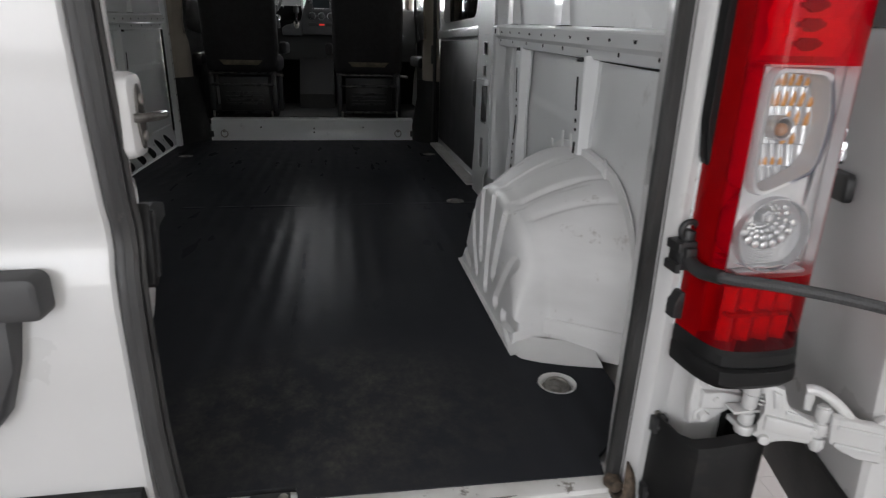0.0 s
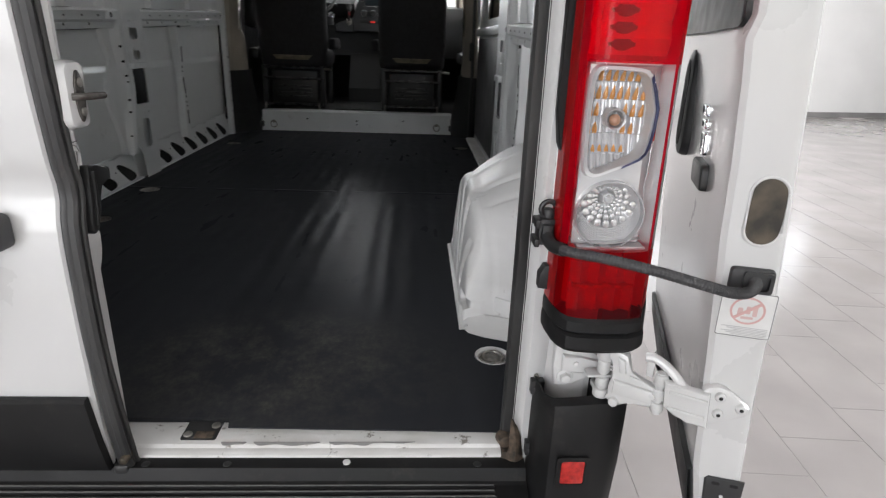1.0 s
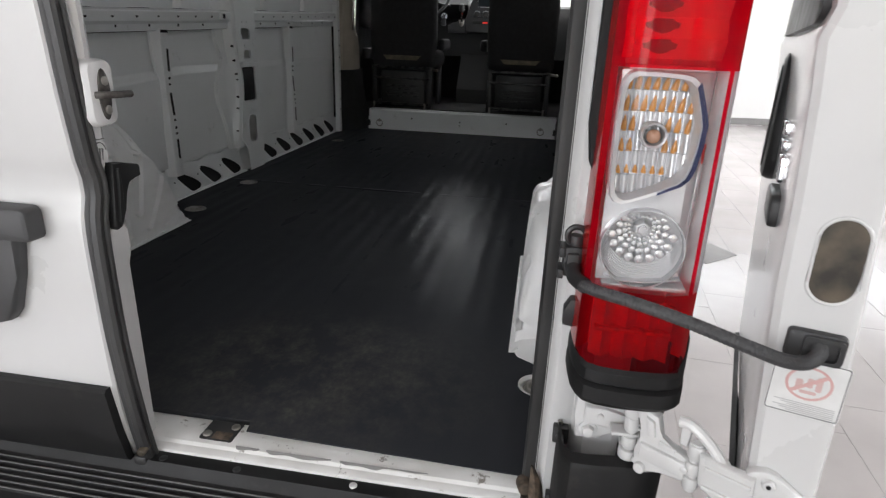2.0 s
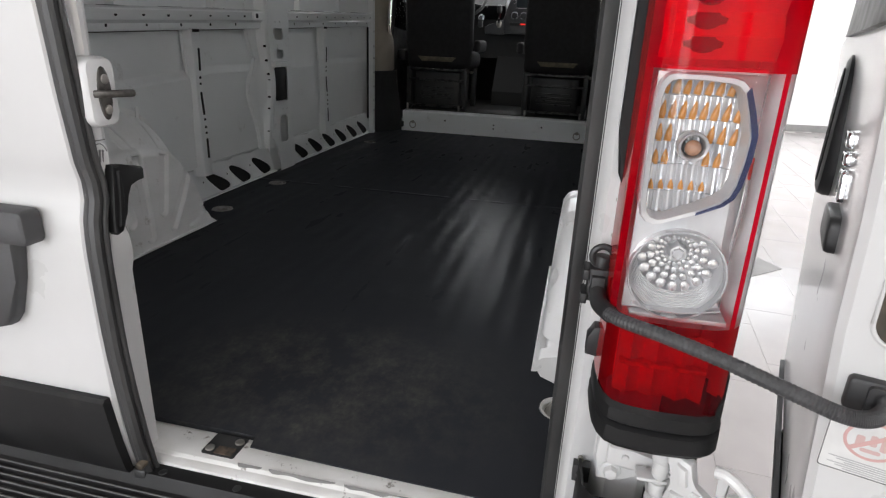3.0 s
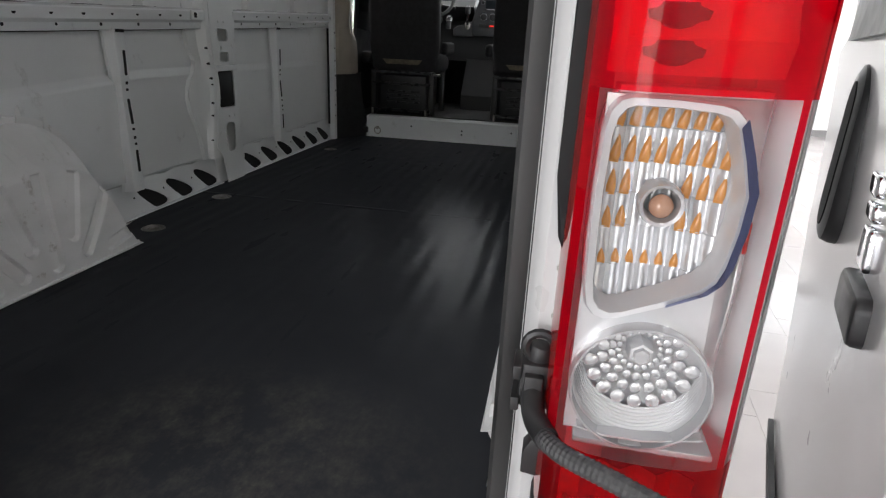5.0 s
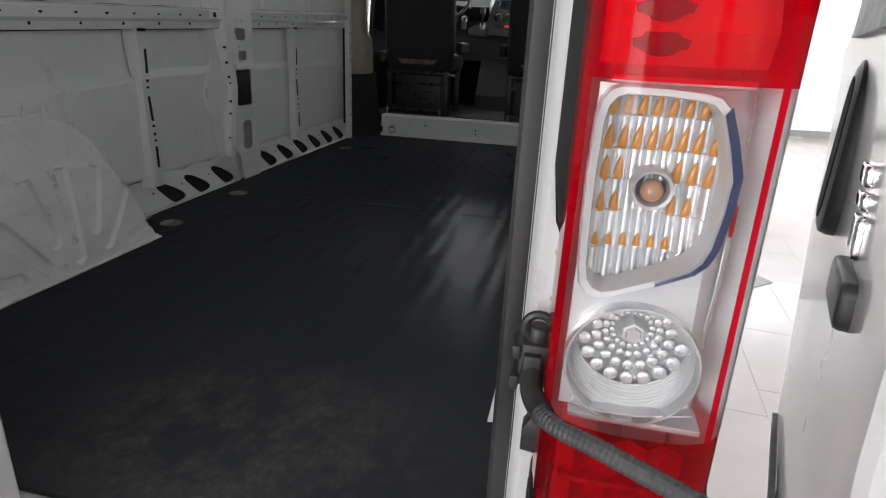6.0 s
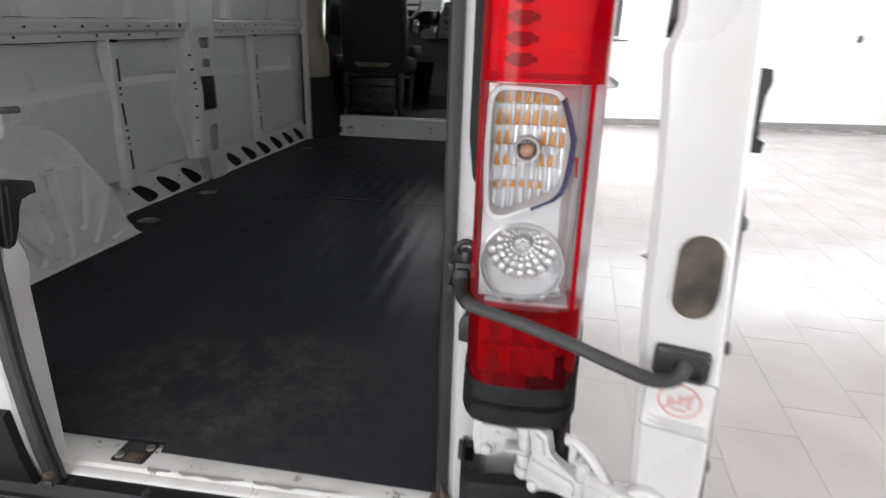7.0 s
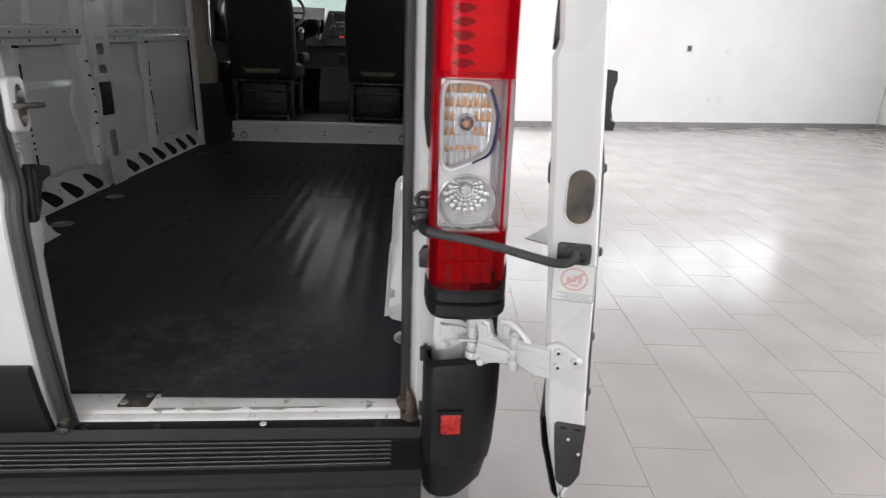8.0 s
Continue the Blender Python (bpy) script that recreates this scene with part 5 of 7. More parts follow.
    part("hub_cap", cyl((cx, -0.0955, hz), (cx, -0.0985, hz), 0.0075, 0.006, seg=6), BOWL, lamp)
    chord = []
    for j in range(17):
        line = []
        for q in range(21):
            x = 0.0482 * (q - 10) / 10
            top = hz - math.sqrt(max(0.0, 0.0440 ** 2 - x * x))
            low = cz - math.sqrt(max(0.0, 0.0485 ** 2 - x * x))
            line.append((cx + x, -0.0985 - 0.0012 * (j % 2), top + (low - top) * j / 16))
        chord.append(line)
    part("frosted_chord", sheet(chord), SATIN, lamp, "finely ribbed lower part of the reversing lamp", angle=10)
    part("lamp_screw", cyl((X(0.866), -0.080, 1.020), (X(0.866), -0.102, 1.020), 0.006, seg=12, bevel=0.001), SATIN, lamp)
    part("lower_tray", sheet([[(X(x), y, 1.009 + 0.010 * abs(x - 0.815) / 0.05) for x in (0.778, 0.80, 0.83, 0.872)] for y in (-0.060, -0.112)], 0.0015), FACE, lamp)
    # plastic base under the lamp
    rows = []
    for z, g in ((0.892, 0.000), (0.886, 0.006), (0.870, 0.007), (0.866, 0.002), (0.862, 0.009), (0.842, 0.010), (0.834, 0.004), (0.832, -0.02)):
        rows.append([(s * (x + g * 0.6 * (1 if x > 0.8 else -0.4)), y - g * (1 if y < -0.06 else 0.2), z) for x, y in LAMP_LINE])
    ear = [[(s * (LAMP_LINE[i][0] + 0.0055), LAMP_LINE[i][1] + d, z + 0.055 * max(0.0, (i - 11) / 4) * t) for i in (11, 12, 13, 14, 15)] for z, t, d in ((0.868, 0.0, -0.004), (0.888, 0.4, -0.003), (0.896, 1.0, -0.001))]
    part("base_ear", sheet(ear, 0.002), BUMPER, lamp)
    part("lamp_base", sheet(rows, 0.003), BUMPER, lamp, "dark grey plastic moulding under the lamp")


for s in (-1, 1):
    tail_lamp(s)
part("hinge_recess", box((-0.885, -0.055, 0.655), (-0.755, -0.020, 0.86), 0.01), PAINT, van)


# ---- closed left rear door ----
DOOR_Z = [(0.505, 0.030), (0.53, 0.018), (0.60, 0.010), (0.70, 0.004), (0.85, 0.0), (0.97, 0.0), (1.01, 0.004), (1.04, 0.013), (1.07, 0.013), (1.10, 0.006), (1.20, -0.003), (1.35, -0.011), (1.7, -0.004), (2.0, 0.02), (2.29, 0.05)]


def skin_y(z):
    for (z0, a), (z1, b) in zip(DOOR_Z, DOOR_Z[1:]):
        if z <= z1:
            return -0.056 + a + (b - a) * max(0.0, (z - z0) / (z1 - z0))
    return 0.0


left_door = part("closed_rear_door", sheet([[(x, skin_y(z) + 0.10 * max(0.0, (-x - 0.70) / 0.18) ** 2, z) for x in (-0.80, -0.76, -0.72, -0.66, -0.45, -0.25, -0.12, -0.05)] + [(-0.034, skin_y(z) + 0.001, z), (-0.029, skin_y(z) + 0.005, z), (-0.029, skin_y(z) + 0.012, z), (-0.034, skin_y(z) + 0.018, z)]
                 for z in [0.507, 0.52, 0.56, 0.62, 0.70, 0.80, 0.90, 0.97, 0.99, 1.01, 1.02, 1.03, 1.04, 1.055, 1.07, 1.08, 1.09, 1.10, 1.12, 1.16, 1.20, 1.28, 1.35, 1.5, 1.7, 1.85, 2.0, 2.15, 2.29]], 0.0), PAINT, van, "closed white rear door with a dark grey plate lamp housing")
def edge_in(z):
    """The inner edge stands further back below the handle."""
    return 0.019 * max(0.0, min(1.0, (0.97 - z) / 0.07))


part("inner_panel", sheet([[(x - edge_in(z) * g, y, z) for x, y, g in ((-0.034, skin_y(z) + 0.018, 0), (-0.018, skin_y(z) + 0.026, 0.6), (-0.006, -0.024 + 0.02 * max(0, (0.62 - z) / 0.1), 1), (-0.003, -0.016 - 0.006 * min(1.0, max(0.0, (z - 1.0) / 0.2)), 1),
                            (-0.003, 0.026 - 0.040 * min(1.0, max(0.0, (z - 0.93) / 0.10)), 1), (-0.012, 0.034 - 0.034 * min(1.0, max(0.0, (z - 0.93) / 0.10)), 1), (-0.10, 0.034, 0), (-0.70, 0.034, 0))]
                           for z in (0.525, 0.56, 0.62, 0.75, 0.9, 0.92, 0.94, 0.97, 1.0, 1.03, 1.06, 1.1, 1.2, 1.4, 1.7, 2.0, 2.27)], 0.0), PAINT, left_door)
zs = [0.512 + 1.76 * k / 60 for k in range(61)]
part("door_seal", sweep([Vector((-0.0130 + 0.010 * max(0.0, min(1.0, (0.78 - z) / 0.22)), skin_y(z) + 0.004, z)) for z in zs], [(-0.0135, -0.003), (-0.009, -0.008), (-0.001, -0.0095), (0.003, -0.0075), (0.009, -0.008), (0.0135, -0.004), (0.0135, 0.003), (0.004, 0.007), (-0.012, 0.006)], up=(0, 1, 0)), RUBBER, left_door, "grey rubber weather strip with worn dirty foot")
part("seal_lip", sweep([Vector((0.0010 + 0.010 * max(0.0, min(1.0, (0.78 - z) / 0.22)), skin_y(z) + 0.0135, z)) for z in zs], disc_section(0.0045, 8), up=(0, 1, 0)), DARKSEAL, left_door)
part("seal_foot", box((-0.024, -0.046, 0.508), (0.004, -0.018, 0.536), 0.006), RUBBER, left_door, "dirty end cap of the seal")
part("seal_foot_roll", cyl((0.002, -0.056, 0.553), (0.003, -0.030, 0.556), 0.008, 0.007, seg=16, bevel=0.003), WAX, left_door, "rusty brown end of the door seal")
cladding_rows = []
for z, d in ((0.690, 0.0), (0.690, 0.010), (0.684, 0.016), (0.60, 0.017), (0.54, 0.016), (0.530, 0.012), (0.528, 0.0)):
    cladding_rows.append([(x + (0.012 * (0.69 - z) / 0.15 if x > -0.1 else 0), skin_y(z) - d * (1 if x < -0.0383 else 0.0), z) for x in (-0.70, -0.4, -0.2, -0.10, -0.041, -0.0385, -0.038)])
part("door_cladding", sheet(cladding_rows, 0.0), BUMPER, left_door, "black plastic lower cladding")
part("plate_lamp_bar", prism(rounded(-0.66, 0.968, -0.098, 1.024, 0.012), lambda a, b, h: (a, skin_y(0.95) - 0.001 - h, b), 0.034, 0.008), GREYTRIM, left_door, "dark grey plastic bar")
housing = [(-0.62, 0.972), (-0.136, 0.972), (-0.150, 0.90), (-0.172, 0.835), (-0.188, 0.815), (-0.210, 0.808), (-0.56, 0.808), (-0.60, 0.84)]
part("plate_housing", prism(housing, lambda a, b, h: (a, skin_y(0.9) - 0.001 - h, b), 0.022, 0.008), GREYTRIM, left_door, "dark grey plastic housing")
for x, z in ((-0.186, 0.945), (-0.206, 0.855)):
    part("plug_cap", cyl((x, skin_y(0.9) - 0.022, z), (x, skin_y(0.9) - 0.0255, z), 0.009, seg=18, bevel=0.001), GREYTRIM, left_door)
# striker block, inner handle and label on the edge of the closed door
block = part("striker_block", prism(rounded(-0.046, 1.150, 0.010, 1.250, 0.016), lambda a, b, h: (-0.012 + h, a, b), 0.030, 0.011), PAINT, left_door, "white striker block with a steel bolt")
part("striker_plate", prism([(-0.002 + 0.012 * math.cos(t), 1.197 + 0.038 * math.sin(t)) for t in [2 * math.pi * k / 20 for k in range(20)]], lambda a, b, h: (0.0175 + h, a - 0.018, b + 0.002), 0.003, 0.001), DARKSTEEL, block)
for z in (1.219, 1.176):
    part("screw", cyl((0.020, -0.019, z), (0.0235, -0.019, z), 0.0072, seg=14, bevel=0.002), STEEL, block)
part("striker_bolt", tube([(0.016, -0.036, 1.199), (0.028, -0.029, 1.199), (0.035, -0.010, 1.199), (0.036, 0.016, 1.198)], 0.0055, 5, 10), DARKSTEEL, block, "worn steel striker bolt")
part("inner_handle", prism([(-0.018, 1.092), (0.004, 1.089), (0.043, 1.079), (0.046, 1.075), (0.045, 1.058), (0.010, 1.058), (0.004, 1.038), (-0.003, 1.012), (-0.009, 0.994), (-0.015, 0.985), (-0.026, 0.982), (-0.031, 0.988), (-0.030, 1.006), (-0.024, 1.050)], lambda a, b, h: (-0.003 + h, a, b), 0.015, 0.004), BUMPER, left_door, "black plastic inner release handle")
part("handle_ridge", prism([(-0.014, 1.082), (-0.009, 1.082), (-0.008, 1.045), (-0.013, 1.018), (-0.019, 0.996), (-0.024, 0.996), (-0.019, 1.030), (-0.015, 1.060)], lambda a, b, h: (0.0115 + h, a, b), 0.005, 0.002), BUMPER, left_door)
sticker = part("warning_label", prism(rounded(-0.043, 1.086, -0.009, 1.126, 0.012), lambda a, b, h: (-0.0022 + h, a, b), 0.0006), LABELWHITE, left_door, "small white warning label with dark marks")
for k in range(3):
    part("label_print", prism([(-0.034 + 0.006 * k, 1.098), (-0.030 + 0.0045 * k, 1.096), (-0.029 + 0.006 * k, 1.114 + 0.002 * (k == 1)), (-0.033 + 0.006 * k, 1.116)], lambda a, b, h: (-0.0014 + h, a, b), 0.0004), LABELBLACK, sticker)
part("label_print", tube([(-0.001, -0.026 + 0.015 * math.cos(t), 1.106 + 0.019 * math.sin(t)) for t in [0.3 + 0.25 * k for k in range(11)]], 0.0009, 1, 6), LABELBLACK, sticker)
part("edge_screw", cyl((-0.006, -0.024, 1.047), (0.0015, -0.024, 1.047), 0.006, seg=12, bevel=0.001), STEEL, left_door)
part("edge_seam", box((-0.012, -0.048, 1.1285), (-0.0025, -0.010, 1.1300), 0), LABELBLACK, left_door)
part("window_pane", prism(rounded(-0.64, 1.42, -0.12, 2.1, 0.06), lambda a, b, h: (a, skin_y(b) - 0.002 - h, b), 0.004), TINT, left_door, "dark tinted rear window")

# ---- open right rear door, swung back beside the van ----
DOOR_ANGLE = 17.0
HINGE_END = Vector((0.999, -0.205, 0))
du = Vector((math.sin(radians(DOOR_ANGLE)), math.cos(radians(DOOR_ANGLE)), 0))
dn = Vector((-du.y, du.x, 0))


def on_door(u, n, z):
    return HINGE_END + du * u + dn * n + Vector((0, 0, z))


def end_span(z):
    """Left and right edge of the door's hinge end at a height (across the thickness)."""
    pts = [(0.465, -0.022, -0.030), (0.51, -0.012, -0.046), (0.54, -0.004, -0.059), (0.60, 0.010, -0.060), (0.67, 0.022, -0.055), (0.80, 0.031, -0.048), (0.95, 0.042, -0.044), (1.05, 0.050, -0.038), (1.15, 0.054, -0.031), (1.26, 0.062, -0.024), (1.31, 0.067, -0.021), (1.335, 0.058, -0.019), (1.40, 0.063, -0.014), (1.7, 0.060, -0.012), (2.0, 0.05, -0.014), (2.28, 0.028, -0.020)]
    for (z0, a0, b0), (z1, a1, b1) in zip(pts, pts[1:]):
        if z <= z1:
            k = max(0.0, (z - z0) / (z1 - z0))
            return a0 + (a1 - a0) * k, b0 + (b1 - b0) * k
    return pts[-1][1:]


DW = 0.74
door_zs = [0.468, 0.51, 0.54, 0.57, 0.60, 0.67, 0.74, 0.80, 0.88, 0.95, 1.0, 1.05, 1.1, 1.15, 1.2, 1.26, 1.29, 1.31, 1.34, 1.40, 1.55, 1.7, 1.85, 2.0, 2.15, 2.28]
rows = []
for z in door_zs:
    a, b = end_span(z)
    ring_pts = [(0.020, a), (0.006, a - 0.002), (0.0, a - 0.010), (0.0, 0.5 * (a + b)), (0.0, b + 0.014), (0.004, b + 0.005), (0.012, b + 0.001), (0.06, b), (0.085, b), (0.30, b), (0.64, b), (DW - 0.05, b), (DW - 0.02, b + 0.012), (DW - 0.005, b + 0.03), (DW - 0.002, a - 0.014), (DW, a - 0.006), (DW - 0.004, a), (0.55, a - 0.003), (0.30, a - 0.003), (0.12, a - 0.001)]
    rows.append([on_door(u, n, z) for u, n in ring_pts])
bm = sheet(rows, closed=True)
bm.verts.ensure_lookup_table()
k = len(rows[0])
bm.faces.new(bm.verts[:k][::-1])
bm.faces.new(bm.verts[-k:])
right_door = part("open_rear_door", bm, PAINT, van, "open white rear door with a brown oval opening in its edge")
part("oval_opening", prism([(-0.001 + 0.0225 * math.cos(t), 1.092 + (0.0245 if math.sin(t) > 0 else -0.0245) + 0.0225 * math.sin(t)) for t in [2 * math.pi * (k + 0.5) / 28 for k in range(28)]], lambda a, b, h: tuple(on_door(-h, a, b)), 0.0012), WAX, right_door, "oval opening with brown wax film")
oval = [(-0.001 + 0.0235 * math.cos(t), 1.092 + (0.0245 if math.sin(t) > 0 else -0.0245) + 0.0235 * math.sin(t)) for t in [2 * math.pi * (k + 0.5) / 28 for k in range(28)]]
part("oval_rim", tube([on_door(-0.001, a, b) for a, b in oval + oval[:1]], 0.0022, 1, 8), PAINT, right_door)
boot = part("cable_boot", prism(rounded(-0.030, 0.976, 0.028, 1.012, 0.006), lambda a, b, h: tuple(on_door(-h, a, b)), 0.010, 0.004), BLACK, right_door, "black rubber cable boot")
part("boot_socket", plate(rounded(-0.027, 0.979, 0.012, 1.009, 0.005), [rounded(-0.022, 0.983, 0.007, 1.005, 0.005)], lambda a, b, h: tuple(on_door(-0.010 - h, a, b)), 0.006), BLACK, boot)
def on_edge(raise_by):
    return lambda a, b, h: tuple(on_door(-raise_by - h, a, b))


label = part("caution_label", prism(rounded(-0.042, 0.9040, 0.032, 0.9745, 0.003), on_edge(0.0), 0.0010), LABELWHITE, right_door, "white caution label with a red prohibition ring")
part("label_border", plate(rounded(-0.0415, 0.9045, 0.0315, 0.9740, 0.003), [rounded(-0.0405, 0.9055, 0.0305, 0.9730, 0.003)], on_edge(0.0010), 0.0004), LABELBLACK, label)
part("prohibition_ring", plate(ring(-0.006, 0.9460, 0.0235, 28, 0.9), [ring(-0.006, 0.9460, 0.0205, 28, 0.9)], on_edge(0.0010), 0.0005), LABELRED, label, "red prohibition ring")
part("prohibition_bar", prism([(-0.024, 0.9570), (-0.021, 0.9600), (0.012, 0.9350), (0.009, 0.9320)], on_edge(0.0010), 0.0006), LABELRED, label)
for a0, b0, a1, b1 in ((-0.019, 0.938, -0.013, 0.956), (-0.010, 0.941, -0.004, 0.953), (0.000, 0.938, 0.007, 0.950), (-0.015, 0.933, 0.002, 0.937)):
    part("print_mark", prism(rounded(a0, b0, a1, b1, 0.002), on_edge(0.0010), 0.0004), LABELPALE, label)
for k in range(6):
    w = 0.024 - 0.007 * (k % 3)
    part("print_bar", prism([(-0.037, 0.9192 - 0.0024 * k), (w, 0.9192 - 0.0024 * k), (w, 0.9202 - 0.0024 * k), (-0.037, 0.9202 - 0.0024 * k)], on_edge(0.0010), 0.0004), LABELGREY, label)
# end cap of the lower cladding
part("cladding", sheet([[on_door(u, end_span(z)[0] + d, z) for u in (0.0, 0.01, 0.2, 0.5, DW)] for z, d in ((0.662, 0.0), (0.660, 0.009), (0.60, 0.011), (0.49, 0.009), (0.478, 0.0))], 0.002), BUMPER, right_door, "black plastic lower cladding")
cap = [(-0.058, 0.655), (-0.004, 0.655), (0.001, 0.649), (-0.003, 0.60), (-0.012, 0.525), (-0.018, 0.516), (-0.026, 0.515), (-0.036, 0.509), (-0.046, 0.520), (-0.057, 0.545)]
part("lower_cap", prism(cap, lambda a, b, h: tuple(on_door(-h, a, b)), 0.004, 0.002), BLACK, right_door, "black plastic end cap")
for a, b in ((-0.028, 0.622), (-0.050, 0.592)):
    part("pin", cyl(on_door(-0.003, a, b), on_door(-0.0055, a, b), 0.003, seg=8), LABELWHITE, right_door)
for a in (-0.043, -0.016):
    part("cap_slot", prism(rounded(a - 0.006, 0.643, a + 0.006, 0.648, 0.002), lambda x, b, h: tuple(on_door(-0.004 - h, x, b)), 0.001), SHADE_BLACK, right_door)
# inner side of the open door: lining board with pins, round hole, pull
part("lining_board", prism(rounded(0.10, 0.60, 0.66, 1.16, 0.05), lambda a, b, h: tuple(on_door(a, end_span(b)[1] - 0.001 - h, b)), 0.005, 0.002), BOARD, right_door, "dark grey lining board with push pins")
for u, z in ((0.14, 1.12), (0.36, 1.13), (0.60, 1.12), (0.13, 0.96), (0.62, 0.96), (0.13, 0.78), (0.62, 0.78), (0.15, 0.64), (0.36, 0.63), (0.60, 0.64)):
    n = end_span(z)[1] - 0.006
    part("push_pin", cyl(on_door(u, n, z), on_door(u, n - 0.006, z), 0.011, 0.007, seg=14, bevel=0.002), BOARD, right_door)
part("round_hole", cyl(on_door(0.17, end_span(1.29)[1] + 0.002, 1.29), on_door(0.17, end_span(1.29)[1] - 0.001, 1.29), 0.011, seg=18), SHADE_BLACK, right_door)
part("hole_dimple", plate(ring(0.17, 1.29, 0.034, 24), [ring(0.17, 1.29, 0.026, 24)], lambda a, b, h: tuple(on_door(a, end_span(1.29)[1] - h, b)), 0.002), PAINT, right_door)
part("door_pull", prism([(z, -n) for z, n in ((1.115, 0.0), (1.115, 0.038), (1.135, 0.042), (1.140, 0.030), (1.165, 0.026), (1.205, 0.030), (1.222, 0.036), (1.240, 0.042), (1.262, 0.040), (1.268, 0.0))], lambda z, n, h: tuple(on_door(0.60 + h, end_span(z)[1] + n - 0.001, z + 0.025)), 0.05, 0.006), GREYTRIM, right_door, "dark grey plastic door pull")
# outer side: long black handle, bright badge shapes, lower black grip, dark window
HANDLE_U, HANDLE_Z = 0.44, 1.195
oval_out = [(HANDLE_U + 0.044 * math.cos(t), HANDLE_Z + (0.060 if math.sin(t) > 0 else -0.060) + 0.044 * math.sin(t)) for t in [2 * math.pi * (k + 0.5) / 28 for k in range(28)]]
part("door_handle", prism(oval_out, lambda a, b, h: tuple(on_door(a, end_span(1.19)[0] - 0.014 + h, b)), 0.026, 0.012), BLACK, right_door, "tall oval black plastic outer door handle")
oval_in = [(HANDLE_U + (a - HANDLE_U) * 0.62, HANDLE_Z + (b - HANDLE_Z) * 0.80) for a, b in oval_out]
part("handle_recess", prism(oval_in, lambda a, b, h: tuple(on_door(a, end_span(1.19)[0] + 0.0122 + h, b)), 0.0012), SHADE_BLACK, right_door)
for z0, z1, u0, u1 in ((1.192, 1.212, 0.205, 0.24), (1.172, 1.188, 0.20, 0.235), (1.130, 1.168, 0.195, 0.23)):
    part("badge_bar", prism(rounded(u0, z0, u1, z1, 0.006), lambda a, b, h: tuple(on_door(a, end_span(b)[0] - 0.003 + h, b)), 0.008, 0.003), CHROME, right_door, "bright metal badge shape")
part("lower_grip", prism(rounded(0.15, 1.078, 0.25, 1.122, 0.012), lambda a, b, h: tuple(on_door(a, end_span(b)[0] - 0.003 + h, b)), 0.014, 0.005), BLACK, right_door)
part("window_pane", prism(rounded(0.03, 1.325, 0.66, 2.10, 0.02), lambda a, b, h: tuple(on_door(a, end_span(b)[0] - 0.002 + h, b)), 0.010), BLACK, right_door, "black glazed rear window panel")

# hinge
hinge = part("lower_hinge", prism([(0.768, 0.829), (0.800, 0.826), (0.808, 0.820), (0.817, 0.804), (0.836, 0.797), (0.859, 0.793), (0.860, 0.769), (0.832, 0.764), (0.816, 0.750), (0.806, 0.739), (0.773, 0.739), (0.769, 0.777)], lambda a, b, h: (a, -0.066 - h, b), 0.014, 0.004), PAINT, van, "white painted steel door hinge with knuckles")
part("base_rib", prism([(0.782, 0.802), (0.815, 0.797), (0.838, 0.791), (0.856, 0.789), (0.856, 0.773), (0.836, 0.769), (0.812, 0.766), (0.782, 0.771)], lambda a, b, h: (a, -0.079 - h, b), 0.009, 0.004), PAINT, hinge)
part("base_rib", prism([(0.806, 0.815), (0.818, 0.812), (0.822, 0.802), (0.812, 0.803)], lambda a, b, h: (a, -0.062 - h, b), 0.012, 0.003), PAINT, hinge)
for x, z, r in ((0.790, 0.817, 0.0095), (0.790, 0.756, 0.0105), (0.805, 0.786, 0.0055)):
    part("hinge_bolt", cyl((x, -0.080, z), (x, -0.091, z), r, r * 0.82, seg=6 if r > 0.006 else 12, bevel=0.0012), PAINT, hinge)
    part("washer", cyl((x, -0.079, z), (x, -0.0825, z), r * 1.35, seg=18, bevel=0.001), PAINT, hinge)
for z0, z1, r in ((0.808, 0.830, 0.0135), (0.784, 0.807, 0.0108), (0.756, 0.775, 0.0112), (0.738, 0.754, 0.0138)):
    part("knuckle", cyl((0.846, -0.108, z0), (0.846, -0.108, z1), r, seg=18, bevel=0.003), PAINT, hinge)
part("hinge_pin", cyl((0.846, -0.108, 0.735), (0.846, -0.108, 0.833), 0.0075, seg=12), PAINT, hinge)
part("knuckle_web", box((0.818, -0.116, 0.7765), (0.868, -0.092, 0.7815), 0.0015), PAINT, hinge)
part("knuckle_web", box((0.836, -0.104, 0.742), (0.852, -0.078, 0.752), 0.002), PAINT, hinge)
part("knuckle_cap", box((0.846, -0.120, 0.818), (0.868, -0.102, 0.832), 0.005), PAINT, hinge)
ldir, lout = Vector((0.84, -0.54, 0)).normalized(), Vector((-0.54, -0.84, 0)).normalized()


def on_link(a, b, h):
    return tuple(Vector((0.846, -0.108, 0)) + ldir * a + lout * h + Vector((0, 0, b)))


link = [(0.008, 0.833), (0.018, 0.836), (0.039, 0.831), (0.043, 0.815), (0.046, 0.802), (0.056, 0.797), (0.072, 0.793), (0.090, 0.790), (0.093, 0.758), (0.080, 0.751), (0.058, 0.751), (0.041, 0.750), (0.036, 0.738), (0.030, 0.736), (0.010, 0.745), (0.012, 0.754), (0.018, 0.768), (0.015, 0.790), (0.023, 0.808), (0.010, 0.817)]
part("hinge_link", prism(link, on_link, 0.015, 0.004), PAINT, hinge, "white painted cast hinge link")
part("link_rib", prism([(0.022, 0.786), (0.084, 0.784), (0.086, 0.762), (0.022, 0.760)], lambda a, b, h: on_link(a, b, h + 0.014), 0.007, 0.003), PAINT, hinge)
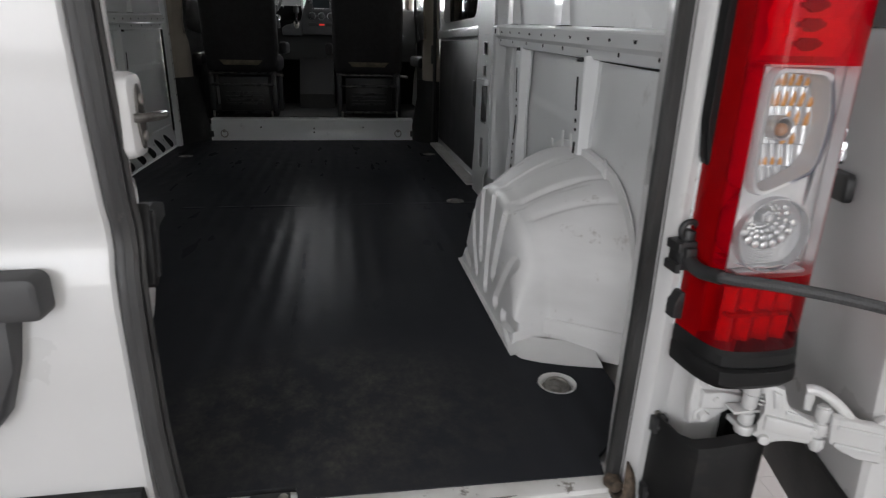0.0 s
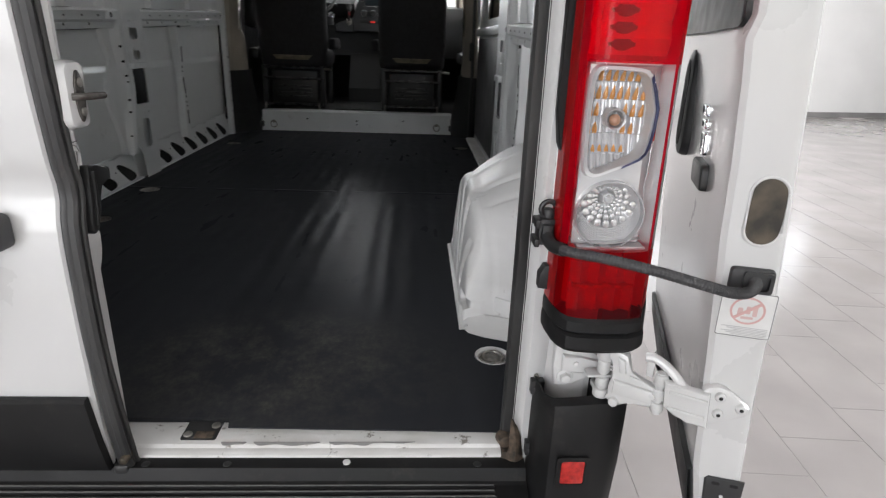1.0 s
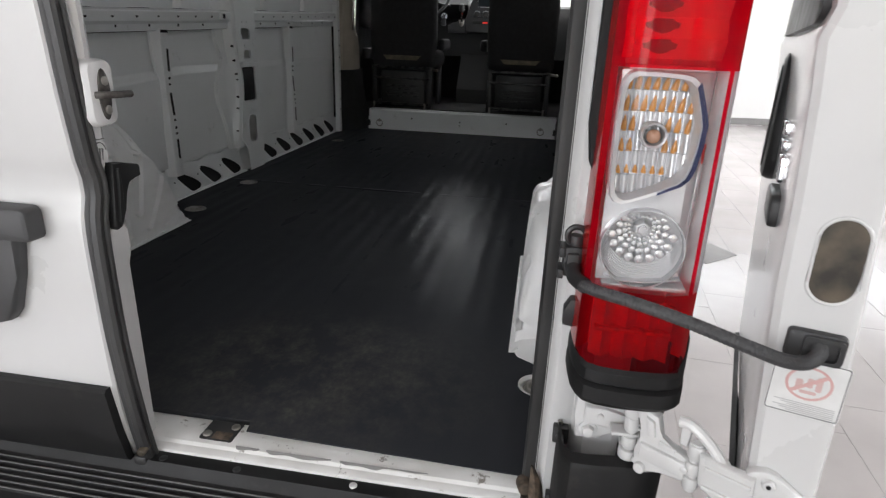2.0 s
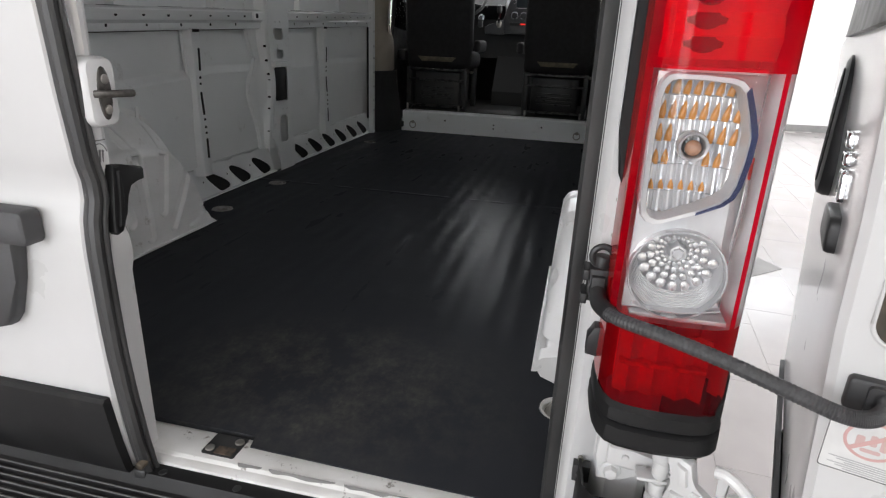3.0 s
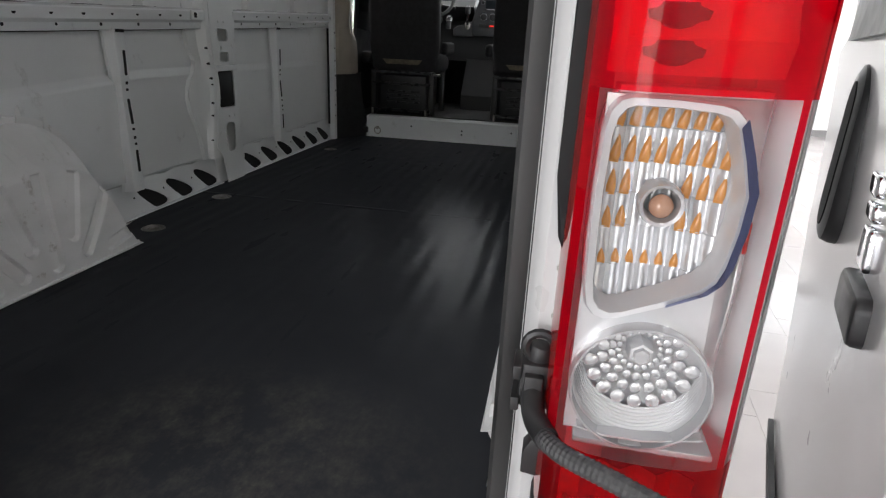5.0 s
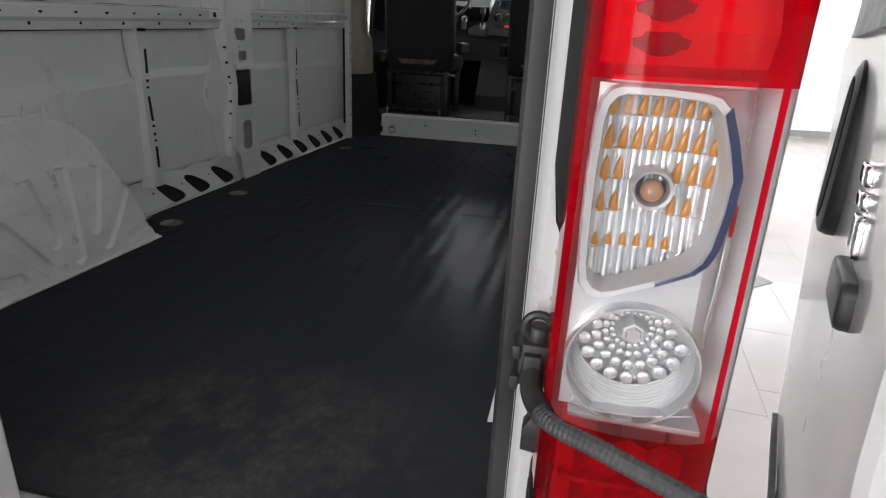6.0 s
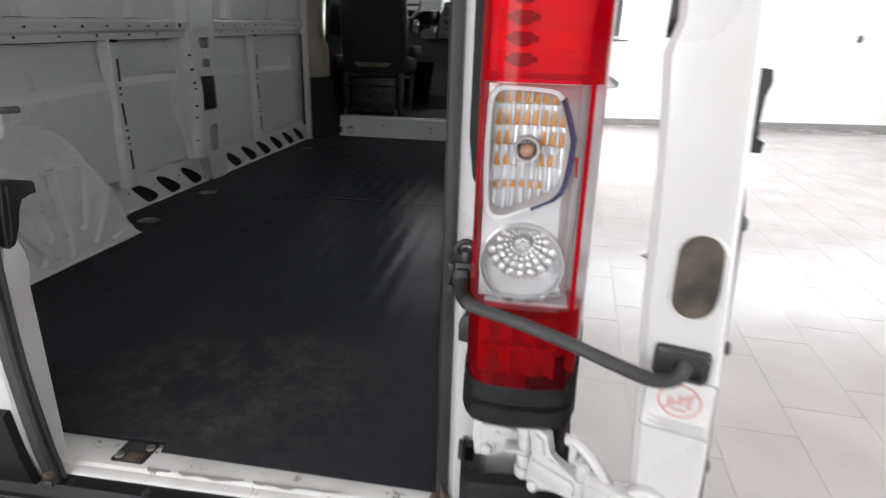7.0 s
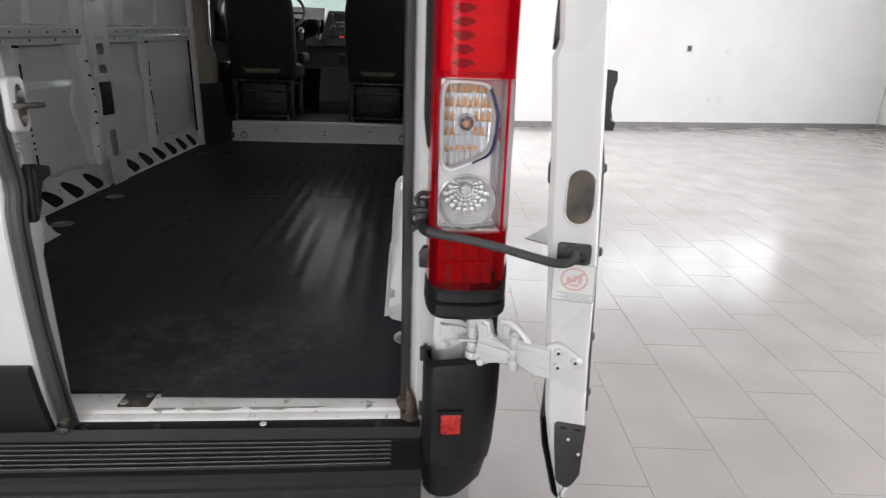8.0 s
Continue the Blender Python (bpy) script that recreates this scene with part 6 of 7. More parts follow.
part("link_rib", prism([(0.024, 0.828), (0.036, 0.824), (0.040, 0.802), (0.030, 0.800)], lambda a, b, h: on_link(a, b, h + 0.014), 0.007, 0.003), PAINT, hinge)
part("link_rib", prism([(0.046, 0.800), (0.068, 0.797), (0.068, 0.792), (0.046, 0.793)], lambda a, b, h: on_link(a, b, h + 0.014), 0.005, 0.0015), PAINT, hinge)
for a, z, r in ((0.026, 0.744, 0.009), (0.084, 0.776, 0.006)):
    part("link_boss", cyl(on_link(a, z, 0.010), on_link(a, z, 0.022), r, r * 0.85, seg=14, bevel=0.002), PAINT, hinge)
part("spring", tube([(0.862 + 0.008 * math.cos(t), -0.116 + 0.008 * math.sin(t), 0.790 + 0.0011 * t) for t in [0.7 * k for k in range(34)]], 0.0020, 1, 6), PAINT, hinge)
part("check_arm", tube([(0.896, -0.150, 0.836), (0.906, -0.156, 0.838), (0.919, -0.165, 0.832), (0.934, -0.176, 0.819), (0.946, -0.186, 0.803)], 0.0075, 6, 10), PAINT, hinge)
part("check_arm_end", box((0.936, -0.196, 0.796), (0.954, -0.180, 0.810), 0.004), PAINT, hinge)
part("check_web", prism([(0.066, 0.836), (0.080, 0.838), (0.078, 0.800), (0.068, 0.800)], lambda a, b, h: on_link(a, b, h - 0.004), 0.008, 0.002), PAINT, hinge)
for z0, z1 in ((0.795, 0.816), (0.771, 0.790), (0.748, 0.766)):
    part("knuckle", cyl((0.918, -0.166, z0), (0.918, -0.166, z1), 0.0105, seg=16, bevel=0.003), PAINT, hinge)
part("hinge_pin", cyl((0.918, -0.166, 0.744), (0.918, -0.166, 0.818), 0.0070, seg=10), PAINT, hinge)
part("torsion_spring", tube([(0.930 + 0.007 * math.cos(t), -0.172 + 0.007 * math.sin(t), 0.768 + 0.0011 * t) for t in [0.7 * k for k in range(30)]], 0.0018, 1, 6), PAINT, hinge)
adir, aout = Vector((0.83, -0.50, 0)).normalized(), Vector((-0.50, -0.83, 0)).normalized()


def on_arm(a, b, h):
    return tuple(Vector((0.922, -0.172, 0)) + adir * a + aout * h + Vector((0, 0, b)))


part("hinge_arm", prism([(0.0, 0.812), (0.028, 0.809), (0.066, 0.811), (0.070, 0.751), (0.040, 0.753), (0.020, 0.757), (0.004, 0.768)], on_arm, 0.012, 0.004), PAINT, hinge)
for z0, z1 in ((0.794, 0.800), (0.766, 0.772)):
    part("arm_rib", prism([(0.010, z0), (0.064, z0), (0.064, z1), (0.010, z1)], lambda a, b, h: on_arm(a, b, h + 0.0115), 0.004, 0.002), PAINT, hinge)
foot = [(0.032, 0.812), (0.026, 0.818), (0.012, 0.823), (0.000, 0.820), (-0.030, 0.799), (-0.037, 0.792), (-0.038, 0.783), (-0.032, 0.777), (0.003, 0.761), (0.020, 0.753), (0.032, 0.752)]
part("hinge_plate", prism(foot, lambda a, b, h: tuple(on_door(-h, a, b)), 0.012, 0.005), PAINT, hinge, "white painted bolt-on hinge plate")
for a, b in ((0.007, 0.807), (0.006, 0.778), (-0.024, 0.792)):
    part("hinge_bolt", cyl(on_door(-0.010, a, b), on_door(-0.018, a, b), 0.0085, 0.0070, seg=14, bevel=0.002), PAINT, hinge)
    part("bolt_socket", cyl(on_door(-0.0175, a, b), on_door(-0.0186, a, b), 0.0032, seg=6), SHADE_BLACK, hinge)

# cable to the door
plug_ring = [(0.744 + 0.013 * math.cos(t), -0.040, 1.044 + 0.013 * math.sin(t)) for t in [2 * math.pi * k / 16 for k in range(17)]]
plug = part("cable_plug", box((0.728, -0.052, 0.985), (0.756, -0.020, 1.030), 0.004), BLACK, van, "black plastic connector with a corrugated cable")
part("plug_cap", cyl((0.744, -0.036, 1.028), (0.746, -0.036, 1.044), 0.012, 0.011, seg=16, bevel=0.002), BLACK, plug)
part("plug_ring", tube(plug_ring, 0.0045, 1, 8, up=(0, 1, 0)), BLACK, plug)
for px, pz in ((0.726, 0.990), (0.726, 1.022), (0.758, 1.006)):
    part("plug_rib", box((px - 0.004, -0.056, pz - 0.007), (px + 0.004, -0.022, pz + 0.007), 0.0015), BLACK, plug)
part("plug_latch", box((0.733, -0.060, 0.994), (0.750, -0.050, 1.022), 0.002), BLACK, plug)
cable_pts = [(0.742, -0.046, 1.004), (0.744, -0.078, 0.997), (0.762, -0.124, 1.001), (0.81, -0.154, 1.001), (0.87, -0.184, 0.996), (0.93, -0.216, 0.988), (0.962, -0.231, 0.984), (0.982, -0.234, 0.986), (0.996, -0.226, 0.992), (1.002, -0.213, 0.995)]
dense = smooth_path(cable_pts, 26)
part("corrugated_cable", sweep(dense, disc_section(0.0080, 12), scale=lambda i: 1.0 + 0.045 * (1 if i % 2 < 1 else -1)), GREYTRIM, plug, "dark corrugated plastic cable sleeve", angle=20)
part("cable_elbow", tube([(0.742, -0.036, 1.012), (0.742, -0.056, 1.002), (0.745, -0.080, 0.996), (0.756, -0.112, 0.999)], 0.0105, 6, 12), BLACK, plug)


# ---- front of the load bay and the cab ----
riser_rows = []
for k in range(21):
    x = -0.80 + 1.615 * k / 20
    w = 0.004 * math.sin(9 * x) + 0.003 * math.sin(23 * x)
    riser_rows.append([(x, y + w, z) for y, z in ((4.14, 0.533), (4.150, 0.535), (4.158, 0.56), (4.160, 0.64), (4.162, 0.694), (4.172, 0.703), (4.26, 0.705))])
riser = part("cab_step", sheet(riser_rows, -0.003), INNER, van, "white painted step up to the cab with lashing rings")
for x in (-0.705, 0.69):
    part("lashing_ring", tube([(x + 0.026 * math.cos(t), 4.146 - 0.004 * math.sin(t), 0.590 + 0.028 * math.sin(t)) for t in [2 * math.pi * k / 14 for k in range(15)]], 0.0042, 2, 8), STEEL, riser, "zinc-plated lashing ring")
    part("ring_boss", cyl((x, 4.160, 0.612), (x, 4.142, 0.612), 0.013, seg=12, bevel=0.002), STEEL, riser)
for x, z in ((-0.42, 0.64), (0.0, 0.63), (0.0, 0.60), (0.40, 0.64)):
    part("hole", cyl((x, 4.164, z), (x, 4.1545, z), 0.007, seg=10), SHADE_BLACK, riser)
for x in (-0.815, 0.822):
    part("notch", box((x - 0.028, 4.135, 0.565), (x + 0.028, 4.165, 0.612), 0.004), BLACK, riser)
part("cab_floor", box((-0.98, 4.20, 0.66), (0.98, 5.75, 0.70), 0.004), CARPET, van, "dark ribbed cab floor covering")
for s in (-1, 1):
    # lower dark and upper beige trim of the cab pillars
    part("pillar_trim_lower", sheet([[(s * x, y, z) for x, y in ((0.995, 3.90), (0.955, 3.93), (0.90 - 0.04 * k, 4.02), (0.86 - 0.05 * k, 4.16), (0.93, 4.40))] for z, k in ((0.53, 1.0), (0.66, 1.0), (0.80, 0.5), (0.95, 0.0), (1.03, 0.0))], 0.004), BLACK, van, "black plastic lower pillar trim")
    part("pillar_trim_upper", sheet([[(s * x, y, z) for x, y in ((1.0 - k, 3.90), (0.955 - k, 3.92), (0.905 - k, 4.0), (0.895 - k, 4.14 - 0.2 * j), (0.95 - k, 4.36 - 0.2 * j))] for z, k, j in ((1.03, 0.0, 0.0), (1.20, 0.004, 0.1), (1.28, 0.008, 0.3), (1.34, 0.01, 0.7), (1.42, 0.012, 0.9), (1.9, 0.05, 0.9), (ROOF, 0.12, 0.6))], 0.004), BEIGE, van, "beige plastic pillar trim")
    part("belt_reel", box((min(s * 0.90, s * 0.94), 4.06, 1.30), (max(s * 0.90, s * 0.94), 4.10, 1.50), 0.01), BLACK, van)
    # cab door with window
    door = part("cab_door", plate([(4.36, 0.55), (5.55, 0.55), (5.65, 1.30), (5.30, 1.75), (5.0, 2.25), (4.36, 2.30)], [[(4.46, 1.38), (5.45, 1.32), (5.22, 1.70), (4.95, 2.12), (4.46, 2.15)]], lambda a, b, h: (s * (1.0 - 0.10 * max(0.0, (b - 1.2) / 1.1) + 0.03 * h), a, b), 1.0), DASH, van, "cab door with dark lining and a side window")
    part("side_window", prism([(4.46, 1.38), (5.45, 1.32), (5.22, 1.70), (4.95, 2.12), (4.46, 2.15)], lambda a, b, h: (s * (1.005 - 0.10 * max(0.0, (b - 1.2) / 1.1) + h), a, b), 0.004), GLASS, door, "clear side window")
    part("armrest", box((min(s * 0.90, s * 0.99), 4.55, 1.10), (max(s * 0.90, s * 0.99), 5.2, 1.20), 0.03), DASH, door)
    part("outer_skin", sheet([[(s * (1.04 - 0.10 * max(0.0, (z - 1.2) / 1.1)), y, z) for y in (4.36, 4.9, 5.5, 5.9)] for z in (0.35, 0.8, 1.3)], 0.002), PAINT, door)
    part("mirror", box((min(s * 1.06, s * 1.26), 5.25, 1.45), (max(s * 1.06, s * 1.26), 5.36, 1.78), 0.03), BLACK, door)
# right sliding door
slide = part("sliding_door", plate([(2.40, 0.56), (3.92, 0.55), (3.92, ROOF), (2.40, ROOF)], [rounded(2.62, 1.45, 3.75, 2.1, 0.08)], lambda a, b, h: (1.028 - h, a, b), 0.03), INNER, van, "white sliding side door with a black lower lining")
part("door_lining", prism(rounded(2.52, 0.60, 3.84, 1.33, 0.03), lambda a, b, h: (0.997 - h, a, b), 0.008, 0.003), BOARD, slide, "black lining board")
part("door_glass", prism(rounded(2.60, 1.43, 3.77, 2.12, 0.08), lambda a, b, h: (1.020 + h, a, b), 0.004), GLASS, slide, "sliding door window")
part("door_rail", box((0.970, 2.46, 1.345), (0.998, 3.88, 1.40), 0.008), INNER, slide)
part("door_seal", tube([(0.972, 2.41, 0.56), (0.972, 2.40, 1.2), (0.965, 2.40, 1.9), (0.94, 2.41, 2.35)], 0.012, 4, 8), DARKSEAL, slide)
part("step_edge", box((0.93, 2.42, 0.53), (1.02, 3.90, 0.556), 0.006), SILL, slide)
part("door_lock", box((0.950, 2.40, 0.98), (0.985, 2.46, 1.12), 0.008), BLACK, slide)
part("front_door_seal", tube([(0.955, 3.90, 0.56), (0.955, 3.905, 1.2), (0.95, 3.91, 1.9), (0.93, 3.91, 2.35)], 0.014, 4, 8), DARKSEAL, van)
part("door_buffer", box((0.925, 3.86, 1.16), (0.965, 3.92, 1.30), 0.008), BLACK, van)
# left front edge of the load bay
edge_post = part("front_edge_post", sheet([[(-wall_x(3.92) + d, y, z) for y, d in ((3.84, 0.0), (3.86, 0.030), (3.90, 0.032), (3.925, 0.012), (3.95, -0.02))] for z in (0.535, 0.9, 1.3, 1.8, ROOF)], 0.0), INNER, van)
for z in (0.72, 0.80, 0.91, 1.02, 1.13, 1.22, 1.33):
    part("hole", cyl((-wall_x(3.92) + 0.026, 3.88, z), (-wall_x(3.92) + 0.0335, 3.88, z), 0.006, seg=10), SHADE_BLACK, edge_post)
part("seam", box((-wall_x(3.84) - 0.012, 3.828, 0.66), (-wall_x(3.84) + 0.001, 3.838, 1.36), 0), SHADE_BLACK, edge_post)


def seat(cx):
    ob = part("seat", box((cx - 0.29, 4.44, 1.04), (cx + 0.29, 5.0, 1.20), 0.06, seg=3), FABRIC, van, "black cloth cab seat on a steel base")
    rows = []
    for k in range(15):
        z = 1.10 + 0.74 * k / 14
        w = 0.295 - 0.05 * max(0.0, (k - 9) / 5) ** 2 - 0.02 * (1 - min(1, k / 3))
        y = 4.42 - 0.06 * k / 14
        rows.append([(cx + w * a, y + b, z) for a, b in ((-1.0, 0.10), (-0.99, 0.03), (-0.90, 0.004), (-0.5, -0.012), (0, -0.016), (0.5, -0.012), (0.90, 0.004), (0.99, 0.03), (1.0, 0.10), (0.85, 0.16), (0, 0.13), (-0.85, 0.16))])
    bm = sheet(rows, closed=True)
    bm.faces.new([v for v in list(bm.verts)[:12]][::-1])
    bm.faces.new([v for v in list(bm.verts)[-12:]])
    part("backrest", bm, FABRIC, ob, angle=60)
    part("headrest", box((cx - 0.14, 4.36, 1.86), (cx + 0.14, 4.46, 2.06), 0.04, seg=3), FABRIC, ob)
    part("foam_edge", prism([(cx - 0.17, 1.150), (cx + 0.17, 1.150), (cx + 0.135, 1.112), (cx - 0.135, 1.112)], lambda a, b, h: (a, 4.398 - h, b), 0.012, 0.004), FOAM, ob, "pale foam edge under the backrest")
    part("seat_lever", cyl((cx + 0.27, 4.40, 1.04), (cx + 0.33, 4.37, 1.035), 0.011, seg=10, bevel=0.002), STEEL, ob)
    for sx in (-0.25, 0.25):
        part("base_leg", box((cx + sx - 0.022, 4.40, 0.70), (cx + sx + 0.022, 4.46, 1.06), 0.006), BLACK, ob)
        part("base_leg", box((cx + sx - 0.022, 4.86, 0.70), (cx + sx + 0.022, 4.92, 1.06), 0.006), BLACK, ob)
        part("foot_bolt", cyl((cx + sx * 0.92, 4.31, 0.700), (cx + sx * 0.92, 4.31, 0.755), 0.009, seg=10, bevel=0.002), STEEL, ob)
    part("base_box", box((cx - 0.20, 4.44, 0.74), (cx + 0.20, 4.90, 1.02), 0.01), BLACK, ob)
    for z in (0.735, 0.955, 1.045):
        part("base_bar", cyl((cx - 0.25, 4.395, z), (cx + 0.25, 4.395, z), 0.011, seg=10), GLOSSBLACK, ob)
    for z in (0.80, 0.83, 0.86, 0.89):
        part("vent_slat", box((cx - 0.15, 4.428, z - 0.006), (cx + 0.15, 4.444, z + 0.006), 0.003), GLOSSBLACK, ob)
    part("armrest", box((cx + 0.30 - (0.66 if cx > 0 else 0), 4.48, 1.20), (cx + 0.36 - (0.66 if cx > 0 else 0), 4.85, 1.30), 0.028, seg=3), FABRIC, ob)


seat(-0.57)
seat(0.465)

# dashboard
dash = part("dashboard", prism([(5.25, 1.14), (5.30, 1.36), (5.36, 1.50), (5.50, 1.62), (5.85, 1.66), (6.0, 1.55), (6.0, 0.70), (5.60, 0.70), (5.45, 1.0)], lambda a, b, h: (-0.97 + h, a, b), 1.94, 0.0), DASH, van, "dark grey plastic dashboard with radio and dials")
part("centre_console", prism([(-0.12, 1.37), (0.24, 1.37), (0.24, 1.68), (0.21, 1.71), (-0.06, 1.71), (-0.09, 1.62), (-0.13, 1.50)], lambda a, b, h: (a, 5.34 - h + 0.25 * (b - 1.36) * 0.3, b), 0.12, 0.015), DASHGREY, dash, "grey centre console panel")
part("console_inset", prism(rounded(-0.075, 1.490, 0.205, 1.700, 0.02), lambda a, b, h: (a, 5.246 - h + 0.075 * (b - 1.36), b), 0.014, 0.004), BLACK, dash, "black console panel round radio and knobs")
part("console_wing", prism([(-0.30, 1.36), (-0.12, 1.36), (-0.12, 1.50), (-0.20, 1.47), (-0.27, 1.45), (-0.31, 1.42)], lambda a, b, h: (a, 5.30 - h, b), 0.06, 0.012), DASHGREY, dash, "grey console wing round the gear lever")
part("radio", prism(rounded(-0.055, 1.585, 0.185, 1.695, 0.012), lambda a, b, h: (a, 5.236 - h + 0.075 * (b - 1.36), b), 0.012, 0.004), BLACK, dash)
part("radio_screen", prism(rounded(-0.010, 1.612, 0.140, 1.682, 0.006), lambda a, b, h: (a, 5.222 - h + 0.075 * (b - 1.36), b), 0.003), SCREEN, dash, "dark radio display")
for x, z, r in ((-0.032, 1.66, 0.016), (0.162, 1.66, 0.016), (-0.02, 1.535, 0.030), (0.065, 1.535, 0.030), (0.15, 1.535, 0.030)):
    y = 5.22 + 0.075 * (z - 1.36)
    part("knob", cyl((x, y, z), (x, y - 0.022, z), r, r * 0.9, seg=20, bevel=0.003), BLACK, dash)
    part("knob_ring", cyl((x, y + 0.002, z), (x, y - 0.006, z), r * 1.22, seg=24, bevel=0.002), CHROME, dash)
part("radio_trim", box((-0.02, 5.222, 1.598), (0.15, 5.230, 1.604), 0.001), CHROME, dash)
part("switch_row", prism(rounded(-0.06, 1.445, 0.19, 1.475, 0.006), lambda a, b, h: (a, 5.226 - h, b), 0.010, 0.002), BLACK, dash)
part("hazard_light", prism(rounded(0.04, 1.452, 0.09, 1.468, 0.003), lambda a, b, h: (a, 5.214 - h, b), 0.003), HAZARD, dash, "small red glowing switch")
lever = part("gear_lever", tube([(-0.17, 5.30, 1.42), (-0.17, 5.22, 1.48), (-0.165, 5.19, 1.56)], 0.012, 5, 10), CHROME, dash, "gear lever with a black knob")
part("lever_knob", box((-0.19, 5.165, 1.55), (-0.14, 5.215, 1.625), 0.02, seg=3), BLACK, lever)
part("lever_gaiter", cyl((-0.17, 5.31, 1.40), (-0.17, 5.24, 1.48), 0.06, 0.025, seg=14, bevel=0.005), STEEL, lever)
part("instrument_hood", prism([(5.26, 1.62), (5.40, 1.74), (5.60, 1.74), (5.60, 1.55), (5.35, 1.50)], lambda a, b, h: (-0.78 + h, a, b), 0.66, 0.0), DASH, dash)
wheel_m = Matrix.Translation((-0.48, 5.12, 1.67)) @ Matrix.Rotation(radians(-32), 4, "X")
part("steering_wheel", tube([wheel_m @ Vector((0.19 * math.cos(t), 0, 0.19 * math.sin(t))) for t in [2 * math.pi * k / 24 for k in range(25)]], 0.016, 2, 10), BLACK, dash, "black steering wheel")
part("wheel_hub", box((-0.07, -0.02, -0.06), (0.07, 0.03, 0.05), 0.02, m=wheel_m), BLACK, dash)
for a in (0, 180, 270):
    t = radians(a)
    part("wheel_spoke", cyl(wheel_m @ Vector((0.05 * math.cos(t), 0, 0.05 * math.sin(t))), wheel_m @ Vector((0.18 * math.cos(t), 0, 0.18 * math.sin(t))), 0.014, seg=10), DASHGREY, dash)
part("steering_column", cyl((-0.48, 5.14, 1.64), (-0.48, 5.5, 1.42), 0.05, seg=14), BLACK, dash)
part("ignition_ring", cyl((-0.335, 5.20, 1.505), (-0.335, 5.17, 1.51), 0.032, seg=18, bevel=0.004), CHROME, dash)
part("key_tag", box((-0.36, 5.15, 1.42), (-0.315, 5.18, 1.49), 0.008), DASHGREY, dash)
part("stalk", cyl((-0.40, 5.16, 1.62), (-0.27, 5.12, 1.60), 0.011, seg=10, bevel=0.003), BLACK, dash)
part("centre_tunnel", prism([(5.0, 0.70), (5.0, 0.84), (5.25, 1.16), (5.5, 1.16), (5.5, 0.70)], lambda a, b, h: (-0.16 + h, a, b), 0.32, 0.0), DASH, dash)
part("cab_floor_mat", box((-0.20, 4.30, 0.700), (0.20, 5.2, 0.712), 0.004), CARPET, van, "grey ribbed rubber cab mat")
# windscreen, cab roof and nose
part("windscreen", sheet([[(x, y + 0.10 * (x / 0.9) ** 2 * -1, z) for x in (-0.92, -0.6, -0.3, 0, 0.3, 0.6, 0.92)] for y, z in ((6.02, 1.60), (5.60, 2.0), (5.22, 2.36))]), GLASS, van, "clear curved windscreen")
part("cab_roof", sheet([[(x, y, z + 0.03 * (1 - (x / 0.9) ** 2)) for x in (-0.9, -0.45, 0, 0.45, 0.9)] for y, z in ((5.22, 2.37), (5.0, 2.45), (4.9, 2.47))], 0.02), PAINT, van)
for s in (-1, 1):
    part("windscreen_pillar", tube([(s * 0.96, 5.95, 1.50), (s * 0.93, 5.5, 2.0), (s * 0.90, 5.12, 2.38)], 0.04, 4, 8), BEIGE, van)
part("bonnet", sheet([[(x, y, z - 0.05 * (x / 0.95) ** 2) for x in (-0.95, -0.5, 0, 0.5, 0.95)] for y, z in ((5.98, 1.58), (6.25, 1.42), (6.45, 1.20), (6.52, 0.9), (6.50, 0.35))], 0.01), PAINT, van, "white painted bonnet and nose")
for s in (-1, 1):
    part("front_wing", prism([(5.55, 0.35), (6.48, 0.35), (6.48, 0.95), (6.40, 1.20), (6.0, 1.52), (5.60, 1.40)], lambda a, b, h: (s * (0.97 + h), a, b), 0.05, 0.01), PAINT, van)
part("underbody", box((-0.85, 0.05, 0.30), (0.85, 6.3, 0.40), 0.02), BLACK, van)


def wheel(x, y):
    s = 1 if x > 0 else -1
    w = part("wheel", sheet([[(x + dx, y + r * math.cos(t), 0.345 + r * math.sin(t)) for t in [2 * math.pi * k / 32 for k in range(32)]] for dx, r in ((-0.10, 0.22), (-0.11, 0.29), (-0.095, 0.335), (-0.05, 0.345), (0.05, 0.345), (0.095, 0.335), (0.11, 0.29), (0.10, 0.22))], closed=True), TYRE, van, "black tyre on a steel wheel")
    part("rim", cyl((x - 0.09, y, 0.345), (x + 0.09, y, 0.345), 0.225, seg=28, bevel=0.01), STEEL, w)


for x in (-0.86, 0.86):
    wheel(x, 0.92)
    wheel(x, 5.45)

# thin plate lying on the floor beside the van
tagged(part("floor_plate", prism([(1.646, 3.057), (1.816, 2.870), (2.066, 3.099), (1.892, 3.396)], lambda a, b, h: (a, b, 0.0005 + h), 0.005, 0.001), BASE), "thin flat grey plate lying on the tiled floor", "floor plate")

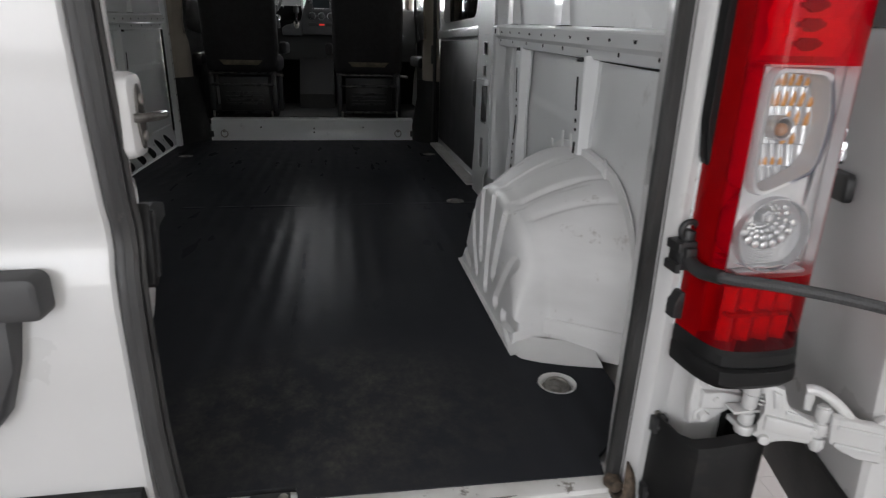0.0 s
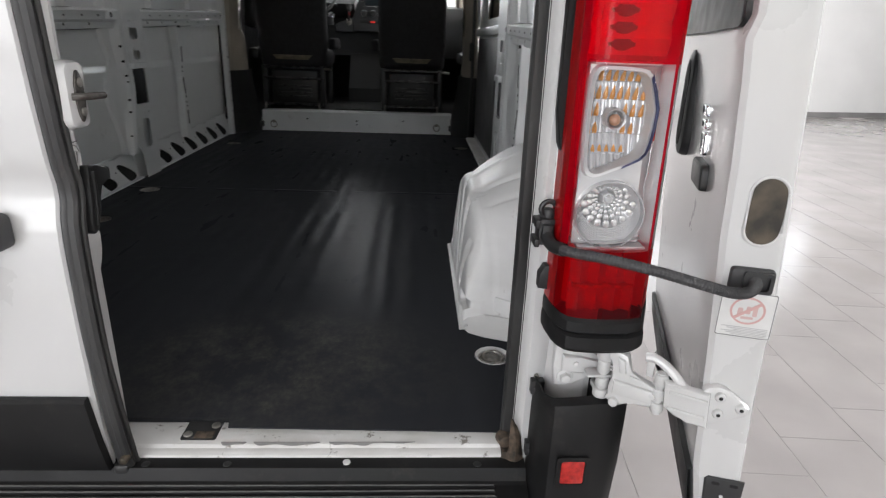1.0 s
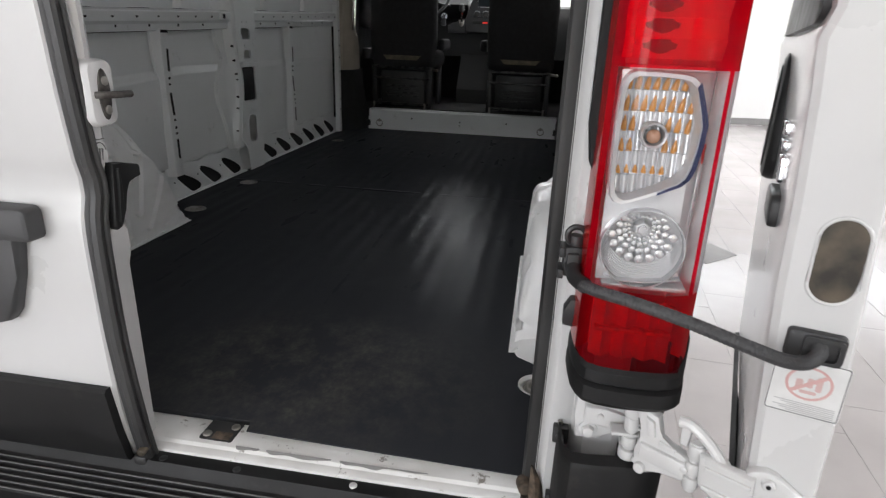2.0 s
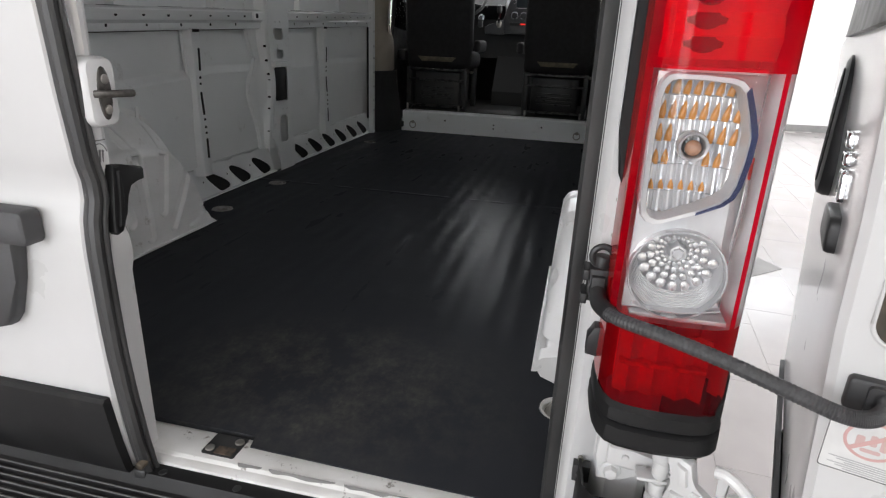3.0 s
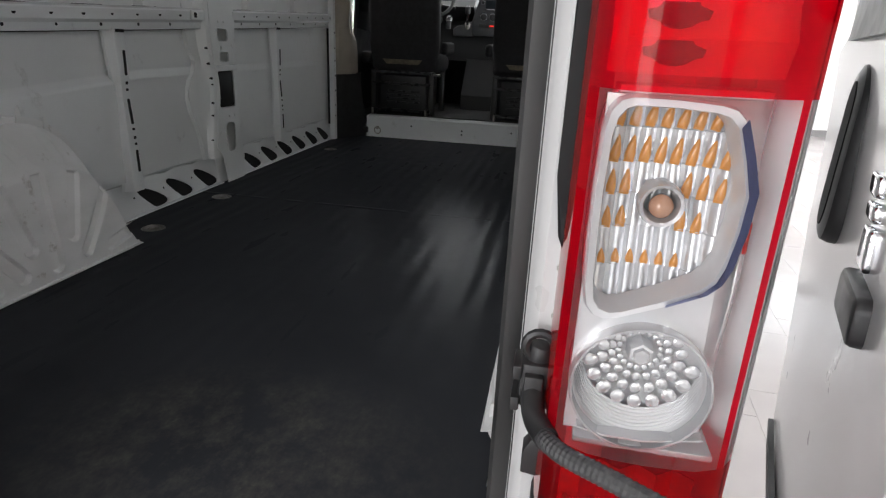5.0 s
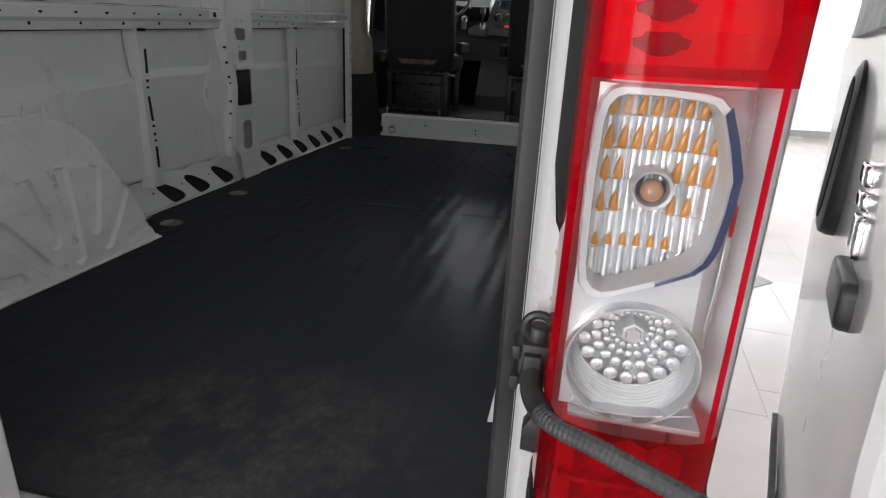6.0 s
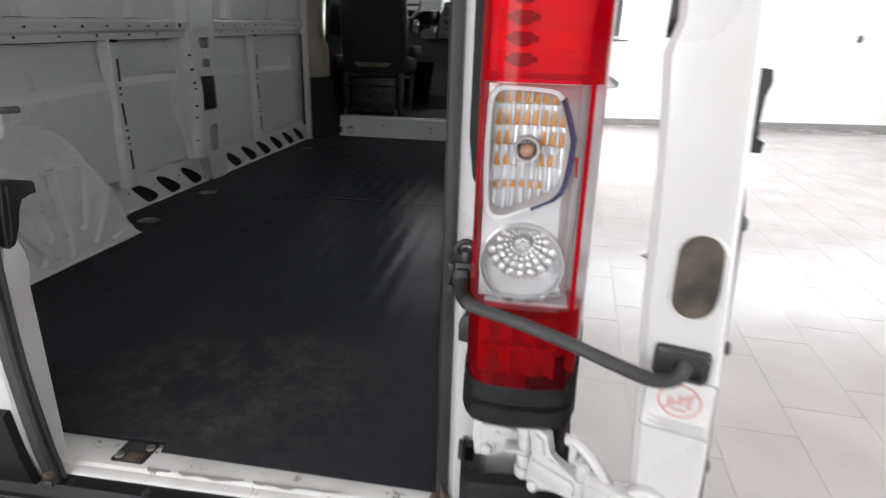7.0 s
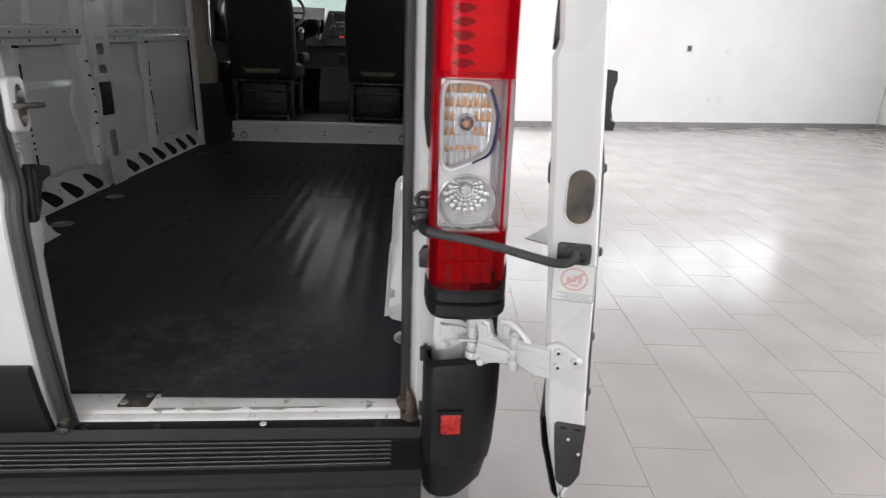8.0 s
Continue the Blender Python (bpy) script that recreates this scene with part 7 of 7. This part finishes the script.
# ---- tiled floor, last ----
TW, TL, JOINT = 0.298, 0.606, 0.0024
turn = Matrix.Rotation(radians(-4.6), 4, "Z")
origin = Vector((1.513, 0.319, 0))
floor = tagged(part("floor", box((-10, -8.4, -0.12), (14.2, 13.2, -0.0014), 0), GROUT), "pale grey porcelain tile floor with thin grout joints", "floor", kind="structure")


def tile_mesh():
    bm = box((-TW / 2 + JOINT / 2, -TL / 2 + JOINT / 2, -0.008), (TW / 2 - JOINT / 2, TL / 2 - JOINT / 2, 0.0), 0.0008, seg=1)
    return finish("tile", bm, TILE)


one_tile = tile_mesh()
near, far = [], []
for i in range(-42, 46):
    for j in range(-16, 25):
        x = (i + 0.5) * TW
        y = j * TL + 0.245 + (i % 3) * TL / 3 + TL / 2
        p = origin + (turn @ Vector((x, y, 0)))
        if not (-9.4 < p.x < 13.3 and -7.9 < p.y < WALL_A.y + (p.x - WALL_A.x) * along.y / along.x - 0.05):
            continue
        if 0.85 < p.x < 4.4 and 0.0 < p.y < 6.0 and len(near) < 300 and (p.x - 0.85) < 0.9 + 0.55 * p.y:
            near.append(p)
        else:
            far.append(p)
for p in near:
    ob = new("tile", one_tile)
    ob.parent = floor
    ob.matrix_basis = Matrix.Translation(p) @ turn
verts, faces = [], []
a, b = TW / 2 - JOINT / 2, TL / 2 - JOINT / 2
for p in far:
    k = len(verts)
    for sx, sy in ((-1, -1), (1, -1), (1, 1), (-1, 1)):
        verts.append(p + turn @ Vector((sx * a, sy * b, 0)))
    for sx, sy in ((-1, -1), (1, -1), (1, 1), (-1, 1)):
        verts.append(p + turn @ Vector((sx * a, sy * b, -0.008)))
    faces.append((k, k + 1, k + 2, k + 3))
    for q in range(4):
        r = (q + 1) % 4
        faces.append((k + 4 + q, k + 4 + r, k + r, k + q))
me = bpy.data.meshes.new("far_tiles")
me.from_pydata([tuple(v) for v in verts], [], faces)
me.materials.append(TILE)
far_ob = new("far_tiles", me)
far_ob.parent = floor
tagged(far_ob, "", "", kind="stuff")
